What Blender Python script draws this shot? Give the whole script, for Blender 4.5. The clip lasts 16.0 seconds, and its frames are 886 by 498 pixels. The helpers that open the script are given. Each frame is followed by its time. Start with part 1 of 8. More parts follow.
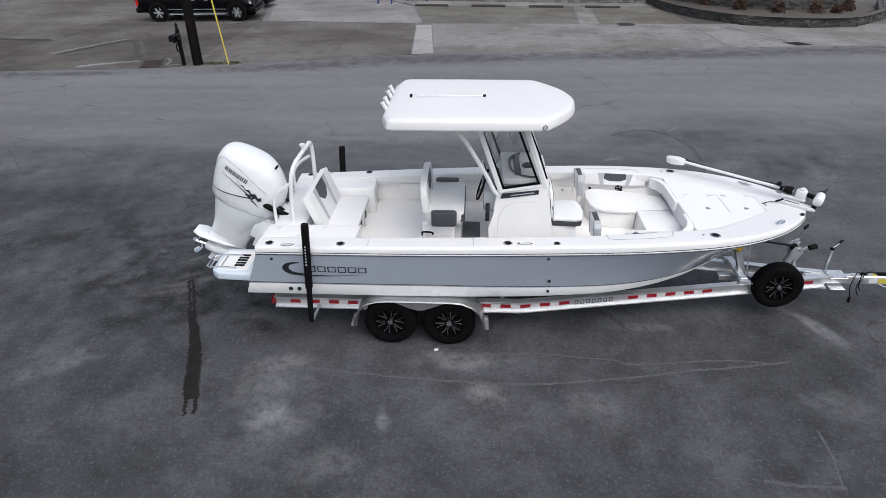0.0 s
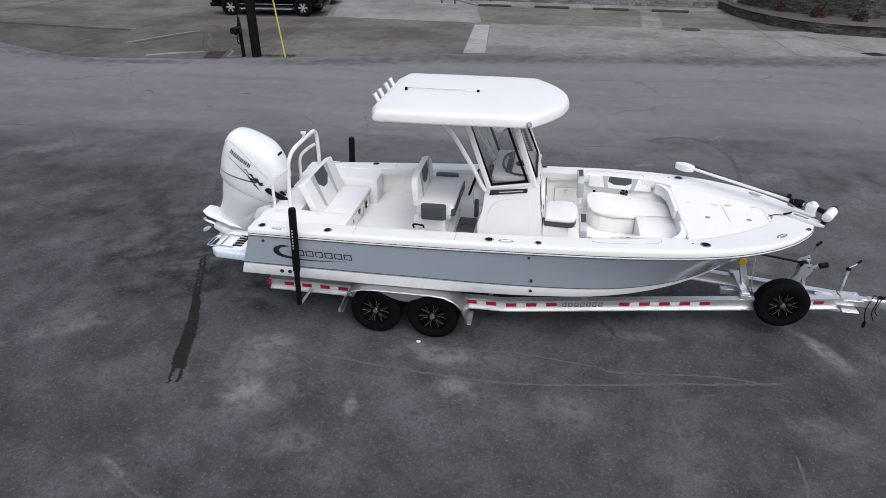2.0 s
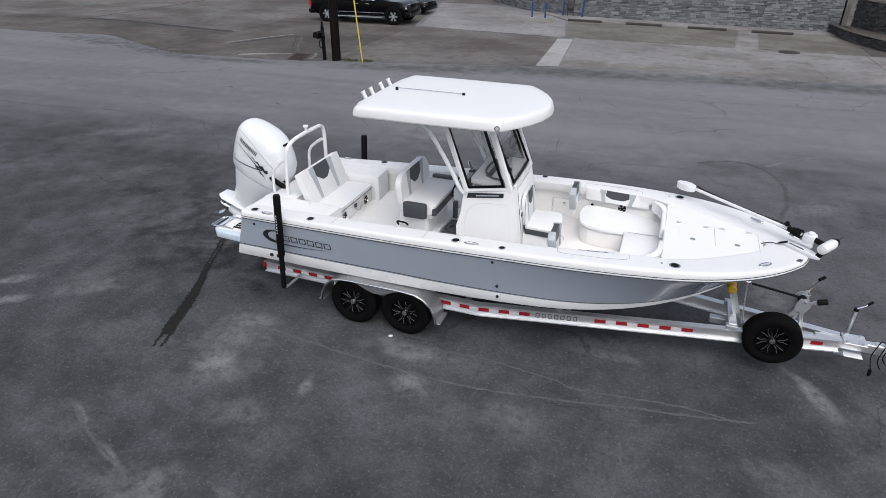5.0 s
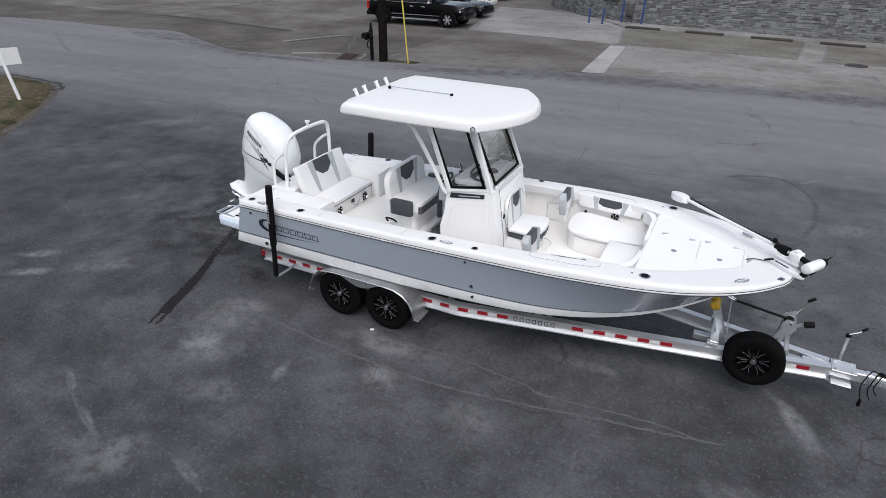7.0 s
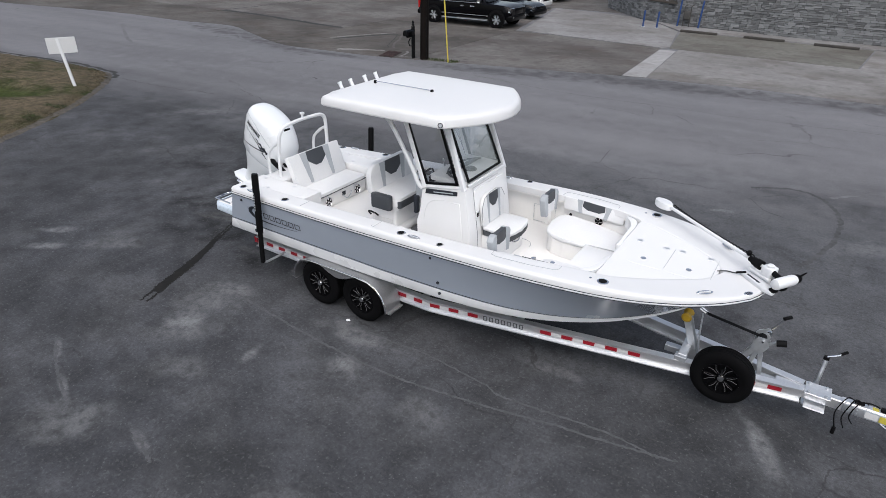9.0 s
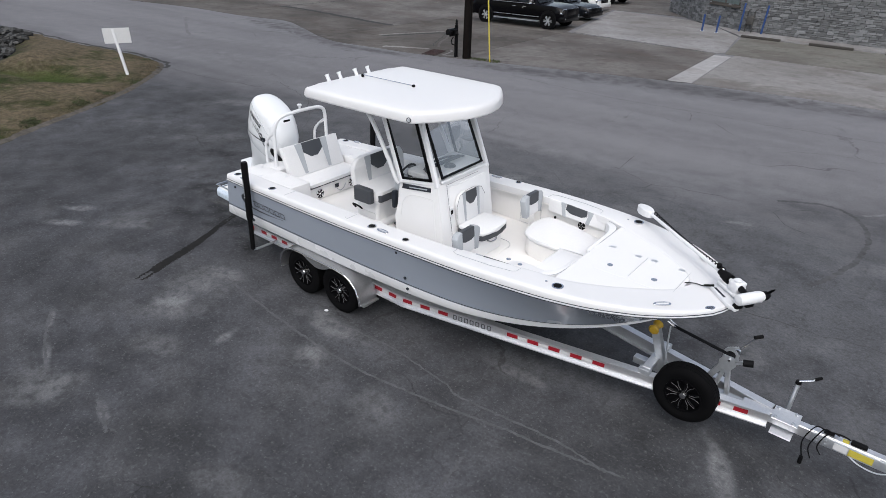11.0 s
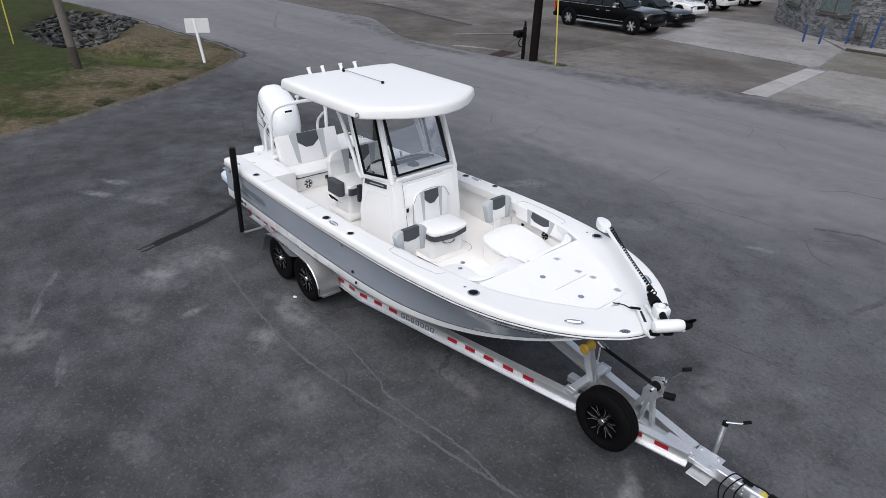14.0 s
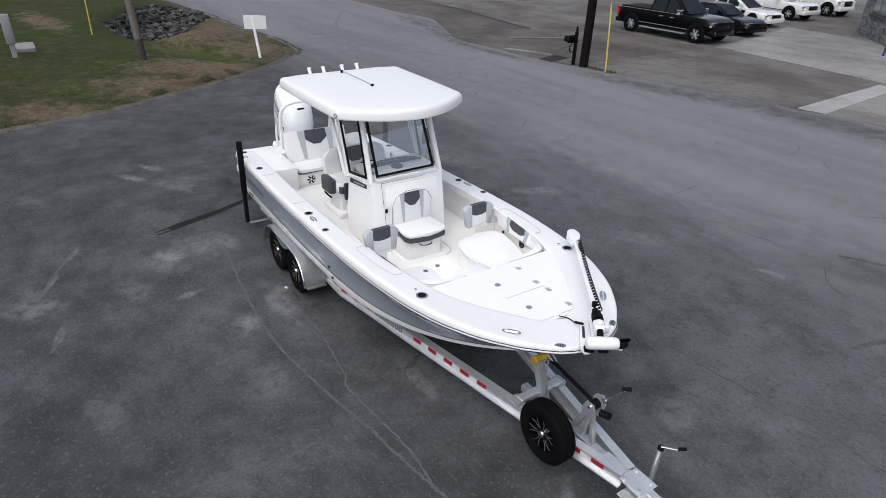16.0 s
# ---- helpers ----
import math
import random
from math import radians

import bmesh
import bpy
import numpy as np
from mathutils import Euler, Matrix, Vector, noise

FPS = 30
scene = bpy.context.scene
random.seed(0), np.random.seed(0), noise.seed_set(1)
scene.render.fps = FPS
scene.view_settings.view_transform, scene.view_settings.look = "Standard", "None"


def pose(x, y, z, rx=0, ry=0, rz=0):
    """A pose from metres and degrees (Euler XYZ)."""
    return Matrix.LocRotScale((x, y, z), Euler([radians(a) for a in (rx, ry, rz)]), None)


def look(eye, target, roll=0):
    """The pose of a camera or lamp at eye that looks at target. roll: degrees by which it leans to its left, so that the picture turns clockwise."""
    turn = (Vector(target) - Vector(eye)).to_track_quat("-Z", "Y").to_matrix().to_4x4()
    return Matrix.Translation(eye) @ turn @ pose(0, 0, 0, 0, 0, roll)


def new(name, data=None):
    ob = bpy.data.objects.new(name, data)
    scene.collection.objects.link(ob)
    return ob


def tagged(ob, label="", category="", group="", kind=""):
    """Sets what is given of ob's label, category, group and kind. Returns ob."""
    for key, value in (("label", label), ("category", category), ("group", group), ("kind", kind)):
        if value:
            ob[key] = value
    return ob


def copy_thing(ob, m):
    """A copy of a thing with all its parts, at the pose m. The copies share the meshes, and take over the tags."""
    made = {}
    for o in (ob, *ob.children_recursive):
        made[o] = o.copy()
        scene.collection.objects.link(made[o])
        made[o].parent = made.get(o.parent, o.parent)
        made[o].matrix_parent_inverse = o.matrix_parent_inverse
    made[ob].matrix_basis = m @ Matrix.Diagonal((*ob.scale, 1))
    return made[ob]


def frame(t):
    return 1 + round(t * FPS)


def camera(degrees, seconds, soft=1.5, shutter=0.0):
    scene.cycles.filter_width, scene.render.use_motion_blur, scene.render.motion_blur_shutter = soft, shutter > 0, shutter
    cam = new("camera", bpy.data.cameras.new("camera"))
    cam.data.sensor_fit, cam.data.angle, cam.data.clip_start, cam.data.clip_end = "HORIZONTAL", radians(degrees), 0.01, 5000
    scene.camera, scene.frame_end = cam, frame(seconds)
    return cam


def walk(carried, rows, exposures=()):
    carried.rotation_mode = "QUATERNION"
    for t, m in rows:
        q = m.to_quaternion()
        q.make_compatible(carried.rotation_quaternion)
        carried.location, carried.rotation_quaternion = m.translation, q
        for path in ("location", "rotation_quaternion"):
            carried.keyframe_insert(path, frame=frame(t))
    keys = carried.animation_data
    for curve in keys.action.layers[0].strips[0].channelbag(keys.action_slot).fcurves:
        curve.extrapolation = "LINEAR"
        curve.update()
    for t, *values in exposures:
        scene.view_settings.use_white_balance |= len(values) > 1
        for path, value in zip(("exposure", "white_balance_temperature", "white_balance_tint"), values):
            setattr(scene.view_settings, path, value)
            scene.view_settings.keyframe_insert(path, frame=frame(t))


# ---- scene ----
cam = camera(72.03, 16.0, soft=0.68)
ROWS = [
    (0, 0.692, -8.265, 5.567, 2.51, -29.64, -0.54),
    (0.5, 0.992, -8.251, 5.557, 4.08, -29.62, -0.50),
    (1, 1.269, -8.248, 5.543, 5.89, -29.59, -0.46),
    (1.5, 1.532, -8.251, 5.517, 7.76, -29.54, -0.40),
    (2, 1.789, -8.253, 5.493, 9.50, -29.50, -0.28),
    (2.5, 2.072, -8.235, 5.462, 11.25, -29.45, -0.22),
    (2.6, 2.128, -8.228, 5.455, 11.57, -29.45, -0.21),
    (2.8, 2.240, -8.214, 5.442, 12.21, -28.24, -0.18),
    (3, 2.351, -8.199, 5.429, 12.85, -28.24, -0.15),
    (3.5, 2.621, -8.169, 5.410, 14.58, -28.25, -0.04),
    (4, 2.895, -8.125, 5.399, 16.24, -28.23, 0.03),
    (6.5, 4.245, -7.784, 5.359, 24.44, -28.18, 0.40),
    (7, 4.500, -7.688, 5.358, 25.92, -27.98, 0.49),
    (7.5, 4.753, -7.591, 5.337, 27.51, -28.00, 0.53),
    (8, 5.008, -7.474, 5.332, 29.07, -28.02, 0.64),
    (8.5, 5.286, -7.311, 5.320, 30.49, -28.01, 0.69),
    (9, 5.538, -7.156, 5.320, 31.91, -28.00, 0.81),
    (11.5, 6.710, -6.244, 5.246, 39.55, -28.06, 1.23),
    (12, 6.930, -6.012, 5.229, 41.05, -28.09, 1.34),
    (12.5, 7.157, -5.792, 5.222, 42.84, -28.13, 1.40),
    (13, 7.384, -5.577, 5.226, 44.52, -28.16, 1.48),
    (13.5, 7.600, -5.352, 5.245, 46.10, -28.19, 1.52),
    (14, 7.830, -5.129, 5.267, 47.81, -28.17, 1.61),
    (14.5, 8.045, -4.922, 5.303, 49.70, -28.21, 1.69),
    (15, 8.259, -4.709, 5.340, 51.50, -28.24, 1.86),
    (15.5, 8.471, -4.463, 5.358, 53.10, -28.27, 1.98),
    (16, 8.653, -4.222, 5.386, 54.67, -28.32, 2.14),
]


def stand(x, y, z, yaw, pitch, roll):
    return pose(x, y, z, 90 + pitch, 0, yaw) @ pose(0, 0, 0, 0, 0, roll)


EXPOSURE = 0.25
walk(cam, [(t, stand(*row)) for t, *row in ROWS], exposures=[(0.0, EXPOSURE), (16.0, EXPOSURE)])

# ---- daylight: an overcast sky with a weak, wide sun ----
SUN_HEIGHT, SUN_SIDE = 56.0, 150.0
world = bpy.data.worlds.new("overcast_sky")
scene.world = world
world.use_nodes = True
wn = world.node_tree.nodes
sky = wn.new("ShaderNodeTexSky")
sky.sky_type, sky.sun_disc = "NISHITA", False
sky.sun_elevation, sky.sun_rotation = radians(SUN_HEIGHT), radians(SUN_SIDE)
sky.dust_density, sky.air_density, sky.ozone_density = 3.0, 1.0, 1.0
calm = wn.new("ShaderNodeHueSaturation")
calm.inputs["Saturation"].default_value = 0.60
world.node_tree.links.new(sky.outputs[0], calm.inputs["Color"])
world.node_tree.links.new(calm.outputs[0], wn["Background"].inputs[0])
wn["Background"].inputs[1].default_value = 0.15

sun = new("sun", bpy.data.lights.new("sun", "SUN"))
sun.data.energy, sun.data.angle, sun.data.color = 1.85, radians(75), (0.975, 0.985, 1.0)
az, el = radians(SUN_SIDE), radians(SUN_HEIGHT)
sun.matrix_world = look((math.sin(az) * math.cos(el), math.cos(az) * math.cos(el), math.sin(el)), (0, 0, 0))


# ---- materials ----
def nodes_of(name):
    m = bpy.data.materials.new(name)
    m.use_nodes = True
    t = m.node_tree
    return m, t.nodes, t.links, t.nodes["Principled BSDF"]


def material(name, colour, rough=0.5, metal=0.0, spec=0.5, vary=0.12, grain=30.0, patch=2.0, bump=0.0, bump_scale=None, coat=0.0, per_piece=0.0, dirt=None, dirt_amount=0.0):
    """Base colour with a fine grain and broad uneven patches; gloss varies along with them."""
    m, n, l, p = nodes_of(name)
    co = n.new("ShaderNodeTexCoord")
    fine, broad = n.new("ShaderNodeTexNoise"), n.new("ShaderNodeTexNoise")
    for tex, s, d in ((fine, grain, 5), (broad, patch, 4)):
        tex.inputs["Scale"].default_value, tex.inputs["Detail"].default_value = s, d
        l.new(co.outputs["Object"], tex.inputs["Vector"])
    both = n.new("ShaderNodeMath")
    both.operation = "ADD"
    l.new(fine.outputs[0], both.inputs[0]), l.new(broad.outputs[0], both.inputs[1])
    ramp = n.new("ShaderNodeMapRange")
    ramp.inputs[1].default_value, ramp.inputs[2].default_value = 0.65, 1.35
    ramp.inputs[3].default_value, ramp.inputs[4].default_value = 1 - vary, 1 + vary
    l.new(both.outputs[0], ramp.inputs[0])
    value = ramp.outputs[0]
    if per_piece:
        info = n.new("ShaderNodeObjectInfo")
        geo = n.new("ShaderNodeNewGeometry")
        mix = n.new("ShaderNodeMath")
        mix.operation = "ADD"
        l.new(info.outputs["Random"], mix.inputs[0]), l.new(geo.outputs["Random Per Island"], mix.inputs[1])
        wrap = n.new("ShaderNodeMath")
        wrap.operation = "FRACT"
        l.new(mix.outputs[0], wrap.inputs[0])
        spread = n.new("ShaderNodeMapRange")
        spread.inputs[3].default_value, spread.inputs[4].default_value = 1 - per_piece, 1 + per_piece
        l.new(wrap.outputs[0], spread.inputs[0])
        mul = n.new("ShaderNodeMath")
        mul.operation = "MULTIPLY"
        l.new(value, mul.inputs[0]), l.new(spread.outputs[0], mul.inputs[1])
        value = mul.outputs[0]
    tint = n.new("ShaderNodeVectorMath")
    tint.operation = "SCALE"
    tint.inputs[0].default_value = colour
    l.new(value, tint.inputs["Scale"])
    out = tint.outputs[0]
    if dirt:
        soil = n.new("ShaderNodeTexNoise")
        soil.inputs["Scale"].default_value, soil.inputs["Detail"].default_value = patch * 2.3, 8
        l.new(co.outputs["Object"], soil.inputs["Vector"])
        cut = n.new("ShaderNodeMapRange")
        cut.inputs[1].default_value, cut.inputs[2].default_value = 0.5, 0.72
        cut.inputs[4].default_value = dirt_amount
        l.new(soil.outputs[0], cut.inputs[0])
        blend = n.new("ShaderNodeMix")
        blend.data_type = "RGBA"
        l.new(cut.outputs[0], blend.inputs[0]), l.new(out, blend.inputs[6])
        blend.inputs[7].default_value = (*dirt, 1)
        out = blend.outputs[2]
    l.new(out, p.inputs["Base Color"])
    gloss = n.new("ShaderNodeMapRange")
    gloss.inputs[1].default_value, gloss.inputs[2].default_value = 0.6, 1.4
    gloss.inputs[3].default_value, gloss.inputs[4].default_value = max(0.02, rough - 0.08), min(1, rough + 0.08)
    l.new(both.outputs[0], gloss.inputs[0]), l.new(gloss.outputs[0], p.inputs["Roughness"])
    p.inputs["Metallic"].default_value = metal
    p.inputs["Specular IOR Level"].default_value = spec
    p.inputs["Coat Weight"].default_value = coat
    if bump:
        rel = n.new("ShaderNodeTexNoise")
        rel.inputs["Scale"].default_value, rel.inputs["Detail"].default_value = bump_scale or grain, 6
        l.new(co.outputs["Object"], rel.inputs["Vector"])
        b = n.new("ShaderNodeBump")
        b.inputs["Strength"].default_value, b.inputs["Distance"].default_value = 0.6, bump
        l.new(rel.outputs[0], b.inputs["Height"]), l.new(b.outputs[0], p.inputs["Normal"])
    return m


def spots(n, l, co, places):
    """A soft mask that is 1 within ragged ovals on the ground: x, y, half length, half width, turn."""
    wob = n.new("ShaderNodeTexNoise")
    wob.inputs["Scale"].default_value, wob.inputs["Detail"].default_value = 2.2, 6
    l.new(co, wob.inputs["Vector"])
    total = None
    for x, y, a, b, turn in places:
        mp = n.new("ShaderNodeMapping")
        mp.vector_type = "TEXTURE"
        mp.inputs["Location"].default_value = (x, y, 0)
        mp.inputs["Rotation"].default_value = (0, 0, radians(turn))
        mp.inputs["Scale"].default_value = (a, b, 50)
        if total is None:
            l.new(co, mp.inputs["Vector"])
        else:
            # worked out one after the other, which keeps the shader small
            after = n.new("ShaderNodeVectorMath")
            after.operation = "MULTIPLY_ADD"
            after.inputs[1].default_value = (1e-7, 1e-7, 1e-7)
            l.new(total, after.inputs[0]), l.new(co, after.inputs[2]), l.new(after.outputs[0], mp.inputs["Vector"])
        ln = n.new("ShaderNodeVectorMath")
        ln.operation = "LENGTH"
        l.new(mp.outputs[0], ln.inputs[0])
        ad = n.new("ShaderNodeMath")
        ad.operation = "MULTIPLY_ADD"
        ad.inputs[1].default_value, ad.inputs[2].default_value = 2.2, -1.1
        l.new(wob.outputs[0], ad.inputs[0])
        sm = n.new("ShaderNodeMath")
        l.new(ln.outputs["Value"], sm.inputs[0]), l.new(ad.outputs[0], sm.inputs[1])
        mr = n.new("ShaderNodeMapRange")
        mr.interpolation_type = "SMOOTHSTEP"
        mr.inputs[1].default_value, mr.inputs[2].default_value = 0.35, 1.25
        mr.inputs[3].default_value, mr.inputs[4].default_value = 1, 0
        l.new(sm.outputs[0], mr.inputs[0])
        if total is None:
            total = mr.outputs[0]
        else:
            mx = n.new("ShaderNodeMath")
            mx.operation = "MAXIMUM"
            l.new(total, mx.inputs[0]), l.new(mr.outputs[0], mx.inputs[1])
            total = mx.outputs[0]
    return total


def mixed(n, l, fac, a, b, amount=1.0):
    if amount != 1.0:
        k = n.new("ShaderNodeMath")
        k.operation = "MULTIPLY"
        k.inputs[1].default_value = amount
        l.new(fac, k.inputs[0])
        fac = k.outputs[0]
    x = n.new("ShaderNodeMix")
    x.data_type = "RGBA"
    l.new(fac, x.inputs[0])
    for slot, v in ((6, a), (7, b)):
        if isinstance(v, tuple):
            x.inputs[slot].default_value = (*v, 1)
        else:
            l.new(v, x.inputs[slot])
    return x.outputs[2]


def noise_mask(n, l, co, scale, lo, hi, detail=6, stretch=None):
    t = n.new("ShaderNodeTexNoise")
    t.inputs["Scale"].default_value, t.inputs["Detail"].default_value = scale, detail
    src = co
    if stretch:
        mp = n.new("ShaderNodeMapping")
        mp.inputs["Scale"].default_value = stretch
        l.new(co, mp.inputs["Vector"])
        src = mp.outputs[0]
    l.new(src, t.inputs["Vector"])
    r = n.new("ShaderNodeMapRange")
    r.inputs[1].default_value, r.inputs[2].default_value = lo, hi
    l.new(t.outputs[0], r.inputs[0])
    return r.outputs[0]


def scaled(n, l, col, value):
    k = n.new("ShaderNodeVectorMath")
    k.operation = "SCALE"
    l.new(col, k.inputs[0]), l.new(value, k.inputs["Scale"])
    return k.outputs[0]


def swing(n, l, co, scale, low, high, detail=8, rough=0.6, lo=0.34, hi=0.66):
    """A factor that drifts between low and high with a noise of the given scale."""
    t = n.new("ShaderNodeTexNoise")
    t.inputs["Scale"].default_value, t.inputs["Detail"].default_value, t.inputs["Roughness"].default_value = scale, detail, rough
    l.new(co, t.inputs["Vector"])
    r = n.new("ShaderNodeMapRange")
    r.inputs[1].default_value, r.inputs[2].default_value = lo, hi
    r.inputs[3].default_value, r.inputs[4].default_value = low, high
    l.new(t.outputs[0], r.inputs[0])
    return r.outputs[0], t.outputs[0]


def product(n, l, a, b):
    k = n.new("ShaderNodeMath")
    k.operation = "MULTIPLY"
    for slot, v in enumerate((a, b)):
        if isinstance(v, float):
            k.inputs[slot].default_value = v
        else:
            l.new(v, k.inputs[slot])
    return k.outputs[0]


def crazing(n, l, co, scale, bend, width):
    """Hairline cracks round uneven cells."""
    warp = n.new("ShaderNodeTexNoise")
    warp.inputs["Scale"].default_value, warp.inputs["Detail"].default_value = 1.3, 5
    l.new(co, warp.inputs["Vector"])
    bent = n.new("ShaderNodeVectorMath")
    bent.operation = "MULTIPLY_ADD"
    bent.inputs[1].default_value = (bend, bend, 0.0)
    l.new(warp.outputs["Color"], bent.inputs[0]), l.new(co, bent.inputs[2])
    cells = n.new("ShaderNodeTexVoronoi")
    cells.feature = "DISTANCE_TO_EDGE"
    cells.inputs["Scale"].default_value = scale
    l.new(bent.outputs[0], cells.inputs["Vector"])
    hair = n.new("ShaderNodeMapRange")
    hair.inputs[1].default_value, hair.inputs[2].default_value = width * 0.3, width
    hair.inputs[3].default_value, hair.inputs[4].default_value = 1, 0
    l.new(cells.outputs["Distance"], hair.inputs[0])
    return hair.outputs[0]


def asphalt():
    m, n, l, p = nodes_of("worn_asphalt")
    co = n.new("ShaderNodeTexCoord").outputs["Object"]
    # the yard: dark binder worn back to grey aggregate in broad drifts
    col = mixed(n, l, noise_mask(n, l, co, 0.20, 0.36, 0.64), (0.0455, 0.0468, 0.0520), (0.0620, 0.0634, 0.0692))
    col = mixed(n, l, noise_mask(n, l, co, 0.9, 0.48, 0.68, 9), col, (0.094, 0.095, 0.099), 0.52)
    col = mixed(n, l, noise_mask(n, l, co, 0.38, 0.50, 0.72, 9, (0.7, 1.2, 1)), col, (0.027, 0.0275, 0.0287), 0.62)
    col = mixed(n, l, noise_mask(n, l, co, 3.1, 0.50, 0.72, 8), col, (0.027, 0.027, 0.028), 0.44)
    dust = noise_mask(n, l, co, 6.0, 0.24, 0.52, 9)
    soft = spots(n, l, co, [(-2.05, -2.2, 0.55, 0.45, 0), (-1.75, -2.85, 0.65, 0.42, 40), (-0.9, -3.5, 0.4, 0.25, 20), (0.9, -2.35, 0.36, 0.26, 0), (2.3, -2.42, 0.42, 0.26, 0), (5.4, -2.3, 0.5, 0.3, 10), (-1.95, -1.8, 0.55, 0.2, 10),
                            (0.6, -1.65, 0.8, 0.2, 0), (1.81, -4.31, 0.34, 0.22, 10), (-5.0, -1.9, 0.6, 0.25, 30), (-5.4, -4.5, 0.55, 0.2, 20), (-1.3, -4.9, 0.55, 0.35, 20), (-0.97, 7.3, 0.6, 0.3, 20), (2.2, 5.2, 0.7, 0.3, 40), (5.6, 1.6, 0.42, 0.26, -30), (3.3, -0.8, 0.5, 0.12, 0),
                            (-8.5, 2.2, 1.4, 0.5, 40), (-11.0, 5.0, 1.2, 0.4, 40), (-3.5, 4.6, 1.0, 0.5, 10), (8.6, 4.6, 1.4, 0.5, 60), (7.0, 5.8, 0.8, 0.35, 30)])
    col = mixed(n, l, product(n, l, soft, dust), col, (0.116, 0.117, 0.121), 0.66)
    pale = spots(n, l, co, [(-1.03, -4.82, 0.42, 0.33, 30), (-6.43, -2.13, 0.46, 0.14, 34), (-5.97, -2.64, 0.40, 0.13, 34), (5.98, -0.80, 0.58, 0.15, -62), (-1.72, -2.80, 0.40, 0.20, 52), (-0.31, -2.80, 0.10, 0.32, 10), (0.91, -2.28, 0.22, 0.15, 0),
                            (-0.68, 5.05, 0.72, 0.28, 66), (4.22, 6.10, 0.28, 0.11, 20), (-0.10, -4.62, 0.28, 0.07, -16), (-1.85, -4.55, 0.42, 0.06, -22), (-2.7, -4.15, 0.3, 0.05, -30)])
    col = mixed(n, l, product(n, l, pale, dust), col, (0.152, 0.154, 0.159), 0.78)
    # the dark drive beside the grass and darker yard, then drips and spills behind the outboard
    # the long oval at (4.4, -1.7) paints the trailer's ground shade into the asphalt
    drive_and_shade = spots(n, l, co, [(-9.5, 1.0, 6.5, 2.6, 44), (-13.6, 4.3, 3.0, 1.6, 40), (-6.6, -5.4, 5.0, 2.6, 10), (1.5, -6.9, 4.5, 1.5, 8), (-3.6, -4.0, 1.8, 0.9, 30), (3.0, -4.4, 3.6, 1.4, 6), (4.4, -1.7, 3.2, 0.9, 8), (6.8, -3.0, 2.8, 1.8, 0), (-9.0, -2.5, 3.4, 2.6, 60)])
    col = mixed(n, l, drive_and_shade, col, (0.036, 0.0367, 0.0390), 0.48)
    grime = noise_mask(n, l, co, 2.6, 0.36, 0.60, 8)
    dark = spots(n, l, co, [(-4.4, 0.55, 2.0, 0.85, 20), (-4.45, 1.35, 0.8, 0.22, -20), (-3.3, 0.05, 0.75, 0.25, -12), (-3.7, 0.05, 1.3, 0.55, 5), (-4.2, -0.5, 0.9, 0.5, 60), (-5.6, 1.7, 1.4, 0.35, -50), (-2.7, -0.35, 0.5, 0.12, 5), (-5.2, 0.2, 0.6, 0.2, 0), (-4.6, -3.5, 0.13, 0.09, 40), (-7.2, 1.7, 0.9, 0.3, 30), (-3.9, -0.5, 1.3, 0.5, 25), (-4.9, 1.9, 1.2, 0.3, 35), (-3.2, 0.9, 0.9, 0.3, 20), (-2.4, -0.9, 0.5, 0.18, -10)])
    col = mixed(n, l, product(n, l, dark, grime), col, (0.015, 0.0152, 0.0160), 0.92)
    mud = spots(n, l, co, [(-3.9, 0.3, 0.9, 0.10, 24), (-3.6, 0.75, 0.8, 0.08, 30), (-4.3, -0.05, 0.7, 0.09, 12), (-2.55, -0.62, 0.45, 0.10, 6), (-4.0, 1.2, 0.7, 0.08, 40)])
    col = mixed(n, l, product(n, l, mud, dust), col, (0.100, 0.097, 0.094), 0.5)
    col = mixed(n, l, product(n, l, crazing(n, l, co, 0.42, 0.9, 0.007), noise_mask(n, l, co, 0.5, 0.46, 0.6, 5)), col, (0.022, 0.022, 0.022), 0.6)
    for scale, low, high in ((1.5, 0.72, 1.28), (0.33, 0.79, 1.12)):
        col = scaled(n, l, col, swing(n, l, co, scale, low, high, 8, 0.56)[0])
    # the far side of the yard is worn paler
    worn = spots(n, l, co, [(8.5, 3.2, 4.0, 3.2, 20), (5.5, 6.0, 4.0, 1.5, 10), (-2.0, 5.5, 5.0, 1.4, 5), (0.5, 7.0, 5.0, 1.6, 8), (2.2, 4.9, 3.6, 1.8, 5), (6.5, 3.5, 3.0, 1.7, 20)])
    col = mixed(n, l, worn, col, (0.104, 0.106, 0.113), 0.40)
    # coarse open grain with pale chips
    grain, fine = swing(n, l, co, 26, 0.54, 1.48, 8, 0.82, 0.3, 0.7)
    col = scaled(n, l, col, grain)
    col = mixed(n, l, noise_mask(n, l, co, 34, 0.63, 0.71, 4), col, (0.20, 0.20, 0.20), 0.32)
    col = mixed(n, l, noise_mask(n, l, co, 13, 0.56, 0.66, 5), col, (0.022, 0.022, 0.023), 0.40)
    col = mixed(n, l, noise_mask(n, l, co, 17, 0.57, 0.67, 5), col, (0.115, 0.117, 0.121), 0.30)
    # the through road: smoother, paler, a touch warm, its near edge ragged
    axes = n.new("ShaderNodeSeparateXYZ")
    l.new(co, axes.inputs[0])
    tilt = n.new("ShaderNodeMath")
    tilt.operation = "MULTIPLY_ADD"
    tilt.inputs[1].default_value = -0.075
    l.new(axes.outputs["X"], tilt.inputs[0]), l.new(axes.outputs["Y"], tilt.inputs[2])
    where = n.new("ShaderNodeMath")
    where.operation = "MULTIPLY_ADD"
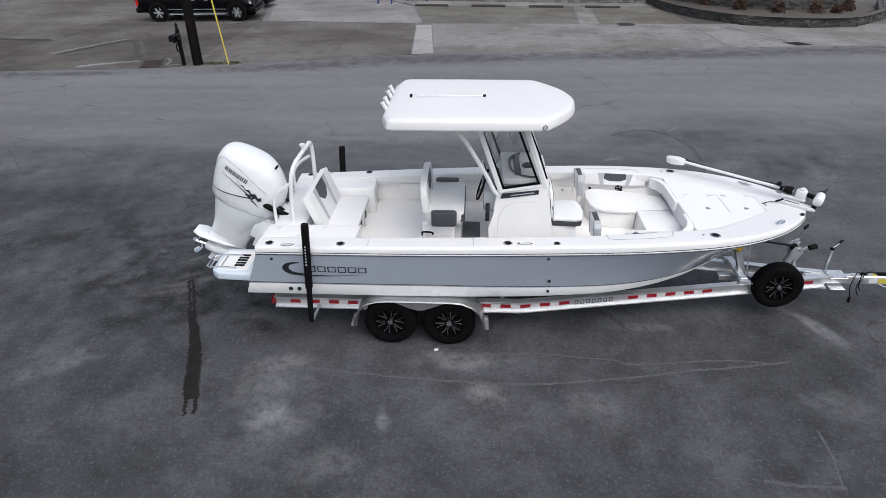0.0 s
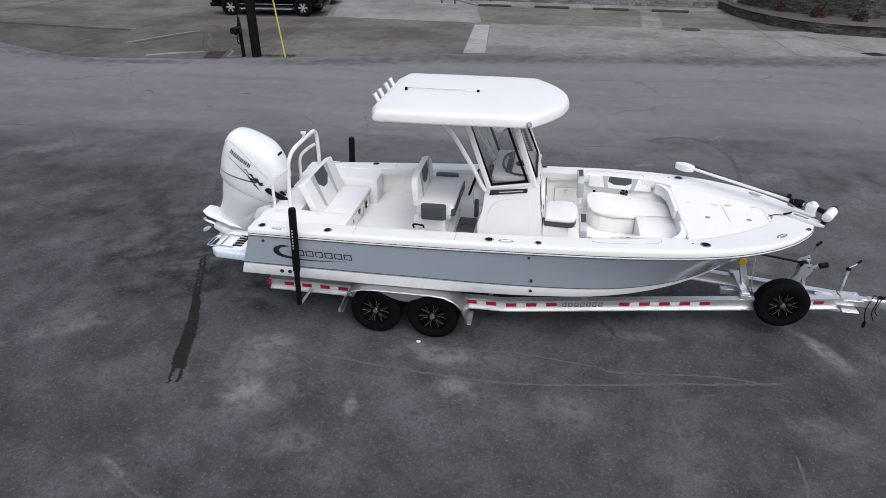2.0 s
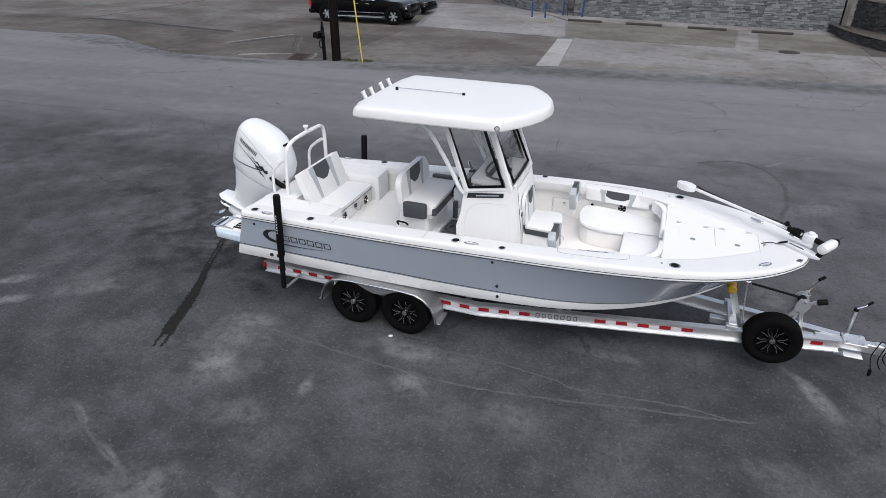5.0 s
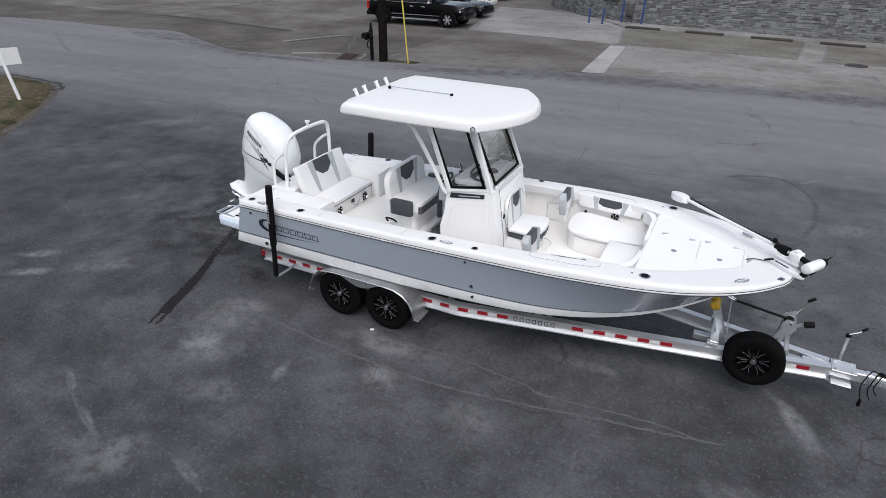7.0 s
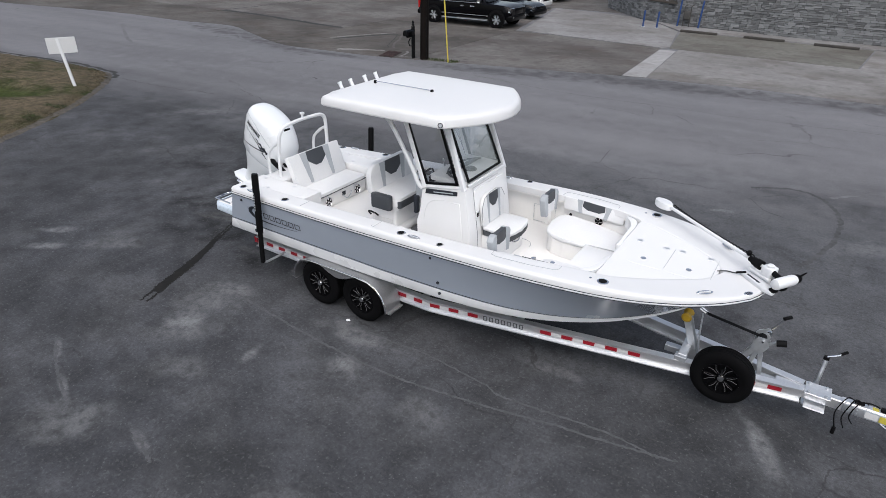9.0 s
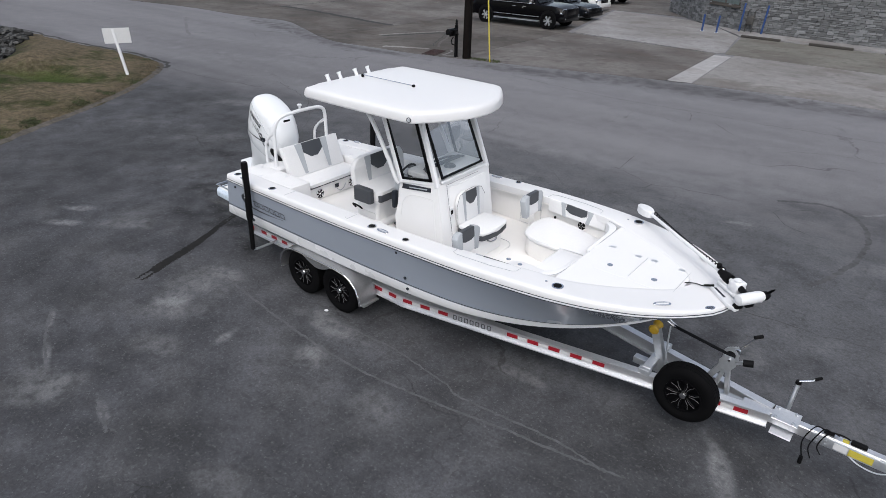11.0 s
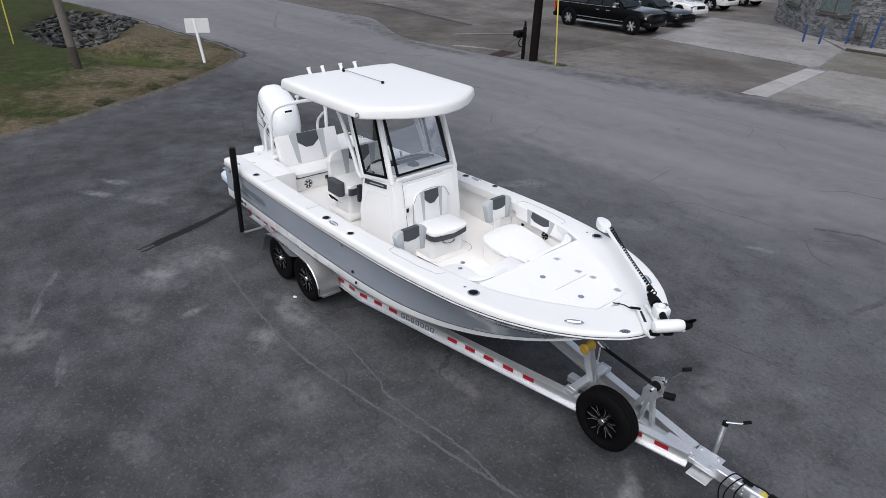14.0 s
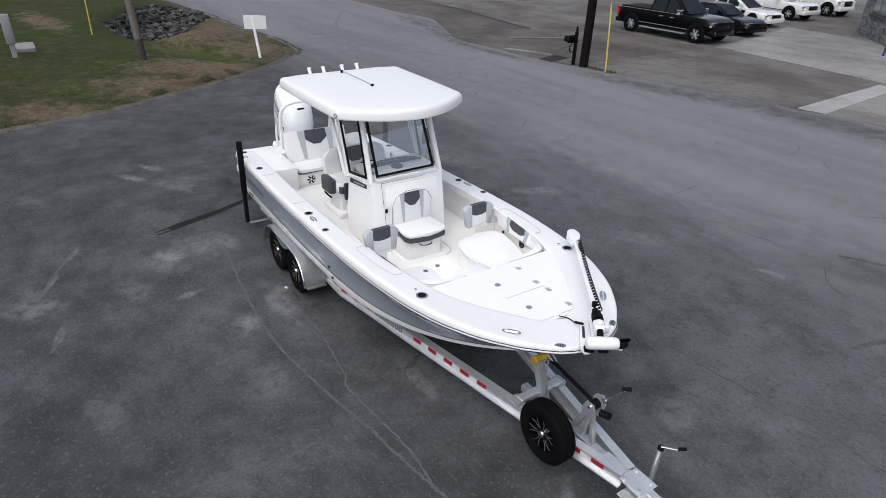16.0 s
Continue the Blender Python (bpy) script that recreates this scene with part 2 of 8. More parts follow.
    where.inputs[1].default_value = 3.6
    l.new(noise_mask(n, l, co, 0.9, 0.2, 0.8, 9, (0.22, 0.9, 1)), where.inputs[0]), l.new(tilt.outputs[0], where.inputs[2])
    road = n.new("ShaderNodeMapRange")
    road.interpolation_type = "SMOOTHSTEP"
    road.inputs[1].default_value, road.inputs[2].default_value = 6.4, 11.8
    l.new(where.outputs[0], road.inputs[0])
    lane = mixed(n, l, noise_mask(n, l, co, 0.5, 0.35, 0.65, 7, (0.12, 1.0, 1)), (0.1340, 0.1315, 0.1390), (0.1670, 0.1640, 0.1730))
    lane = mixed(n, l, noise_mask(n, l, co, 0.33, 0.52, 0.70, 8, (0.10, 1.1, 1)), lane, (0.094, 0.0925, 0.0975), 0.50)
    lane = mixed(n, l, noise_mask(n, l, co, 0.8, 0.52, 0.74, 9), lane, (0.176, 0.173, 0.181), 0.25)
    lane = mixed(n, l, product(n, l, crazing(n, l, co, 0.22, 1.2, 0.005), noise_mask(n, l, co, 0.3, 0.50, 0.62, 5)), lane, (0.045, 0.045, 0.046), 0.7)
    lane = scaled(n, l, lane, swing(n, l, co, 1.6, 0.94, 1.06, 9, 0.70)[0])
    lane = scaled(n, l, lane, swing(n, l, co, 22, 0.80, 1.20, 8, 0.8, 0.3, 0.7)[0])
    col = mixed(n, l, road.outputs[0], col, lane, 0.84)
    # the road's bend by the grass is duller, its middle beside the yard paler
    dull = spots(n, l, co, [(-14.5, 7.8, 5.5, 2.6, 25), (-20, 10.5, 5, 1.6, 10)])
    col = mixed(n, l, dull, col, (0.080, 0.0785, 0.0835), 0.34)
    bleached = spots(n, l, co, [(0.5, 9.4, 5.5, 2.0, 6), (-3.5, 11.5, 4.0, 1.5, 8)])
    col = mixed(n, l, bleached, col, (0.165, 0.162, 0.169), 0.34)
    # damp gutter along the edge of the lot
    gutter = spots(n, l, co, [(-6.0, 15.9, 4.0, 0.75, 11), (0.0, 17.3, 5.5, 0.85, 6), (9.0, 18.1, 7.0, 0.85, 3), (19.0, 19.0, 9.0, 0.9, 4), (-15.0, 14.6, 3.4, 0.4, 3), (-21.0, 15.9, 3.0, 0.8, -25), (-23.5, 16.4, 4.0, 0.9, -8), (-18.0, 14.9, 3.0, 0.5, -18)])
    col = mixed(n, l, product(n, l, gutter, noise_mask(n, l, co, 1.6, 0.28, 0.58, 8)), col, (0.050, 0.049, 0.051), 0.80)
    l.new(col, p.inputs["Base Color"])
    p.inputs["Roughness"].default_value, p.inputs["Specular IOR Level"].default_value = 0.85, 0.2
    b = n.new("ShaderNodeBump")
    b.inputs["Strength"].default_value, b.inputs["Distance"].default_value = 0.6, 0.008
    l.new(fine, b.inputs["Height"]), l.new(b.outputs[0], p.inputs["Normal"])
    return m


def concrete(name, a, b, soil, soil_amount=0.6):
    """Cast slabs: broad tone, brown soiling in blotches, darker drips, fine sandy grain."""
    m, n, l, p = nodes_of(name)
    co = n.new("ShaderNodeTexCoord").outputs["Object"]
    col = mixed(n, l, noise_mask(n, l, co, 0.5, 0.3, 0.7), a, b)
    col = mixed(n, l, noise_mask(n, l, co, 0.20, 0.44, 0.62, 9, (0.9, 1.2, 1)), col, soil, soil_amount)
    brown = tuple(0.6 * v + 0.4 * w for v, w in zip(soil, (0.09, 0.062, 0.05)))
    col = mixed(n, l, noise_mask(n, l, co, 0.55, 0.50, 0.68, 10, (0.85, 1.15, 1)), col, brown, 0.6)
    col = mixed(n, l, noise_mask(n, l, co, 1.7, 0.54, 0.70, 10), col, tuple(0.72 * v for v in soil), 0.45)
    col = mixed(n, l, noise_mask(n, l, co, 1.1, 0.58, 0.72, 9), col, tuple(1.12 * v for v in b), 0.5)
    col = mixed(n, l, noise_mask(n, l, co, 4.0, 0.4, 0.75, 8), col, tuple(0.55 * v for v in a), 0.42)
    info = n.new("ShaderNodeObjectInfo")
    mr = n.new("ShaderNodeMapRange")
    mr.inputs[3].default_value, mr.inputs[4].default_value = 0.94, 1.06
    l.new(info.outputs["Random"], mr.inputs[0])
    col = scaled(n, l, col, mr.outputs[0])
    grain, fine = swing(n, l, co, 18, 0.86, 1.14, 8, 0.8, 0.3, 0.7)
    l.new(scaled(n, l, col, grain), p.inputs["Base Color"])
    p.inputs["Roughness"].default_value, p.inputs["Specular IOR Level"].default_value = 0.88, 0.2
    bp = n.new("ShaderNodeBump")
    bp.inputs["Strength"].default_value, bp.inputs["Distance"].default_value = 0.4, 0.004
    l.new(fine, bp.inputs["Height"]), l.new(bp.outputs[0], p.inputs["Normal"])
    return m


def grass_ground():
    m, n, l, p = nodes_of("winter_grass")
    co = n.new("ShaderNodeTexCoord").outputs["Object"]
    col = mixed(n, l, noise_mask(n, l, co, 0.30, 0.36, 0.60, 8), (0.023, 0.038, 0.009), (0.037, 0.036, 0.016))
    col = mixed(n, l, noise_mask(n, l, co, 0.8, 0.50, 0.68, 9), col, (0.038, 0.057, 0.012), 0.55)
    col = mixed(n, l, noise_mask(n, l, co, 1.3, 0.50, 0.70, 10), col, (0.066, 0.054, 0.030), 0.60)
    col = mixed(n, l, noise_mask(n, l, co, 3.0, 0.38, 0.66, 9), col, (0.016, 0.021, 0.008), 0.60)
    straw = mixed(n, l, noise_mask(n, l, co, 5.0, 0.35, 0.7, 8), (0.072, 0.058, 0.039), (0.128, 0.102, 0.070))
    edge = spots(n, l, co, [(-18.8, 4.9, 2.7, 2.2, 40), (-15.5, 2.2, 4.0, 1.8, 55), (-13.2, 0.2, 3.2, 1.5, 55), (-21.6, 3.2, 4.0, 1.5, -40), (-24.5, 5.0, 5.4, 1.7, -10), (-16.6, 0.95, 1.4, 0.6, 20), (-11.6, -2.8, 3.0, 1.0, 62), (-28, 5.7, 10.0, 1.2, 2), (-29.5, -2.5, 4.0, 0.9, 8)])
    col = mixed(n, l, product(n, l, edge, noise_mask(n, l, co, 1.9, 0.14, 0.44, 8)), col, straw, 0.92)
    lush = spots(n, l, co, [(-18.9, 2.2, 1.9, 0.75, 25), (-19.8, 1.5, 0.9, 0.4, 25)])
    col = mixed(n, l, lush, col, (0.040, 0.056, 0.014), 0.70)
    # near-black ditch bed, which paints the shade in the gaps between rocks
    hollow = spots(n, l, co, [(-29.0, 2.75, 6.8, 2.4, -13), (-30.5, 4.4, 3.4, 1.4, 0)])
    col = mixed(n, l, hollow, col, (0.016, 0.015, 0.013), 0.9)
    col = scaled(n, l, col, swing(n, l, co, 11.0, 0.55, 1.42, 8, 0.8, 0.32, 0.68)[0])
    l.new(col, p.inputs["Base Color"])
    p.inputs["Roughness"].default_value, p.inputs["Specular IOR Level"].default_value = 0.95, 0.08
    rel = n.new("ShaderNodeTexNoise")
    rel.inputs["Scale"].default_value, rel.inputs["Detail"].default_value = 9, 8
    l.new(co, rel.inputs["Vector"])
    b = n.new("ShaderNodeBump")
    b.inputs["Strength"].default_value, b.inputs["Distance"].default_value = 0.8, 0.07
    l.new(rel.outputs[0], b.inputs["Height"]), l.new(b.outputs[0], p.inputs["Normal"])
    return m


M = dict(
    asphalt=asphalt(),
    concrete=concrete("weathered_concrete", (0.104, 0.096, 0.091), (0.150, 0.141, 0.134), (0.056, 0.049, 0.045), 0.8),
    new_concrete=concrete("pale_concrete", (0.200, 0.195, 0.194), (0.255, 0.250, 0.249), (0.140, 0.131, 0.125), 0.7),
    strip_concrete=concrete("patch_concrete", (0.285, 0.280, 0.280), (0.345, 0.340, 0.340), (0.235, 0.225, 0.220), 0.5),
    stained_concrete=concrete("stained_concrete", (0.076, 0.069, 0.063), (0.115, 0.106, 0.098), (0.042, 0.037, 0.033), 0.85),
    lot_olive_concrete=concrete("olive_stained_concrete", (0.130, 0.126, 0.113), (0.172, 0.167, 0.151), (0.084, 0.075, 0.066), 0.75),
    grey_concrete=concrete("grey_concrete", (0.182, 0.176, 0.172), (0.238, 0.231, 0.226), (0.110, 0.101, 0.095), 0.7),
    stop_concrete=material("stained_wheel_stop", (0.040, 0.036, 0.032), 0.9, vary=0.3, grain=16, patch=3),
    crack=material("crack_shadow", (0.017, 0.017, 0.017), 0.95, vary=0.3),
    chalk=material("pale_scuff", (0.065, 0.066, 0.070), 0.9, vary=0.4, grain=18, patch=5),
    oil=material("oil_stain", (0.0125, 0.0118, 0.011), 0.8, spec=0.15, vary=0.55, grain=9, patch=3),
    hairline=material("hairline_crack", (0.040, 0.040, 0.042), 0.95, vary=0.4, grain=6, patch=2),
    road_rubber=material("faded_tyre_mark", (0.116, 0.114, 0.1205), 0.85, spec=0.2, vary=0.3, grain=9, patch=1.5),
    rubber=material("tyre_mark_rubber", (0.060, 0.060, 0.063), 0.85, spec=0.2, vary=0.45, grain=9, patch=1.5),
    grass=grass_ground(),
    blade=material("grass_blades", (0.034, 0.046, 0.014), 0.9, vary=0.25, per_piece=0.25),
    straw=material("dry_grass_blades", (0.085, 0.069, 0.042), 0.9, vary=0.2, per_piece=0.25),
    stone=material("stacked_stone", (0.140, 0.143, 0.146), 0.9, vary=0.18, grain=12, patch=2, per_piece=0.42),
    planter_stone=material("dark_planter_stone", (0.055, 0.053, 0.051), 0.9, vary=0.2, grain=12, patch=2, per_piece=0.5),
    mortar=material("wall_core", (0.05, 0.048, 0.046), 0.95),
    riprap=material("ditch_rock", (0.038, 0.038, 0.037), 0.9, spec=0.15, vary=0.35, grain=9, patch=2, per_piece=0.95),
    dirt=material("pale_dirt", (0.085, 0.077, 0.068), 0.95, spec=0.1, vary=0.4, grain=14, patch=3),
    cap=material("dark_cap_stone", (0.06, 0.052, 0.045), 0.85, vary=0.2),
    motor_white=material("pearl_white_cowl", (0.68, 0.695, 0.71), 0.30, vary=0.03, grain=3, patch=1, coat=0.4),
    gelcoat=material("white_gelcoat", (0.645, 0.642, 0.645), 0.40, spec=0.35, vary=0.02, grain=3, patch=1, coat=0.08),
    # the same white gelcoat, lightened to put missing light on upright and shaded mouldings
    console_white=material("brightened_white_moulding", (0.745, 0.742, 0.742), 0.42, spec=0.35, vary=0.02, grain=3, patch=1, coat=0.06),
    # again the white gelcoat, lightened further to offset shade low on the hull
    hull_white=material("brightened_hull_gelcoat", (0.85, 0.853, 0.857), 0.30, vary=0.03, grain=2, patch=0.8, coat=0.3),
    deck=material("white_nonskid_deck", (0.69, 0.687, 0.686), 0.6, spec=0.35, vary=0.02, grain=60, patch=1.5, bump=0.0015, bump_scale=260),
    # real cream, with its tone raised to paint extra light into the cockpit
    liner=material("cream_cockpit_liner", (0.78, 0.765, 0.745), 0.45, vary=0.025, grain=8, patch=1.2),
    blue=material("grey_blue_gelcoat", (0.325, 0.36, 0.415), 0.22, vary=0.03, grain=2, patch=0.7, coat=0.6),
    pale_blue=material("ice_blue_gelcoat", (0.50, 0.57, 0.64), 0.3, vary=0.03, coat=0.4),
    vinyl=material("white_vinyl", (0.69, 0.688, 0.69), 0.5, vary=0.03, grain=40, patch=3, bump=0.002, bump_scale=14),
    vinyl_grey=material("light_grey_vinyl", (0.36, 0.38, 0.40), 0.55, vary=0.06, grain=60, patch=4, bump=0.001),
    mat_grey=material("grey_foot_mat", (0.10, 0.105, 0.115), 0.8, vary=0.15, grain=40, patch=4),
    vinyl_dark=material("charcoal_vinyl", (0.042, 0.046, 0.053), 0.5, vary=0.12, grain=60, patch=4, bump=0.001),
    black=material("black_rubber", (0.004, 0.004, 0.0045), 0.65, spec=0.10, vary=0.2, grain=40, patch=5),
    tyre=material("tyre_rubber", (0.0032, 0.0032, 0.0036), 0.8, spec=0.06, vary=0.25, grain=30, patch=6),
    gloss_black=material("gloss_black", (0.003, 0.003, 0.0035), 0.22, spec=0.16, vary=0.1),
    carbon=material("dark_graphic", (0.018, 0.021, 0.028), 0.35, spec=0.3, vary=0.1),
    alu=material("brushed_aluminium", (0.68, 0.685, 0.70), 0.38, 0.8, vary=0.10, grain=50, patch=3),
    plate=material("diamond_plate", (0.38, 0.384, 0.394), 0.32, 0.8, vary=0.12, grain=45, patch=4, bump=0.004, bump_scale=45),
    machined=material("machined_alloy", (0.24, 0.24, 0.25), 0.30, 0.6, vary=0.05),
    chrome=material("polished_steel", (0.75, 0.75, 0.76), 0.12, 1.0, vary=0.03),
    galv=material("galvanised_steel", (0.47, 0.49, 0.515), 0.40, 0.7, vary=0.15, grain=22, patch=6),
    white_paint=material("white_powder_coat", (0.65, 0.655, 0.665), 0.35, vary=0.02),
    red=material("red_reflector", (0.27, 0.008, 0.018), 0.35, vary=0.08),
    reflector=material("white_reflector", (0.56, 0.56, 0.56), 0.4, vary=0.06),
    yellow=material("yellow_roller", (0.42, 0.26, 0.015), 0.5, vary=0.15, grain=12),
    yellow_paint=material("yellow_pipe", (0.46, 0.38, 0.05), 0.55, vary=0.12),
    wood=material("creosoted_pole", (0.0075, 0.0062, 0.0056), 0.9, spec=0.06, vary=0.35, grain=18, patch=3, bump=0.01),
    dark_wood_foot=material("stained_pole_foot", (0.035, 0.027, 0.022), 0.9, vary=0.5, grain=14, patch=4, bump=0.01),
    pale_wood=material("weathered_pole", (0.098, 0.086, 0.076), 0.9, vary=0.25, grain=18, patch=3, bump=0.01),
    blue_paint=material("blue_painted_steel", (0.014, 0.045, 0.15), 0.45, vary=0.12),
    rust=material("rusty_grate", (0.034, 0.015, 0.013), 0.85, vary=0.35, grain=20),
    shrub=material("russet_shrub", (0.055, 0.028, 0.018), 0.9, vary=0.3, per_piece=0.5),
    car_black=material("black_car_paint", (0.002, 0.002, 0.003), 0.12, spec=0.13, vary=0.05),
    car_grey=material("dark_grey_car_paint", (0.005, 0.006, 0.008), 0.2, spec=0.18, vary=0.05),
    car_white=material("white_car_paint", (0.56, 0.56, 0.56), 0.2, vary=0.03, coat=0.6),
    car_glass=material("dark_car_glass", (0.014, 0.018, 0.020), 0.06, spec=0.5, vary=0.05),
    lamp_red=material("red_tail_lamp", (0.35, 0.01, 0.01), 0.2, vary=0.05),
    curtain=material("curtained_glass", (0.10, 0.125, 0.125), 0.15, vary=0.2, grain=6, patch=3),
    utility=material("grey_utility_box", (0.20, 0.205, 0.215), 0.5, vary=0.08, grain=8),
)


def glass(name, tint, alpha):
    """Thin clear or smoked sheet: a gloss over a see-through tint."""
    m, n, l, p = nodes_of(name)
    clear, shine, mix = n.new("ShaderNodeBsdfTransparent"), n.new("ShaderNodeBsdfGlossy"), n.new("ShaderNodeMixShader")
    clear.inputs[0].default_value = (*tint, 1)
    shine.inputs["Roughness"].default_value = 0.02
    face = n.new("ShaderNodeLayerWeight")
    face.inputs[0].default_value = 0.25
    fres = n.new("ShaderNodeMapRange")
    fres.inputs[3].default_value, fres.inputs[4].default_value = 0.26, alpha
    l.new(face.outputs["Facing"], fres.inputs[0])
    l.new(fres.outputs[0], mix.inputs[0]), l.new(clear.outputs[0], mix.inputs[1]), l.new(shine.outputs[0], mix.inputs[2])
    l.new(mix.outputs[0], n["Material Output"].inputs[0])
    return m


M["glass"] = glass("clear_windshield", (0.95, 0.965, 0.97), 0.5)


# ---- mesh tools ----
ORIGIN = {}


SWING = [Matrix.Identity(4)]


def thing(name, label, category, at=(0, 0, 0), turn=None, group="", kind=""):
    """An empty at a thing's base. Its parts are drawn in scene metres (or, with turn, in its own) and hung under it."""
    ob = new(name)
    ob.empty_display_size = 0.2
    ob.matrix_basis = SWING[0] @ (turn if turn is not None else Matrix.Translation(at))
    ORIGIN[ob.name] = Vector((0, 0, 0)) if turn is not None else Vector(at)
    return tagged(ob, label, category, group, kind)


def finish(bm, mat, smooth=35):
    me = bpy.data.meshes.new("m")
    bmesh.ops.recalc_face_normals(bm, faces=bm.faces)
    for f in bm.faces:
        f.smooth = smooth > 0
    bm.to_mesh(me)
    bm.free()
    if smooth > 0:
        me.set_sharp_from_angle(angle=radians(smooth))
    for k in (mat if isinstance(mat, (list, tuple)) else [mat]):
        me.materials.append(M[k])
    return me


def part(name, bm, mat, parent, label="", smooth=35):
    org = ORIGIN[parent.name]
    if org.length:
        bmesh.ops.translate(bm, verts=bm.verts, vec=-org)
    me = finish(bm, mat, smooth)
    me.name = name
    ob = new(name, me)
    ob.parent = parent
    ORIGIN[ob.name] = org.copy()
    return tagged(ob, label)


def solid(name, bm, mat, label, category, kind="", group="", smooth=35):
    """A thing of one mesh, with its origin where its base stands."""
    lo = Vector((min(v.co.x for v in bm.verts), min(v.co.y for v in bm.verts), min(v.co.z for v in bm.verts)))
    hi = Vector((max(v.co.x for v in bm.verts), max(v.co.y for v in bm.verts), lo.z))
    mid = (lo + hi) / 2
    bmesh.ops.translate(bm, verts=bm.verts, vec=-mid)
    me = finish(bm, mat, smooth)
    me.name = name
    ob = new(name, me)
    ob.location = mid
    ORIGIN[ob.name] = mid
    return tagged(ob, label, category, group, kind)


def B():
    return bmesh.new()


def bevelled(bm, faces, width, segments):
    if width <= 0:
        return
    edges = list({e for f in faces for e in f.edges})
    bmesh.ops.bevel(bm, geom=edges, offset=width, offset_type="OFFSET", segments=segments, profile=0.5, affect="EDGES", clamp_overlap=True)


def box(bm, x0, x1, y0, y1, z0, z1, bev=0.0, seg=2, m=None):
    start = set(bm.verts)
    r = bmesh.ops.create_cube(bm, size=1)
    for v in r["verts"]:
        v.co = Vector(((x0 + x1) / 2 + v.co.x * (x1 - x0), (y0 + y1) / 2 + v.co.y * (y1 - y0), (z0 + z1) / 2 + v.co.z * (z1 - z0)))
    faces = list({f for v in r["verts"] for f in v.link_faces})
    bevelled(bm, faces, bev, seg)
    if m is not None:
        bmesh.ops.transform(bm, matrix=m, verts=[v for v in bm.verts if v not in start])
    return bm


def slab(bm, outline, z0, z1, bev=0.0, seg=2, m=None, tops=None):
    """A plate with the outline (x, y), from z0 up to z1 (or to tops, a height for each corner)."""
    start = set(bm.verts)
    lo = [bm.verts.new((x, y, z0)) for x, y in outline]
    hi = [bm.verts.new((x, y, z1 if tops is None else tops[i])) for i, (x, y) in enumerate(outline)]
    n = len(outline)
    faces = [bm.faces.new(lo[::-1]), bm.faces.new(hi)]
    faces += [bm.faces.new((lo[i], lo[(i + 1) % n], hi[(i + 1) % n], hi[i])) for i in range(n)]
    bevelled(bm, faces, bev, seg)
    if m is not None:
        bmesh.ops.transform(bm, matrix=m, verts=[v for v in bm.verts if v not in start])
    return bm


def loft(bm, rings, closed=True, caps=True):
    rows = [[bm.verts.new(p) for p in ring] for ring in rings]
    n = len(rows[0])
    for a, b in zip(rows, rows[1:]):
        for i in range(n if closed else n - 1):
            j = (i + 1) % n
            quad = [a[i], a[j], b[j], b[i]]
            try:
                bm.faces.new(quad)
            except ValueError:
                pass
    if caps and closed:
        for r in (rows[0][::-1], rows[-1]):
            try:
                bm.faces.new(r)
            except ValueError:
                pass
    return rows


def flow(pts, k=6, closed=False):
    """A smooth line through the points."""
    P = [Vector(p) for p in pts]
    out = []
    n = len(P)
    for i in range(n if closed else n - 1):
        if closed:
            a, b, c, d = P[(i - 1) % n], P[i], P[(i + 1) % n], P[(i + 2) % n]
        else:
            a, b, c, d = P[max(i - 1, 0)], P[i], P[i + 1], P[min(i + 2, n - 1)]
        for s in range(k):
            t = s / k
            out.append(0.5 * ((2 * b) + (c - a) * t + (2 * a - 5 * b + 4 * c - d) * t * t + (3 * b - a - 3 * c + d) * t ** 3))
    if not closed:
        out.append(P[-1])
    return out


def tube(bm, pts, r, n=10, closed=False, flat=None):
    P = [Vector(p) for p in pts]
    rad = r if isinstance(r, (list, tuple)) else [r] * len(P)
    rings, up = [], None
    for i, p in enumerate(P):
        a, b = P[max(i - 1, 0)], P[min(i + 1, len(P) - 1)]
        if closed:
            a, b = P[i - 1], P[(i + 1) % len(P)]
        d = (b - a).normalized()
        if up is None:
            up = Vector((0, 0, 1)) if abs(d.z) < 0.9 else Vector((0, 1, 0))
        side = d.cross(up).normalized()
        up = side.cross(d).normalized()
        w = flat or 1.0
        rings.append([p + (side * math.cos(q) * w + up * math.sin(q)) * rad[i] for q in (math.tau * k / n for k in range(n))])
    if closed:
        rings.append(rings[0])
    loft(bm, rings, True, not closed)
    if closed:
        bmesh.ops.remove_doubles(bm, verts=bm.verts, dist=1e-5)
    return bm


def lathe(bm, profile, n=24, m=None, caps=True):
    """Turns (radius, height) round z."""
    start = set(bm.verts)
    rings = [[(r * math.cos(math.tau * k / n), r * math.sin(math.tau * k / n), z) for k in range(n)] for r, z in profile]
    loft(bm, rings, True, caps)
    if m is not None:
        bmesh.ops.transform(bm, matrix=m, verts=[v for v in bm.verts if v not in start])
    return bm


def rod(bm, a, b, r, n=10):
    return tube(bm, [a, b], r, n)


def beam(bm, a, b, w, h, bev=0.004):
    """A square bar from a to b, w wide and h high."""
    a, b = Vector(a), Vector(b)
    d = b - a
    q = d.to_track_quat("X", "Z").to_matrix().to_4x4()
    box(bm, 0, d.length, -w / 2, w / 2, -h / 2, h / 2, bev, 1, Matrix.Translation(a) @ q)
    return bm


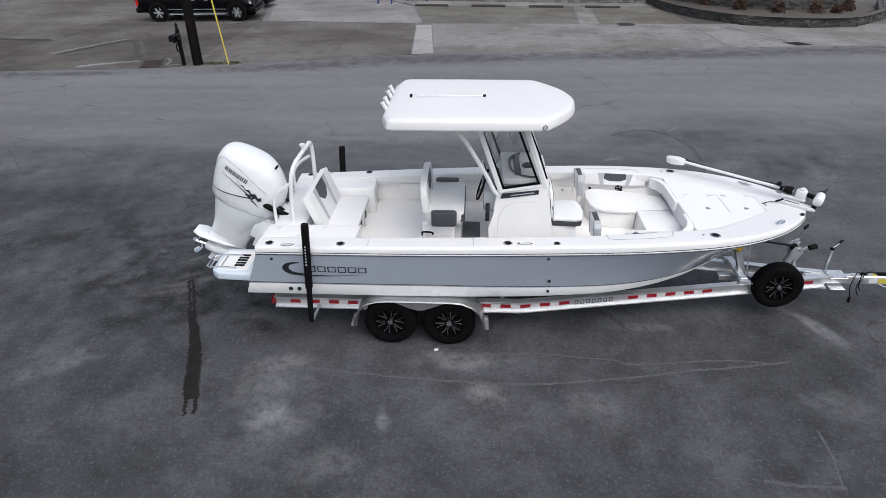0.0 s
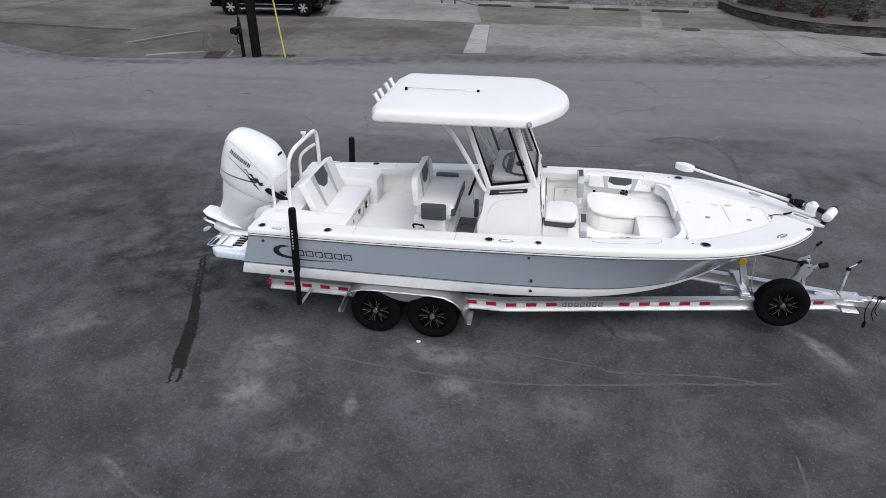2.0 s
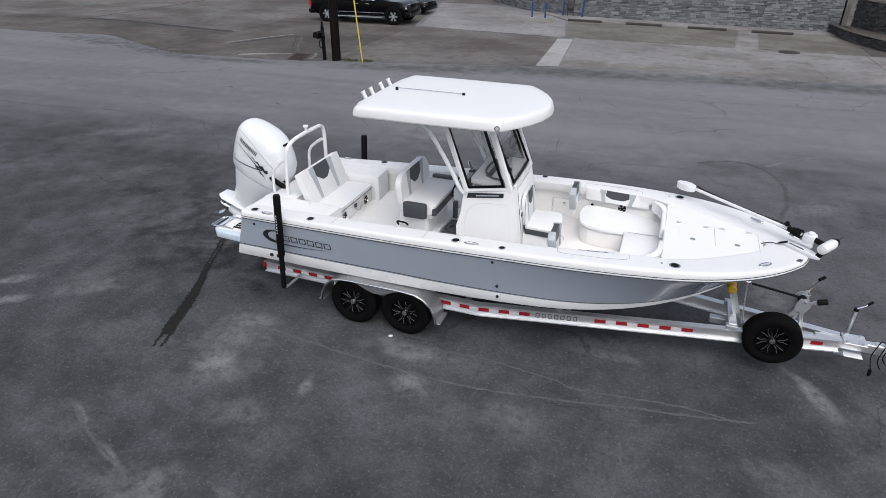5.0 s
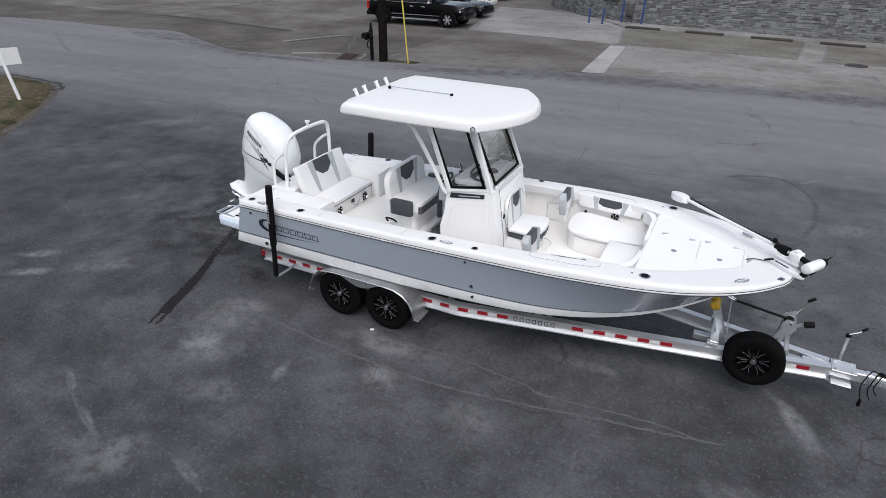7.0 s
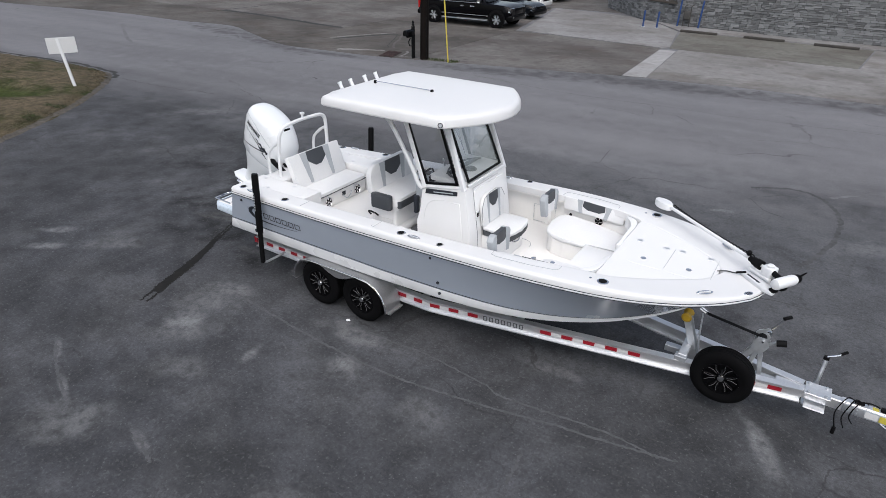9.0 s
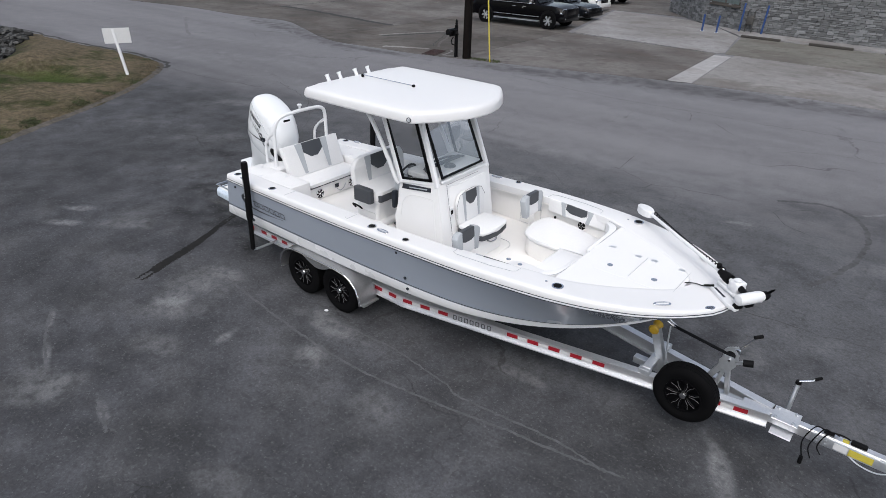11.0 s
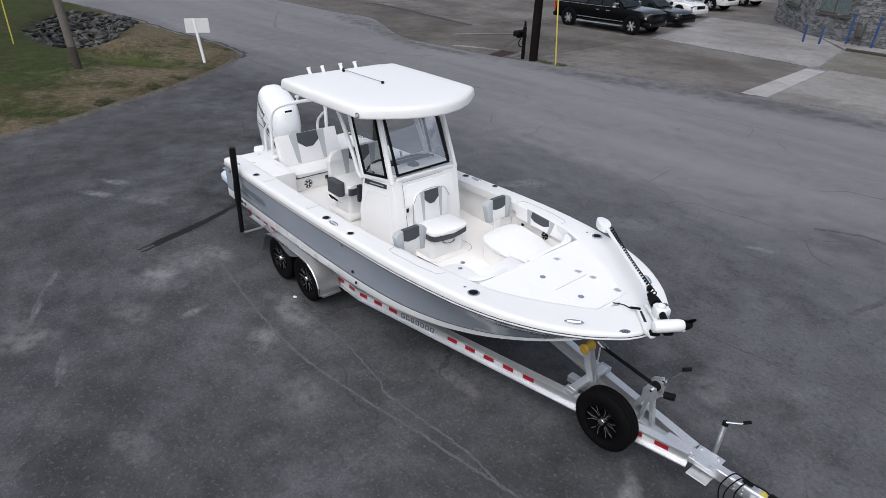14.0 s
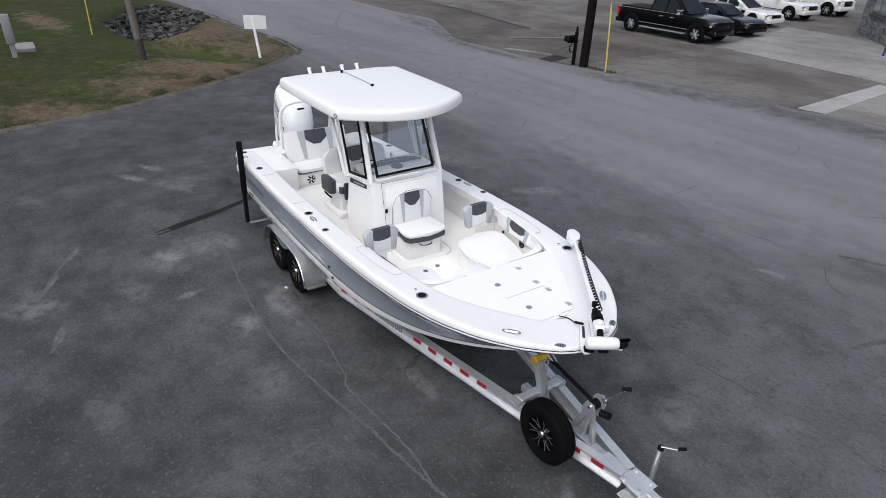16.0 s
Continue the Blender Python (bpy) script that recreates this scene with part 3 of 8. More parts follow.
def oval(a, b, n=24, power=2.0):
    out = []
    for k in range(n):
        q = math.tau * k / n
        c, s = math.cos(q), math.sin(q)
        out.append((a * math.copysign(abs(c) ** (2 / power), c), b * math.copysign(abs(s) ** (2 / power), s)))
    return out


def rounded(x0, x1, y0, y1, r, k=4):
    """The outline of a rectangle with round corners."""
    out = []
    for cx, cy, q in ((x1 - r, y1 - r, 0), (x0 + r, y1 - r, 90), (x0 + r, y0 + r, 180), (x1 - r, y0 + r, 270)):
        out += [(cx + r * math.cos(radians(q + 90 * i / k)), cy + r * math.sin(radians(q + 90 * i / k))) for i in range(k + 1)]
    return out


def line(xs, ys):
    """A smooth function through a table."""
    xs, ys = np.array(xs, float), np.array(ys, float)
    g = np.gradient(ys, xs)

    def at(x):
        i = int(np.clip(np.searchsorted(xs, x) - 1, 0, len(xs) - 2))
        h = xs[i + 1] - xs[i]
        t = min(max((x - xs[i]) / h, 0), 1)
        return float((2 * t ** 3 - 3 * t * t + 1) * ys[i] + (t ** 3 - 2 * t * t + t) * h * g[i] + (3 * t * t - 2 * t ** 3) * ys[i + 1] + (t ** 3 - t * t) * h * g[i + 1])
    return at


def facing(origin, right, up):
    """The pose whose x, y and z run along right, up and outwards from there."""
    r = Vector(right).normalized()
    o = r.cross(Vector(up)).normalized()
    u = o.cross(r)
    m = Matrix((r, u, o)).transposed().to_4x4()
    return Matrix.Translation(origin) @ m


# ---- the ground and the lot across the road ----
bm = B()
size = 200.0
DITCH = (-35.2, -21.2, -0.6, 5.6)
x_cuts, y_cuts = (-size, DITCH[0], DITCH[1], size), (-size, DITCH[2], DITCH[3], size)
rows = [[bm.verts.new((x, y, 0)) for x in x_cuts] for y in y_cuts]
for j in range(3):
    for i in range(3):
        if (i, j) != (1, 1):
            bm.faces.new((rows[j][i], rows[j][i + 1], rows[j + 1][i + 1], rows[j + 1][i]))
ground = new("ground", finish(bm, "asphalt", 0))
tagged(ground, "worn dark grey asphalt with pale dusty patches and cracks", "ground", kind="structure")
ORIGIN[ground.name] = Vector((0, 0, 0))

# the lot's near edge follows the road; slabs are cast side by side with open joints
lot_edge = line([-60, -46, -34, -28.3, -24.6, -22.2, -17.4, -14.9, -12.2, -10.1, -8.5, -5.8, -4.0, -1.7, 0, 3, 7.2, 11, 17, 30, 60], [14.5, 15.8, 17.5, 17.5, 17.9, 16.9, 15.1, 15.25, 15.45, 15.9, 16.05, 16.75, 17.5, 18.05, 18.25, 18.65, 18.7, 19.3, 19.75, 20.8, 23])
lot = thing("concrete_lot", "weathered stained concrete parking lot with open joints", "pavement", (0, 20, 0), kind="structure")
JOINT = 0.018
STRIP_W, STRIP_E = ((-1.72, 18.0), (-2.07, 25.42)), ((-0.78, 18.2), (-1.25, 25.42))


def cast(corners, mat, name="slab", h=0.012):
    """A slab with the corners (x, y), in turn; a corner with no y lies on the lot's near edge, which is followed between two such."""
    ring = []
    for k, (x, y) in enumerate(corners):
        nx, ny = corners[(k + 1) % len(corners)]
        ring.append((x, lot_edge(x) if y is None else y))
        if y is None and ny is None:
            n = max(2, int(abs(nx - x) / 0.6))
            for i in range(1, n):
                q = x + (nx - x) * i / n
                ring.append((q, lot_edge(q)))
    cx, cy = sum(x for x, _ in ring) / len(ring), sum(y for _, y in ring) / len(ring)
    ring = [(x - math.copysign(JOINT, x - cx), y - math.copysign(JOINT, y - cy) * 0.7) for x, y in ring]
    return part(name, slab(B(), ring, -0.05, h), mat, lot, smooth=0)


# the front row along the road, then the rows behind it
cast([(-60, None), (-30.8, None), (-30.8, 22.2), (-60, 23.6)], "stained_concrete")
cast([(-30.8, None), (-19.0, None), (-19.0, 21.0), (-24.4, 21.75), (-30.8, 22.2)], "stained_concrete")
cast([(-19.0, None), (-10.6, None), (-10.6, 25.6), (-19.0, 25.6), (-19.0, 21.0)], "stained_concrete")
cast([(-10.6, None), STRIP_W[0], STRIP_W[1], (-10.6, 26.3)], "concrete")
cast([STRIP_W[0], STRIP_E[0], (-1.25, 25.1), (-2.05, 25.0)], "strip_concrete", "pale_strip", 0.014)
cast([(-0.78, None), (12.0, None), (12.0, 25.3), (6.4, 25.42), (-1.25, 25.6), (-1.23, 25.1)], "grey_concrete")
cast([(12.0, None), (60, None), (60, 25.3), (12.0, 25.3)], "grey_concrete")
cast([(-60, 23.6), (-30.8, 22.2), (-30.4, 36.0), (-60, 36.0)], "concrete")
cast([(-30.8, 22.2), (-24.4, 21.75), (-19.0, 21.0), (-19.0, 36.0), (-30.4, 36.0)], "concrete")
cast([(-19.0, 25.6), (-10.6, 25.6), (-10.6, 26.4), (-13.2, 38.0), (-19.0, 38.0)], "concrete")
cast([(-10.3, 26.5), (-2.07, 25.5), (-1.8, 26.0), (-2.75, 31.7), (-6.0, 36.5), (-13.0, 38.0)], "new_concrete")
cast([(-1.75, 25.65), (6.4, 25.45), (7.0, 31.2), (-2.6, 31.7)], "lot_olive_concrete")
cast([(6.45, 25.45), (7.5, 25.4), (7.9, 31.1), (7.05, 31.2)], "grey_concrete")
cast([(7.55, 25.4), (12.2, 25.35), (12.2, 31.0), (7.95, 31.1)], "lot_olive_concrete")
cast([(12.2, 25.3), (60, 25.3), (60, 60), (12.2, 60)], "concrete")
cast([(-2.7, 31.75), (12.2, 31.05), (12.2, 34.5), (-5.2, 35.2)], "new_concrete", "walkway", 0.06)
cast([(-60, 36.1), (-19.1, 36.1), (-19.1, 60), (-60, 60)], "concrete")
cast([(-19.0, 38.1), (-6.0, 38.1), (-6.0, 60), (-19.0, 60)], "concrete")
cast([(-6.0, 36.6), (12.2, 34.6), (12.2, 60), (-6.0, 60)], "concrete")


def ribbon(pts, wide, name, mat, parent, z=0.004, rough=0.35, seed=1, k=5, smooth_line=True):
    """A thin uneven streak lying on the ground."""
    rnd = random.Random(seed)
    P = flow([(x, y, 0) for x, y in pts], k) if smooth_line else [Vector((x, y, 0)) for x, y in pts]
    b = B()
    left, right = [], []
    for i, p in enumerate(P):
        d = (P[min(i + 1, len(P) - 1)] - P[max(i - 1, 0)]).normalized()
        s = Vector((-d.y, d.x, 0))
        w = wide * (1 + rough * rnd.uniform(-1, 1)) / 2 * (0.3 if i in (0, len(P) - 1) else 1)
        j = s * wide * rough * rnd.uniform(-1, 1)
        left.append(b.verts.new(p + s * w + j + Vector((0, 0, z))))
        right.append(b.verts.new(p - s * w + j + Vector((0, 0, z))))
    for i in range(len(P) - 1):
        b.faces.new((left[i], right[i], right[i + 1], left[i + 1]))
    return part(name, b, mat, parent, smooth=0)


def crack(pts, wide=0.02, seed=1, mat="crack", parent=None, z=0.004):
    """A crack that wanders between its points."""
    rnd = random.Random(seed)
    out = []
    for (x0, y0), (x1, y1) in zip(pts, pts[1:]):
        n = max(3, int(math.hypot(x1 - x0, y1 - y0) / 0.18))
        for i in range(n):
            t = i / n
            out.append((x0 + (x1 - x0) * t + rnd.uniform(-1, 1) * 0.045, y0 + (y1 - y0) * t + rnd.uniform(-1, 1) * 0.045))
    out.append(pts[-1])
    return ribbon(out, wide, "crack", mat, parent or ground, z, 0.5, seed, smooth_line=False)


# wet oil streak behind the outboard: two drips that run together and end in two prongs
drip = [(-4.0, 0.35), (-3.74, -0.25), (-3.55, -0.71), (-3.34, -1.15), (-3.18, -1.53), (-3.05, -1.9), (-2.95, -2.23), (-2.84, -2.5), (-2.76, -2.78)]
body = B()
left, right = [], []
rnd = random.Random(2)
for k, q in enumerate(flow([(x, y, 0.0034) for x, y in drip[2:8]], 34)):
    u = k / (5 * 34)
    w = 0.098 * min(1, 0.35 + 1.4 * u) * min(1, 0.75 + 3 * (1 - u))
    left.append(body.verts.new(q + Vector((-w * rnd.uniform(0.62, 1.20), -w * 0.35, 0))))
    right.append(body.verts.new(q + Vector((w * rnd.uniform(0.62, 1.20), w * 0.35, 0))))
for k in range(len(left) - 1):
    body.faces.new((left[k], right[k], right[k + 1], left[k + 1]))
part("oil_streak", body, "oil", ground, "long dark oil streak soaked into the asphalt", 0)
for off, wide, seed in ((-0.058, 0.042, 5), (0.052, 0.05, 8)):
    ribbon([(x + off * min(1, 0.4 + 0.12 * k), y + off * 0.35) for k, (x, y) in enumerate(drip)], wide, "oil_drip", "oil", ground, 0.0038 + 0.0002 * seed / 10, 0.45, seed, 30)
for i, (pts, w) in enumerate([([(-1.7, -1.82), (-0.4, -1.98), (0.7, -2.07), (1.7, -2.08), (2.9, -1.92), (3.7, -1.77), (4.6, -1.64), (5.2, -1.52)], 0.035), ([(0.72, -1.48), (1.28, -1.48), (1.63, -1.45), (2.7, -1.56), (3.06, -1.65), (4.28, -1.53), (5.0, -1.59)], 0.028),
                              ([(3.65, -2.39), (3.68, -2.6), (3.70, -2.86)], 0.04), ([(4.94, -2.78), (4.92, -3.2), (4.82, -3.6)], 0.03), ([(3.99, -3.56), (4.4, -3.62), (4.86, -3.64)], 0.05), ([(3.69, -3.08), (3.53, -3.79)], 0.025), ([(-0.37, -4.56), (-0.07, -4.63), (0.25, -4.75)], 0.04),
                              ([(-2.94, -4.05), (-2.33, -4.38), (-1.91, -4.55), (-1.51, -4.70)], 0.035), ([(-0.16, -2.35), (0.1, -2.47)], 0.02), ([(-1.47, 7.12), (-0.7, 6.7), (-0.03, 6.15), (1.08, 5.03)], 0.035), ([(-5.2, 8.6), (-4.6, 7.9)], 0.03)]):
    ribbon(pts, w, "scuff_line", "chalk", ground, 0.0030 + 0.00025 * i, 0.3, i + 3, 18)
for i, (pts, w) in enumerate([([(3.9, 2.78), (4.67, 2.71), (5.12, 2.75), (5.72, 2.8), (6.42, 2.83), (6.8, 2.94), (7.4, 2.9), (8.5, 3.1)], 0.024), ([(-9.75, 6.75), (-7.9, 5.2), (-6.3, 3.4), (-5.0, 1.85)], 0.026), ([(-11.6, 6.8), (-10.3, 5.3), (-9.8, 4.1)], 0.025),
                              ([(0.93, 8.6), (1.12, 7.5), (0.86, 7.45)], 0.022), ([(1.53, 5.45), (1.74, 6.17), (2.1, 6.93), (2.67, 7.21), (3.4, 7.27), (3.95, 7.34)], 0.024), ([(1.19, 7.4), (2.1, 6.95)], 0.022), ([(4.66, 7.17), (4.96, 7.54), (5.37, 7.81)], 0.024), ([(4.66, 7.17), (5.05, 6.65), (5.48, 6.42)], 0.024),
                              ([(0.94, 12.9), (0.8, 13.6), (0.46, 14.17)], 0.025), ([(1.59, 13.25), (2.0, 12.8), (2.4, 12.37)], 0.024), ([(-6.7, 14.6), (-3.91, 14.11), (-2.01, 13.95), (-0.41, 14.04), (1.23, 14.15), (2.87, 14.08), (7.2, 14.6), (12, 15.0)], 0.024),
                              ([(-17.9, 6.25), (-14.9, 6.3), (-12.2, 6.75)], 0.05), ([(-12.6, 7.7), (-10.4, 7.0), (-8.2, 6.0)], 0.025), ([(8.3, 19.2), (8.06, 17.6), (7.62, 17.07), (8.16, 16.8)], 0.04), ([(-24.8, 11.7), (-24.0, 13.0)], 0.05),
                              ([(-8.87, 3.68), (-8.5, 3.62), (-8.18, 3.49)], 0.05), ([(-8.21, 10.65), (-7.79, 10.66)], 0.07), ([(-11.69, 10.59), (-11.25, 10.47)], 0.07), ([(-8.7, 9.3), (-8.35, 9.05)], 0.06), ([(9.0, 5.0), (9.8, 6.4), (11, 7.0)], 0.02)]):
    crack(pts, w * 0.7, i + 20, "hairline")
for i, (pts, w) in enumerate([([(4.6, 7.9), (5.4, 8.3), (6.0, 8.1), (6.42, 7.2), (6.42, 6.0), (6.15, 4.9), (5.9, 4.3)], 0.10), ([(-30.4, 14.7), (-24.8, 11.5), (-18.4, 9.2), (-14.0, 8.4), (-11.6, 7.4)], 0.16),
                              ([(-22.2, 16.2), (-20.5, 15.0), (-18.5, 14.3), (-15.0, 13.9)], 0.14), ([(6.2, 8.2), (7.2, 9.2), (8.1, 9.6), (9.6, 9.4)], 0.09)]):
    ribbon(pts, w, "tyre_mark", "road_rubber" if pts[0][1] > 9 or pts[0][0] > 6 else "rubber", ground, 0.0022 + 0.0002 * i, 0.22, i + 50, 24)
chip = lathe(B(), [(0.030, 0.0), (0.026, 0.012), (0.006, 0.016)], 7)
bmesh.ops.transform(chip, matrix=pose(0.28, -1.41, 0.0, 0, 0, 20) @ Matrix.Diagonal((1.2, 0.8, 1, 1)), verts=chip.verts)
solid("white_pebble", chip, "white_paint", "small white pebble on the asphalt beside the wheels", "pebble")
for i, (pts, w) in enumerate([([(-31.0, 22.3), (-27.6, 22.2), (-24.4, 21.75), (-19.1, 21.05)], 0.12), ([(-17.0, 17.9), (-15.65, 20.5), (-15.2, 21.1)], 0.12), ([(-15.2, 21.1), (-14.3, 19.6), (-13.7, 18.3), (-12.95, 17.3)], 0.05),
                              ([(-30.8, 22.3), (-30.4, 29.4), (-30.4, 35.6)], 0.15), ([(-17.6, 15.4), (-16.9, 16.1), (-16.2, 16.2)], 0.06), ([(-10.4, 26.45), (-6.0, 26.0), (-2.1, 25.5)], 0.05),
                              ([(8.3, 24.9), (8.0, 25.6), (7.7, 25.5)], 0.05), ([(9.2, 23.0), (9.3, 21.6), (9.5, 19.2)], 0.018), ([(-1.9, 17.95), (-1.3, 18.05), (-0.8, 18.15)], 0.07), ([(13.4, 24.6), (14.3, 22.4), (15.0, 20.6)], 0.05), ([(14.0, 23.6), (14.6, 23.0)], 0.03)]):
    crack(pts, w, i + 70, parent=lot, z=0.0165)
for i, (pts, w) in enumerate([([(-30.6, 22.85), (-27.6, 22.7), (-24.4, 22.25), (-19.0, 21.5)], 0.30), ([(-17.4, 18.1), (-16.05, 20.7), (-15.5, 21.4)], 0.20), ([(-15.0, 21.3), (-14.1, 19.8), (-13.5, 18.5), (-12.8, 17.5)], 0.12),
                              ([(-14.9, 15.75), (-13.9, 16.3), (-12.75, 16.75)], 0.30), ([(-11.35, 15.95), (-11.55, 16.9), (-11.9, 17.3)], 0.12), ([(-11.3, 15.95), (-10.8, 16.2)], 0.10), ([(-9.4, 17.5), (-7.0, 18.0), (-4.6, 18.9), (-2.4, 19.4)], 0.24)]):
    ribbon(pts, w, "worn_edge", "concrete" if i in (0, 2, 6) else "grey_concrete", lot, 0.0150 + 0.0001 * i, 0.16, i + 30, 8)

for i, (pts, w) in enumerate([([(-31.0, 22.3), (-27.6, 22.2), (-24.4, 21.75), (-19.1, 21.05)], 0.42), ([(-17.0, 17.9), (-15.65, 20.5), (-15.2, 21.1)], 0.26)]):
    ribbon(pts, w, "open_joint", "crack", lot, 0.0185, 0.14, i + 60, 9)

# drain grate, manhole, wheel stops, bollards
grate = thing("storm_grate", "rusty brown storm drain grate set in the gutter", "drain", (-12.05, 16.2, 0.012))
part("frame", slab(B(), [(-12.22, 15.52), (-11.48, 15.60), (-11.85, 16.95), (-12.60, 16.83)], 0.0, 0.02), "crack", grate, smooth=0)
for i in range(11):
    t = (i + 0.5) / 11
    a = Vector((-12.22 + 0.74 * t, 15.56 + 0.08 * t, 0.027))
    part("bar", beam(B(), a, a + Vector((-0.37, 1.27, 0)), 0.036, 0.02), "rust", grate, smooth=0)
cover = thing("manhole_cover", "dark iron manhole cover in the concrete", "manhole", (8.77, 25.1, 0.012))
part("ring", lathe(B(), [(0.46, 0.0), (0.46, 0.016), (0.40, 0.02), (0.38, 0.012)], 24, Matrix.Translation((8.77, 25.1, 0.012))), "rust", cover)
part("lid", lathe(B(), [(0.37, 0.0), (0.37, 0.014), (0.1, 0.018)], 24, Matrix.Translation((8.77, 25.1, 0.012))), "crack", cover)
grate2 = thing("curb_inlet", "small dark drain grate at the road edge", "drain", (15.2, 20.15, 0.012))
part("frame", slab(B(), [(14.98, 19.78), (15.72, 19.93), (15.40, 20.48), (14.64, 20.42)], 0.0, 0.02), "rust", grate2)
for i in range(8):
    t = (i + 0.5) / 8
    a = Vector((15.02 + 0.66 * t, 19.81 + 0.13 * t, 0.026))
    part("bar", beam(B(), a, a + Vector((-0.33, 0.57, 0)), 0.03, 0.016), "crack", grate2, smooth=0)
first = None
for x, y in ((-1.6, 31.62), (1.86, 31.35), (5.31, 30.98), (8.62, 30.72)):
    at = pose(x, y, 0.012, 0, 0, -4.5)
    if first is None:
        first = thing("wheel_stop", "stained dark concrete wheel stop in front of the stone wall", "wheel stop", turn=at, group="wheel stops")
        part("bar", slab(B(), [(-1.03, -0.08), (1.03, -0.08), (1.03, 0.08), (-1.03, 0.08)], 0, 0.13, 0.03, 2), "stop_concrete", first)
    else:
        copy_thing(first, at)
for x, y, h, lean in ((-5.02, 32.45, 0.95, 0.0), (-4.17, 32.36, 0.95, 0.02), (-3.28, 33.62, 1.6, 0.03), (-2.02, 33.42, 1.6, 0.05)):
    p = thing("blue_bollard", "blue painted steel post on the concrete", "bollard", (x, y, 0.012), group="blue posts")
    part("post", tube(B(), [(x, y, 0.0), (x + lean * h, y, h - 0.03), (x + lean * h, y, h)], [0.055, 0.055, 0.025], 12), "blue_paint", p)
    part("foot", lathe(B(), [(0.11, 0), (0.11, 0.015), (0.06, 0.02)], 12, Matrix.Translation((x, y, 0.012))), "galv", p)

# ---- stacked stone building wall and planter ----


block_bm = B()
box(block_bm, -0.5, 0.5, -0.5, 0.5, -0.5, 0.5, 0.06, 1)
BLOCK = finish(block_bm, 'stone', 30)
BLOCK.name = 'stone'


def course_wall(path, height, parent, name, seed, course=(0.07, 0.13), lengths=(0.16, 0.5), thick=0.35, single=(9, 9, 0), mat="stone"):
    """Flat stones in uneven courses along a path, each a block of its own depth, over a dark core."""
    rnd = random.Random(seed)
    verts, faces, singles = [], [], 0
    total = [0.0]
    for a, b in zip(path, path[1:]):
        total.append(total[-1] + math.hypot(b[0] - a[0], b[1] - a[1]))

    def along(s):
        for i in range(len(path) - 1):
            if s <= total[i + 1] or i == len(path) - 2:
                t = (s - total[i]) / (total[i + 1] - total[i])
                a, b = path[i], path[i + 1]
                d = Vector((b[0] - a[0], b[1] - a[1], 0)).normalized()
                return Vector((a[0] + (b[0] - a[0]) * t, a[1] + (b[1] - a[1]) * t, 0)), d
    z = 0.0
    while z < height:
        h = rnd.uniform(*course)
        s = -rnd.uniform(0, 0.3)
        while s < total[-1]:
            w = rnd.uniform(*lengths)
            hh = h if rnd.random() < 0.8 else h * rnd.uniform(1.4, 1.9)
            p, d = along(max(0.0, min(s, total[-1])))
            q, _ = along(max(0.0, min(s + w - 0.015, total[-1])))
            out = Vector((d.y, -d.x, 0)) * rnd.uniform(0.015, 0.075)
            back = Vector((-d.y, d.x, 0)) * 0.1
            if single[0] < s < single[1] and z < single[2] and singles < 300:
                singles += 1
                mid = (p + q) / 2 + (out + back) / 2 + Vector((0, 0, z + hh / 2))
                st = new('stone', BLOCK)
                st.parent = parent
                st.matrix_basis = Matrix.Translation(mid - ORIGIN[parent.name]) @ d.to_track_quat('X', 'Z').to_matrix().to_4x4() @ Matrix.Diagonal((max((q - p).length, 0.05), (out - back).length, hh - 0.012, 1))
                s += w
                continue
            n = len(verts)
            lo, hi = z + 0.006, min(z + hh - 0.008, height + 0.03)
            j = [rnd.uniform(-0.008, 0.008) for _ in range(4)]
            verts += [(*(p + out).xy, lo + j[0]), (*(q + out).xy, lo + j[1]), (*(q + out).xy, hi + j[2]), (*(p + out).xy, hi + j[3]),
                      (*(p + back).xy, lo), (*(q + back).xy, lo), (*(q + back).xy, hi), (*(p + back).xy, hi)]
            faces += [(n, n + 1, n + 2, n + 3), (n + 1, n + 5, n + 6, n + 2), (n + 4, n, n + 3, n + 7), (n + 3, n + 2, n + 6, n + 7), (n, n + 4, n + 5, n + 1)]
            s += w
        z += h
    me = bpy.data.meshes.new(name)
    me.from_pydata([(x - ORIGIN[parent.name].x, y - ORIGIN[parent.name].y, zz - ORIGIN[parent.name].z) for x, y, zz in verts], [], faces)
    me.materials.append(M[mat])
    ob = new(name, me)
    ob.parent = parent
    ORIGIN[ob.name] = ORIGIN[parent.name]
    tagged(ob, kind="stuff")
    core = B()
    for a, b in zip(path, path[1:]):
        d = Vector((b[0] - a[0], b[1] - a[1], 0)).normalized()
        o = Vector((-d.y, d.x, 0))
        a3, b3 = Vector((*a, 0)), Vector((*b, 0))
        slab(core, [(a3 + o * 0.01).xy[:], (b3 + o * 0.01).xy[:], (b3 + o * thick).xy[:], (a3 + o * thick).xy[:]], 0, height)
    part("core", core, "mortar", parent, smooth=0)
    return ob


house = thing("stone_building", "grey stacked stone building wall beside the parking lot", "building", (2, 34, 0))
course_wall([(-10.0, 40.7), (-6.2, 35.9), (-3.1, 34.0), (2.8, 33.1), (12.0, 32.3)], 4.6, house, "stonework", 4, single=(10.5, 15.5, 1.9))
shell = [(-9.9, 41.1), (-6.0, 36.3), (-3.0, 34.4), (2.8, 33.5), (12.3, 32.7), (13.8, 46.0), (-6.0, 48.5)]
part("roof", slab(B(), [(x, y + 0.05) for x, y in shell], 4.58, 4.75, 0.02, 1), "cap", house, "flat dark roof slab")
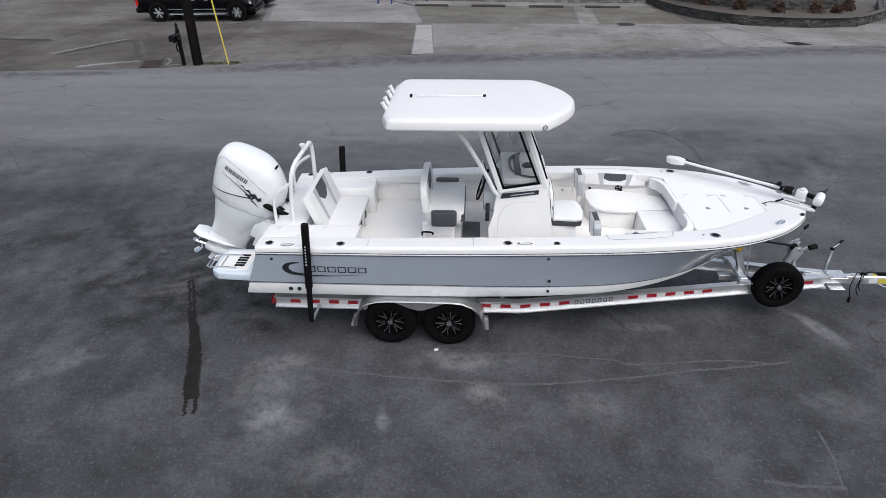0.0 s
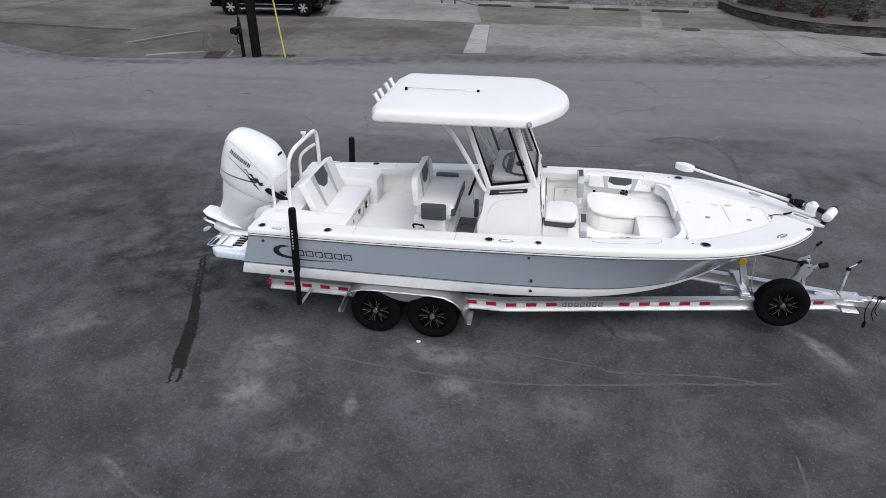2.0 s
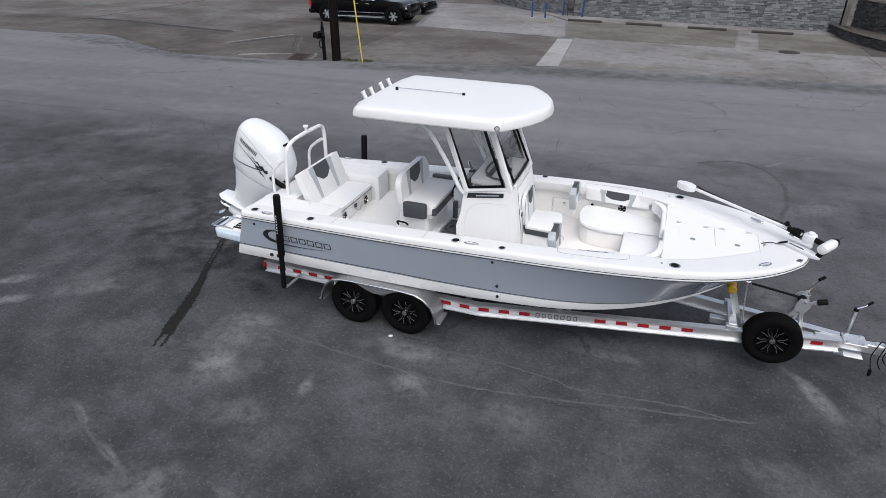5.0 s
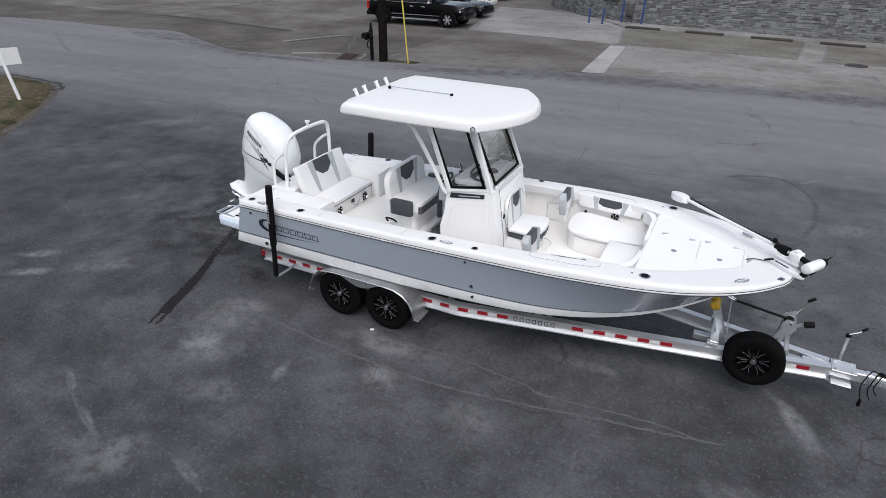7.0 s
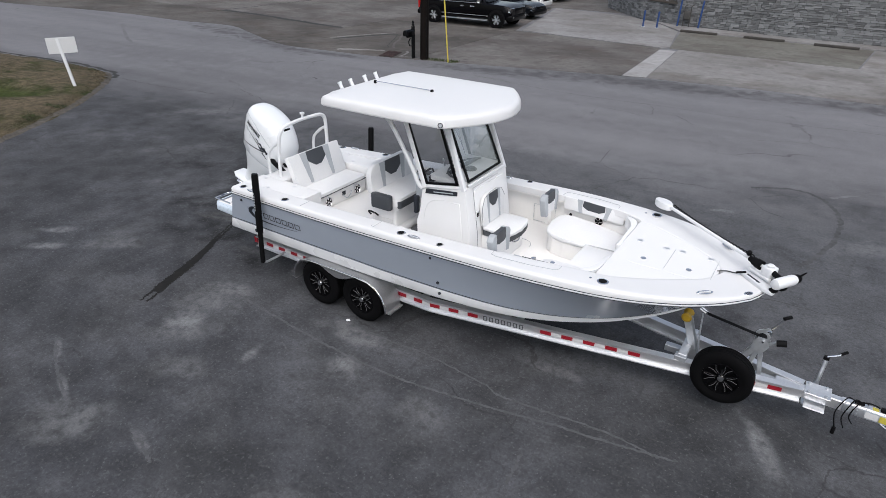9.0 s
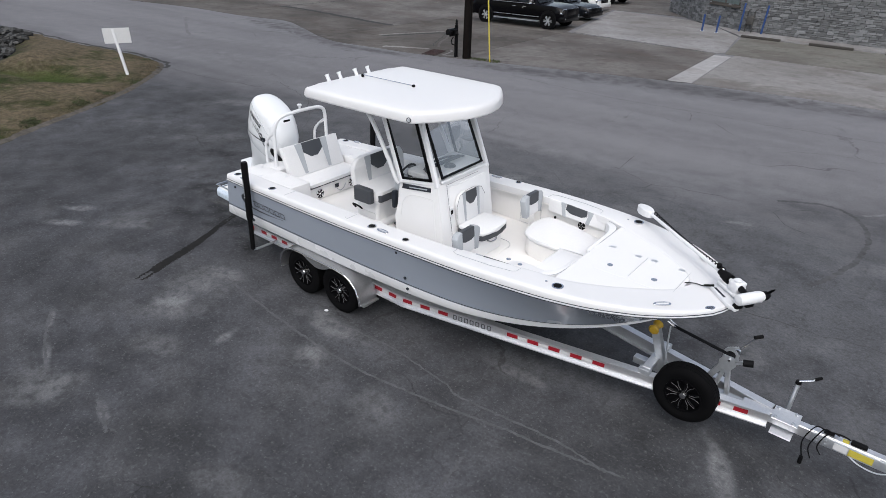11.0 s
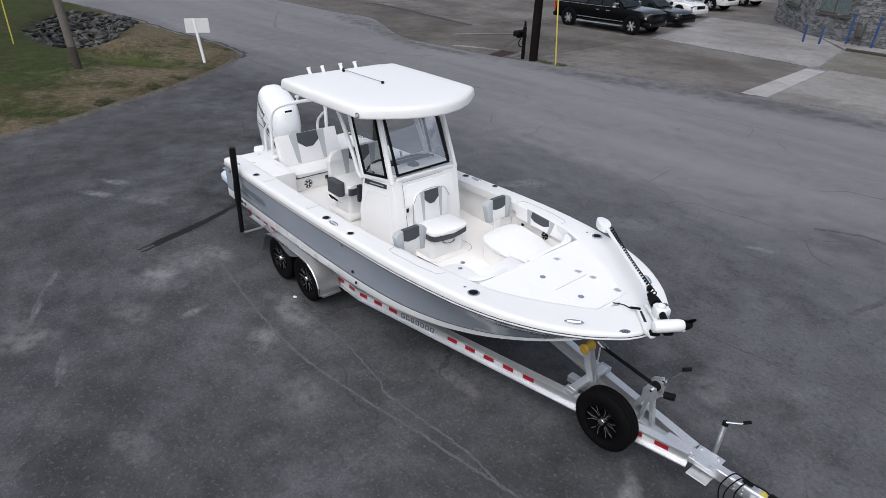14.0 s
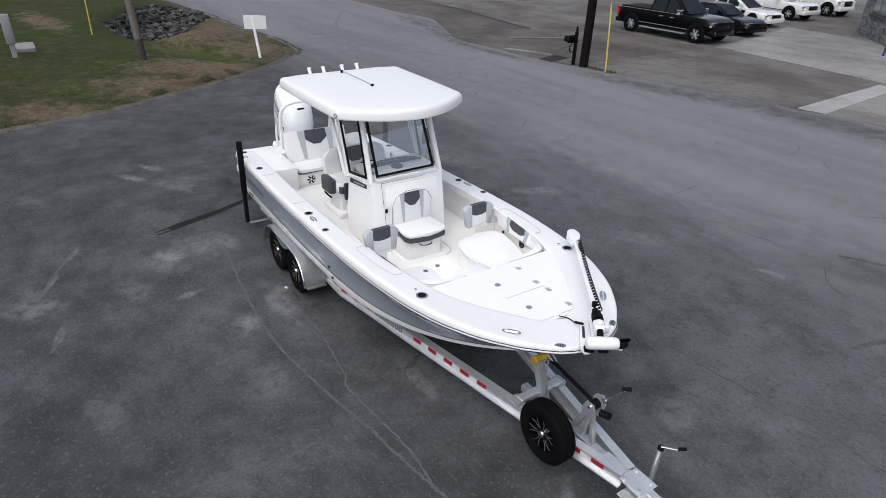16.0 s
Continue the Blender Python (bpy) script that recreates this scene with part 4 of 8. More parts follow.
for a, b in zip(shell[4:], shell[5:] + shell[:1]):
    part("rear_wall", beam(B(), (*a, 2.29), (*b, 2.29), 0.25, 4.56, 0), "grey_concrete", house, "", 0)
for cx, cy, wide in ((-8.1, 38.31, 2.4), (-4.65, 34.98, 2.3)):
    m = pose(cx, cy, 1.32, 0, 0, -51.6 if cx < -6 else -31.5)
    win = part("window", box(B(), -wide / 2, wide / 2, -0.09, 0.05, 0, 1.35, 0.01, 1, m), "cap", house)
    for k in (-1, 1):
        part("pane", box(B(), k * wide / 4 - wide / 4 + 0.08, k * wide / 4 + wide / 4 - 0.06, -0.10, 0.0, 0.09, 1.26, 0, 1, m), "curtain", win, "window pane with a pale curtain behind")
    part("sill", box(B(), -wide / 2 - 0.08, wide / 2 + 0.08, -0.18, 0.05, -0.1, 0.0, 0.01, 1, m), "cap", win)
gas = thing("gas_meter", "dark grey gas meter with pipes against the stone wall", "meter", (-2.75, 33.65, 0.012))
part("body", box(B(), -3.0, -2.6, 33.5, 33.72, 0.45, 0.95, 0.08, 3), "mortar", gas)
for x in (-2.98, -2.62):
    part("pipe", tube(B(), [(x, 33.6, 0.0), (x, 33.6, 1.2), (x + 0.1, 33.7, 1.3)], 0.03, 6), "mortar", gas)

planter = thing("stone_planter", "terraced grey stone planter with a dark cap and russet shrubs", "planter", (16, 28, 0))
course_wall([(11.6, 32.3), (12.0, 29.5), (13.0, 26.9), (14.6, 24.9), (17.4, 24.0), (20.0, 24.4), (22.6, 26.6), (25, 31)], 0.45, planter, "lower_stonework", 9, (0.05, 0.095), (0.15, 0.42), mat="planter_stone")
course_wall([(12.6, 32.3), (13.2, 30.3), (14.6, 28.3), (17.2, 26.9), (20.2, 27.4), (22.4, 29.6)], 1.75, planter, "upper_stonework", 11, (0.05, 0.095), (0.15, 0.42), mat="planter_stone")
lip = flow([(11.7, 32.3, 0.48), (12.1, 29.5, 0.48), (13.1, 27.0, 0.48), (14.7, 25.0, 0.48), (17.4, 24.1, 0.48), (20.0, 24.5, 0.48), (22.5, 26.7, 0.48)], 4)
part("cap", tube(B(), lip, 0.075, 4, flat=2.0), "cap", planter, "dark capping along the planter wall")
lip2 = flow([(12.7, 32.3, 1.8), (13.3, 30.3, 1.8), (14.7, 28.3, 1.8), (17.2, 27.0, 1.8), (20.2, 27.5, 1.8), (22.4, 29.7, 1.8)], 4)
part("upper_cap", tube(B(), lip2, 0.075, 4, flat=2.0), "cap", planter)
bed = [(12.2, 32.2), (12.4, 29.7), (13.3, 27.2), (14.9, 25.3), (17.4, 24.4), (19.9, 24.8), (22.2, 27), (22.2, 29.5), (20.2, 27.6), (17.2, 27.1), (14.7, 28.5), (13.3, 30.4), (12.7, 32.2)]
part("soil", slab(B(), bed, 0.0, 0.42), "cap", planter, smooth=0)
rnd = random.Random(5)
for x, y, r in ((15.2, 27.2, 0.42), (16.8, 26.2, 0.36), (18.7, 26.1, 0.42), (20.6, 26.7, 0.4), (14.0, 29.0, 0.3), (19.7, 26.0, 0.3)):
    b = thing("shrub", "small russet winter shrub in the planter bed", "shrub", (x, y, 0.42), group="planter shrubs")
    leaf = B()
    for _ in range(420):
        q, f = rnd.uniform(0, math.tau), rnd.uniform(0, 1)
        d = r * rnd.uniform(0.35, 1) * (1 - 0.35 * f)
        c = Vector((x + d * math.cos(q), y + d * math.sin(q), 0.44 + f * r * 1.5 * rnd.uniform(0.6, 1)))
        u = Vector((rnd.uniform(-1, 1), rnd.uniform(-1, 1), rnd.uniform(-1, 1))).normalized() * 0.06
        v = Vector((rnd.uniform(-1, 1), rnd.uniform(-1, 1), rnd.uniform(-1, 1))).normalized() * 0.045
        leaf.faces.new([leaf.verts.new(c + w) for w in (-u, v, u, -v)])
    part("foliage", leaf, "shrub", b, smooth=0)
    part("stem", rod(B(), (x, y, 0.40), (x, y, 0.65), 0.03), "cap", b)
fence = thing("terrace_railing", "blue grey metal balustrade on the upper stone terrace", "railing", (17, 27.5, 1.86))
path = flow([(14.7, 28.3, 0), (17.2, 27.0, 0), (20.2, 27.5, 0), (22.4, 29.7, 0)], 20)
for h in (1.95, 2.75):
    part("rail", tube(B(), [(p.x, p.y, h) for p in path], 0.025, 6), "galv", fence)
for p in path[::1]:
    part("baluster", rod(B(), (p.x, p.y, 1.84), (p.x, p.y, 2.75), 0.012, 5), "galv", fence)

# ---- poles, letter box and signs ----
pole = thing("utility_pole", "dark creosoted wooden utility pole at the road edge", "pole", (-10.1, 16.15, 0))
part("shaft", tube(B(), [(-10.1, 16.15, 0), (-10.07, 16.15, 3.0), (-10.01, 16.15, 9.0)], [0.19, 0.182, 0.16], 14), "wood", pole)
part("cable", tube(B(), [(-9.92, 16.05, 0), (-9.89, 16.05, 3.0), (-9.85, 16.06, 8.8)], 0.014, 5), "black", pole)
box_ = thing("letter_box", "black post-mounted letter box beside the pole", "letter box", (-10.62, 16.04, 0))
part("post", box(B(), -10.68, -10.56, 15.98, 16.10, 0, 1.38, 0.01, 1), "black", box_)
part("finial", lathe(B(), [(0.03, 0), (0.075, 0.05), (0.035, 0.11), (0.06, 0.16), (0.0, 0.26)], 10, Matrix.Translation((-10.62, 16.04, 1.38))), "black", box_)
part("arm", beam(B(), (-10.62, 16.16, 0.98), (-10.62, 15.58, 0.98), 0.08, 0.07), "black", box_)
half = [(0.12, 0.0), (0.12, 0.13)] + [(0.12 * math.cos(radians(a)), 0.13 + 0.12 * math.sin(radians(a))) for a in range(15, 180, 15)] + [(-0.12, 0.13), (-0.12, 0.0)]
drum = part("body", slab(B(), half, 0, 0.56, 0.006, 1, facing((-10.62, 16.00, 1.02), (1, 0, 0), (0, 0, 1))), "gloss_black", box_)
part("lid", slab(B(), [(x * 0.94, 0.01 + y * 0.94) for x, y in half], 0.556, 0.572, 0.003, 1, facing((-10.62, 16.00, 1.02), (1, 0, 0), (0, 0, 1))), "black", drum)
part("scroll", tube(B(), flow([(-10.62, 15.99, 0.55), (-10.62, 15.76, 0.60), (-10.62, 15.71, 0.78), (-10.62, 15.84, 0.90)], 5), 0.024, 6), "black", box_)
tuft = thing("roadside_weeds", "thin strip of weeds at the foot of the pole", "grass", (-9.7, 16.2, 0), kind="stuff")
wb = B()
rnd = random.Random(8)
for _ in range(420):
    x = rnd.uniform(-10.3, -8.5)
    y = 16.28 + 0.12 * (x + 9.7) + rnd.gauss(0, 0.1)
    a = rnd.uniform(0, math.tau)
    s = Vector((math.cos(a), math.sin(a), 0)) * 0.02
    tip = Vector((rnd.uniform(-0.05, 0.05), rnd.uniform(-0.05, 0.05), rnd.uniform(0.03, 0.10)))
    c = Vector((x, y, 0))
    wb.faces.new([wb.verts.new(c - s), wb.verts.new(c + s), wb.verts.new(c + tip)])
part("blades", wb, "blade", tuft, smooth=0)
guy = thing("yellow_guy_guard", "thin leaning yellow guy-wire guard at the road edge", "pole", (-8.88, 16.2, 0))
part("guard", tube(B(), [(-8.88, 16.2, 0), (-9.15, 16.26, 2.6)], 0.03, 8), "yellow_paint", guy)
part("wire", tube(B(), [(-9.15, 16.26, 2.6), (-9.74, 16.4, 8.6)], 0.008, 5), "galv", guy)

# ---- grass verge with a rock-lined ditch ----
edge_pts = [(-6, -14), (-8.8, -9.5), (-10.7, -5.5), (-11.25, -3.6), (-11.75, -2.1), (-12.85, -0.2), (-13.6, 1.15), (-14.9, 3.15), (-16.5, 5.0), (-17.75, 6.1), (-18.6, 6.55), (-20.4, 6.7), (-23.6, 6.5), (-26.5, 6.2), (-31.4, 6.0), (-38.7, 5.2), (-60, 1.5)]
edge_line = flow([(x, y, 0) for x, y in edge_pts], 8)
rim = [(p.x, p.y) for p in edge_line] + [(-110, -5), (-110, -80), (10, -80), (0, -30)]


def inside(x, y):
    hit = False
    for (x0, y0), (x1, y1) in zip(rim, rim[1:] + rim[:1]):
        if (y0 > y) != (y1 > y) and x < (x1 - x0) * (y - y0) / (y1 - y0) + x0:
            hit = not hit
    return hit


def edge_distance(x, y):
    return min(math.hypot(p.x - x, p.y - y) for p in edge_line)


def verge_height(x, y):
    """Low bank that rises from the road; a ditch runs through it behind a straw-coloured hump."""
    d = edge_distance(x, y)
    h = 0.05 + 0.20 * min(d / 3.2, 1) + 0.06 * noise.noise(Vector((x * 0.3, y * 0.3, 2)))
    ridge, across = (x + 21.4) * 0.77 - (y - 2.8) * 0.64, (x + 21.4) * 0.64 + (y - 2.8) * 0.77
    h += 0.38 * math.exp(-(ridge / 2.3) ** 2 - (across / 0.9) ** 2)
    for cx, cy, a, b, depth, q in ((-18.9, 2.2, 2.0, 0.75, 0.40, 25), (-28.8, 2.6, 5.2, 1.75, 1.0, -13)):
        dx, dy = x - cx, y - cy
        c, s = math.cos(radians(q)), math.sin(radians(q))
        u, v = (dx * c + dy * s) / a, (-dx * s + dy * c) / b
        h -= depth * math.exp(-(u * u + v * v) ** 2)
    if not (DITCH[0] + 0.7 < x < DITCH[1] - 0.7 and DITCH[2] + 0.7 < y < DITCH[3] - 0.7):
        h = max(h, 0.04)
    return h * min(1, 0.35 + d / 0.8) if h > 0 else h


bm = B()
grid = {}
spacing = 0.6
for ix in range(-99, 13):
    for iy in range(-60, 16):
        x, y = ix * spacing, iy * spacing
        if inside(x, y) and edge_distance(x, y) > 0.3:
            grid[ix, iy] = bm.verts.new((x, y, verge_height(x, y)))
for (ix, iy), v in list(grid.items()):
    q = [grid.get(k) for k in ((ix, iy), (ix + 1, iy), (ix + 1, iy + 1), (ix, iy + 1))]
    if all(q):
        bm.faces.new(q)
# skirt out to the asphalt edge
border = [e for e in bm.edges if len(e.link_faces) == 1]
made = bmesh.ops.extrude_edge_only(bm, edges=border)
for v in [g_ for g_ in made["geom"] if isinstance(g_, bmesh.types.BMVert)]:
    near = min(edge_line, key=lambda p: (p.x - v.co.x) ** 2 + (p.y - v.co.y) ** 2)
    if (near - Vector((v.co.x, v.co.y, 0))).length < 3:
        v.co.x, v.co.y = near.x + random.uniform(-0.09, 0.09), near.y + random.uniform(-0.09, 0.09)
    v.co.z = -0.004
verge = new("grass_verge", finish(bm, "grass", 80))
tagged(verge, "patchy green and straw-coloured grass bank beside the road", "grass", kind="structure")
ORIGIN[verge.name] = Vector((0, 0, 0))


ribbon([(-17.6, 6.1), (-18.5, 6.68), (-20.4, 6.84), (-23.6, 6.64), (-26.5, 6.34), (-31.4, 6.14), (-38.7, 5.34)], 0.16, "edge_crack", "crack", ground, 0.004, 0.5, 91, 8)
rim_bm = B()
a_row, b_row = [], []
fine_edge = flow([(x, y, 0) for x, y in edge_pts[:11]], 40)
for i, q in enumerate(fine_edge):
    e = (fine_edge[min(i + 1, len(fine_edge) - 1)] - fine_edge[max(i - 1, 0)]).normalized()
    side_ = Vector((e.y, -e.x, 0))
    a_row.append(rim_bm.verts.new(q + side_ * (0.05 * noise.noise(Vector((i * 0.13, 0, 0))) + random.uniform(-0.03, 0.03)) + Vector((0, 0, 0.003))))
    b_row.append(rim_bm.verts.new(q - side_ * (0.15 + 0.14 * noise.noise(Vector((i * 0.11, 5, 0))) + random.uniform(-0.03, 0.03)) + Vector((0, 0, 0.07))))
for i in range(len(a_row) - 1):
    rim_bm.faces.new((a_row[i], a_row[i + 1], b_row[i + 1], b_row[i]))
rim_ob = new("gravel_edge", finish(rim_bm, "dirt", 60))
tagged(rim_ob, "pale gravelly dirt along the grass edge", "dirt", kind="structure")


def blades(name, label, mat, n, seed, area, keep, tall):
    rnd = random.Random(seed)
    b = B()
    count = 0
    while count < n:
        x, y = rnd.uniform(area[0], area[1]), rnd.uniform(area[2], area[3])
        if not inside(x, y) or not keep(x, y, rnd):
            continue
        count += 1
        c = Vector((x, y, verge_height(x, y) - 0.01))
        for _ in range(3):
            a = rnd.uniform(0, math.tau)
            s = Vector((math.cos(a), math.sin(a), 0)) * 0.012
            o = Vector((rnd.uniform(-0.05, 0.05), rnd.uniform(-0.05, 0.05), 0))
            tip = o + Vector((rnd.uniform(-0.07, 0.07), rnd.uniform(-0.07, 0.07), rnd.uniform(0.4, 1) * tall))
            b.faces.new([b.verts.new(c + o - s), b.verts.new(c + o + s), b.verts.new(c + tip)])
    t = thing(name, label, "grass", (-18, 0, 0), kind="stuff")
    part("blades", b, mat, t, smooth=0)


def patchy(x, y):
    return noise.noise(Vector((x * 0.35, y * 0.35, 7)))


blades("edge_grass", "ragged straw and olive grass tufts along the road edge", "straw", 3600, 4, (-22, -9, -9, 7), lambda x, y, r: 0.15 < edge_distance(x, y) < 0.7 + r.gauss(0, 0.3), 0.035)
blades("edge_weeds", "dark olive weeds along the bank edge", "blade", 700, 6, (-22, -9, -9, 7), lambda x, y, r: 0.2 < edge_distance(x, y) < 0.8 and patchy(x * 3, y * 3) > 0.3, 0.05)

rocks = thing("riprap_rocks", "heap of broken grey rock lining the ditch", "rocks", (-30, 3, 0), kind="stuff")
ball = B()
bmesh.ops.create_icosphere(ball, subdivisions=1, radius=1.0)
ball.verts.index_update()
ball_verts, ball_faces = [v.co.copy() for v in ball.verts], [[v.index for v in f.verts] for f in ball.faces]
ball.free()
rnd = random.Random(12)
rock_verts, rock_faces, count = [], [], 0
while count < 2500:
    x, y = rnd.uniform(-36.5, -22.0), rnd.uniform(-0.8, 6.4)
    q = min(math.hypot((x + 29.2 - 0.24 * (y - 2.7)) / 6.7, (y - 2.7 + 0.24 * (x + 29.2)) / 2.0), math.hypot((x + 30.5) / 3.2, (y - 4.4) / 1.3), math.hypot((x + 27.0) / 2.4, (y - 0.9) / 0.9)) + rnd.uniform(0, 0.25)
    if q > 1 or not inside(x, y) or edge_distance(x, y) < 0.5:
        continue
    count += 1
    r = 0.07 + 0.27 * rnd.random() ** 2.2
    m = Matrix.Translation((x + 30, y - 3, verge_height(x, y) - 0.03 + r * 0.2)) @ Euler((rnd.gauss(0, 0.35), rnd.gauss(0, 0.35), rnd.uniform(0, 6))).to_matrix().to_4x4() @ Matrix.Diagonal((r, r * rnd.uniform(0.55, 1), r * rnd.uniform(0.22, 0.5), 1))
    base = len(rock_verts)
    rock_verts += [m @ (v * rnd.uniform(0.82, 1.12)) for v in ball_verts]
    rock_faces += [[base + i for i in f] for f in ball_faces]
rock_mesh = bpy.data.meshes.new("stones")
rock_mesh.from_pydata(rock_verts, [], rock_faces)
rock_mesh.materials.append(M["riprap"])
heap = new("stones", rock_mesh)
heap.parent = rocks
tagged(heap, kind="stuff")

wpole = thing("wooden_pole", "grey weathered wooden pole standing in the grass", "pole", (-17.92, 0.02, 0.05))
part("shaft", tube(B(), [(-17.92, 0.02, -0.1), (-18.12, -0.07, 2.4), (-18.62, -0.24, 8.0)], [0.145, 0.14, 0.12], 12), "pale_wood", wpole)
part("foot_band", tube(B(), [(-17.92, 0.02, 0.0), (-18.0, -0.02, 1.0)], [0.150, 0.146], 12), "dark_wood_foot", wpole, "dark weathered foot of the pole")
sign = thing("road_sign", "blank back of a white sign on a white wooden post", "sign", (-17.2, 4.4, 0.1))
part("post", beam(B(), (-17.2, 4.4, 0.0), (-17.31, 4.25, 1.72), 0.095, 0.095, 0.008), "white_paint", sign)
part("board", box(B(), -0.445, 0.445, -0.015, 0.015, 1.22, 1.75, 0.006, 1, pose(-17.24, 4.33, 0, 0, 0, 62)), "reflector", sign)
meter = thing("utility_pedestal", "grey utility pedestal with a pale concrete pad", "utility box", (-20.2, -4.07, 0.1))
part("post", box(B(), -20.31, -20.11, -4.16, -3.98, 0.0, 1.75, 0.02, 1), "utility", meter)
part("cabinet", box(B(), -20.35, -20.07, -4.22, -3.92, 0.75, 1.8, 0.03, 2), "utility", meter)
pad = solid("concrete_pad", slab(B(), rounded(-22.75, -21.25, -4.15, -3.3, 0.05), 0.05, 0.37, 0.02, 1), "new_concrete", "small pale concrete pad lying in the grass", "pad")
stake = thing("yellow_marker", "thin yellow marker stake in the grass", "stake", (-24.35, -0.9, 0))
part("stake", rod(B(), (-24.35, -0.9, -0.1), (-24.5, -0.85, 2.2), 0.024, 8), "yellow_paint", stake)


# ---- the boat: bow to +x, centre line at y = 0; it sits a touch askew on its trailer ----
SWING[0] = Matrix.Rotation(radians(-0.7), 4, "Z")
half_beam = line([-2.13, -1, 0, 1, 2, 3, 3.5, 4, 4.5, 5, 5.3, 5.48, 5.57], [1.29, 1.345, 1.38, 1.40, 1.40, 1.365, 1.315, 1.235, 1.085, 0.81, 0.535, 0.275, 0.0])
rail_z = line([-2.13, -1, 0.4, 1.8, 3, 4, 5, 5.57], [1.47, 1.505, 1.545, 1.59, 1.62, 1.64, 1.66, 1.66])
top_z = line([-2.13, -1, 0.4, 1.9, 3, 4, 5, 5.57], [1.575, 1.613, 1.665, 1.715, 1.745, 1.757, 1.745, 1.725])
inner_y = line([-2.13, -0.8, 0, 1, 2, 3, 3.8, 4.3, 4.7, 4.95, 5.05], [1.02, 1.07, 1.10, 1.12, 1.12, 1.05, 0.90, 0.68, 0.42, 0.2, 0.0])
chine_y = line([-2.38, -1, 1, 2, 2.5, 3, 3.5, 4, 4.4, 4.65, 4.78], [1.20, 1.21, 1.21, 1.19, 1.14, 1.03, 0.85, 0.60, 0.34, 0.14, 0.0])
chine_z = line([-2.38, 0, 1, 2, 3, 3.5, 4, 4.4, 4.78], [0.79, 0.80, 0.815, 0.85, 0.88, 0.91, 0.97, 1.05, 1.15])
keel_z = line([-2.38, 0, 2, 3, 3.6, 4.1, 4.5, 4.78], [0.50, 0.50, 0.53, 0.60, 0.68, 0.80, 0.96, 1.15])

boat = thing("center_console_boat", "white and grey-blue centre console fishing boat on a trailer", "boat", (1.5, 0, 0.5))
N = 56


def sheer(x0, x1, u):
    """Stations close up towards the bow."""
    return x0 + (x1 - x0) * (1 - (1 - u) ** 1.35)


def mirror_grid(bm, lines):
    """Both sides of a skin: lines of (x, y, z) that run aft to fore, each laid beside the next."""
    for s in (-1, 1):
        rows = [[bm.verts.new((x, s * y, z)) for x, y, z in ln] for ln in lines]
        for a, b in zip(rows, rows[1:]):
            for i in range(len(a) - 1):
                bm.faces.new((a[i], a[i + 1], b[i + 1], b[i]))
    bmesh.ops.remove_doubles(bm, verts=bm.verts, dist=1e-4)


us = [i / N for i in range(N + 1)]
L_rail = [(sheer(-2.13, 5.57, u), half_beam(sheer(-2.13, 5.57, u)), rail_z(sheer(-2.13, 5.57, u))) for u in us]
L_chine = [(sheer(-2.38, 4.78, u), chine_y(sheer(-2.38, 4.78, u)), chine_z(sheer(-2.38, 4.78, u))) for u in us]
L_keel = [(sheer(-2.38, 4.78, u), 0.0, keel_z(sheer(-2.38, 4.78, u))) for u in us]


def between(u, f, ease):
    """A point on the topsides: f from the chine up to the rail, hollowed towards the bow."""
    i = us.index(u)
    a, b = Vector(L_chine[i]), Vector(L_rail[i])
    p = a.lerp(b, f)
    hollow = ease * max(0, u - 0.35) * f * (1 - f)
    p.y = max(0, p.y - hollow * min(1, p.y * 4))
    return p


bands = []
for f in (0.0, 0.25, 0.28, 0.45, 0.62, 0.8, 1.0):
    row = []
    for u in us:
        narrow = 1 - 0.60 * min(1, max(0, (u - 0.28) / 0.5)) if f in (0.25, 0.28) else 1
        p = between(u, f * narrow, 0.75)
        row.append((p.x, p.y, p.z))
    bands.append(row)
hull_bm = B()
mirror_grid(hull_bm, [[(x, y * 0.985, z - 0.022) for x, y, z in L_chine], L_chine, bands[1]])
part("hull_bottom_band", hull_bm, "hull_white", boat, "white lower hull band above the chine", 60)
b = B()
mirror_grid(b, [L_keel, [(x, y * 0.5, (z + keel_z(x)) / 2 - 0.01) for x, y, z in L_chine], [(x, y * 0.985, z - 0.022) for x, y, z in L_chine]])
part("hull_bottom", b, "hull_white", boat, "white V-shaped hull bottom")
b = B()
mirror_grid(b, bands[1:])
part("hull_side", b, "blue", boat, "glossy grey-blue hull side", 60)
# transom
b = B()
end = [(-2.38, 0, 0.50), (-2.38, 1.16, 0.755), (-2.38, 1.20, 0.79), (-2.32, 1.22, 0.96), (-2.13, 1.29, 1.47)]
ring = [b.verts.new((x, -y, z)) for x, y, z in end] + [b.verts.new((x, y, z)) for x, y, z in end[::-1][:-1]]
b.faces.new(ring)
bmesh.ops.solidify(b, geom=b.faces[:], thickness=0.03)
part("transom", b, "blue", boat)
for s in (-1, 1):
    part("rub_rail", tube(B(), [(x, s * (y + 0.004), z + 0.016) for x, y, z in L_rail], 0.011, 8), "white_paint", boat, "narrow white rub rail")
    for dz in (-0.001, 0.032):
        part("rub_rail_line", tube(B(), [(x, s * (y + 0.010), z + dz) for x, y, z in L_rail], 0.0045, 6), "carbon", boat, "thin dark line along the rub rail")
    part("spray_line", tube(B(), [(x, s * (y + 0.004), z + 0.004) for x, y, z in bands[2]][:-6], 0.005, 5), "carbon", boat)

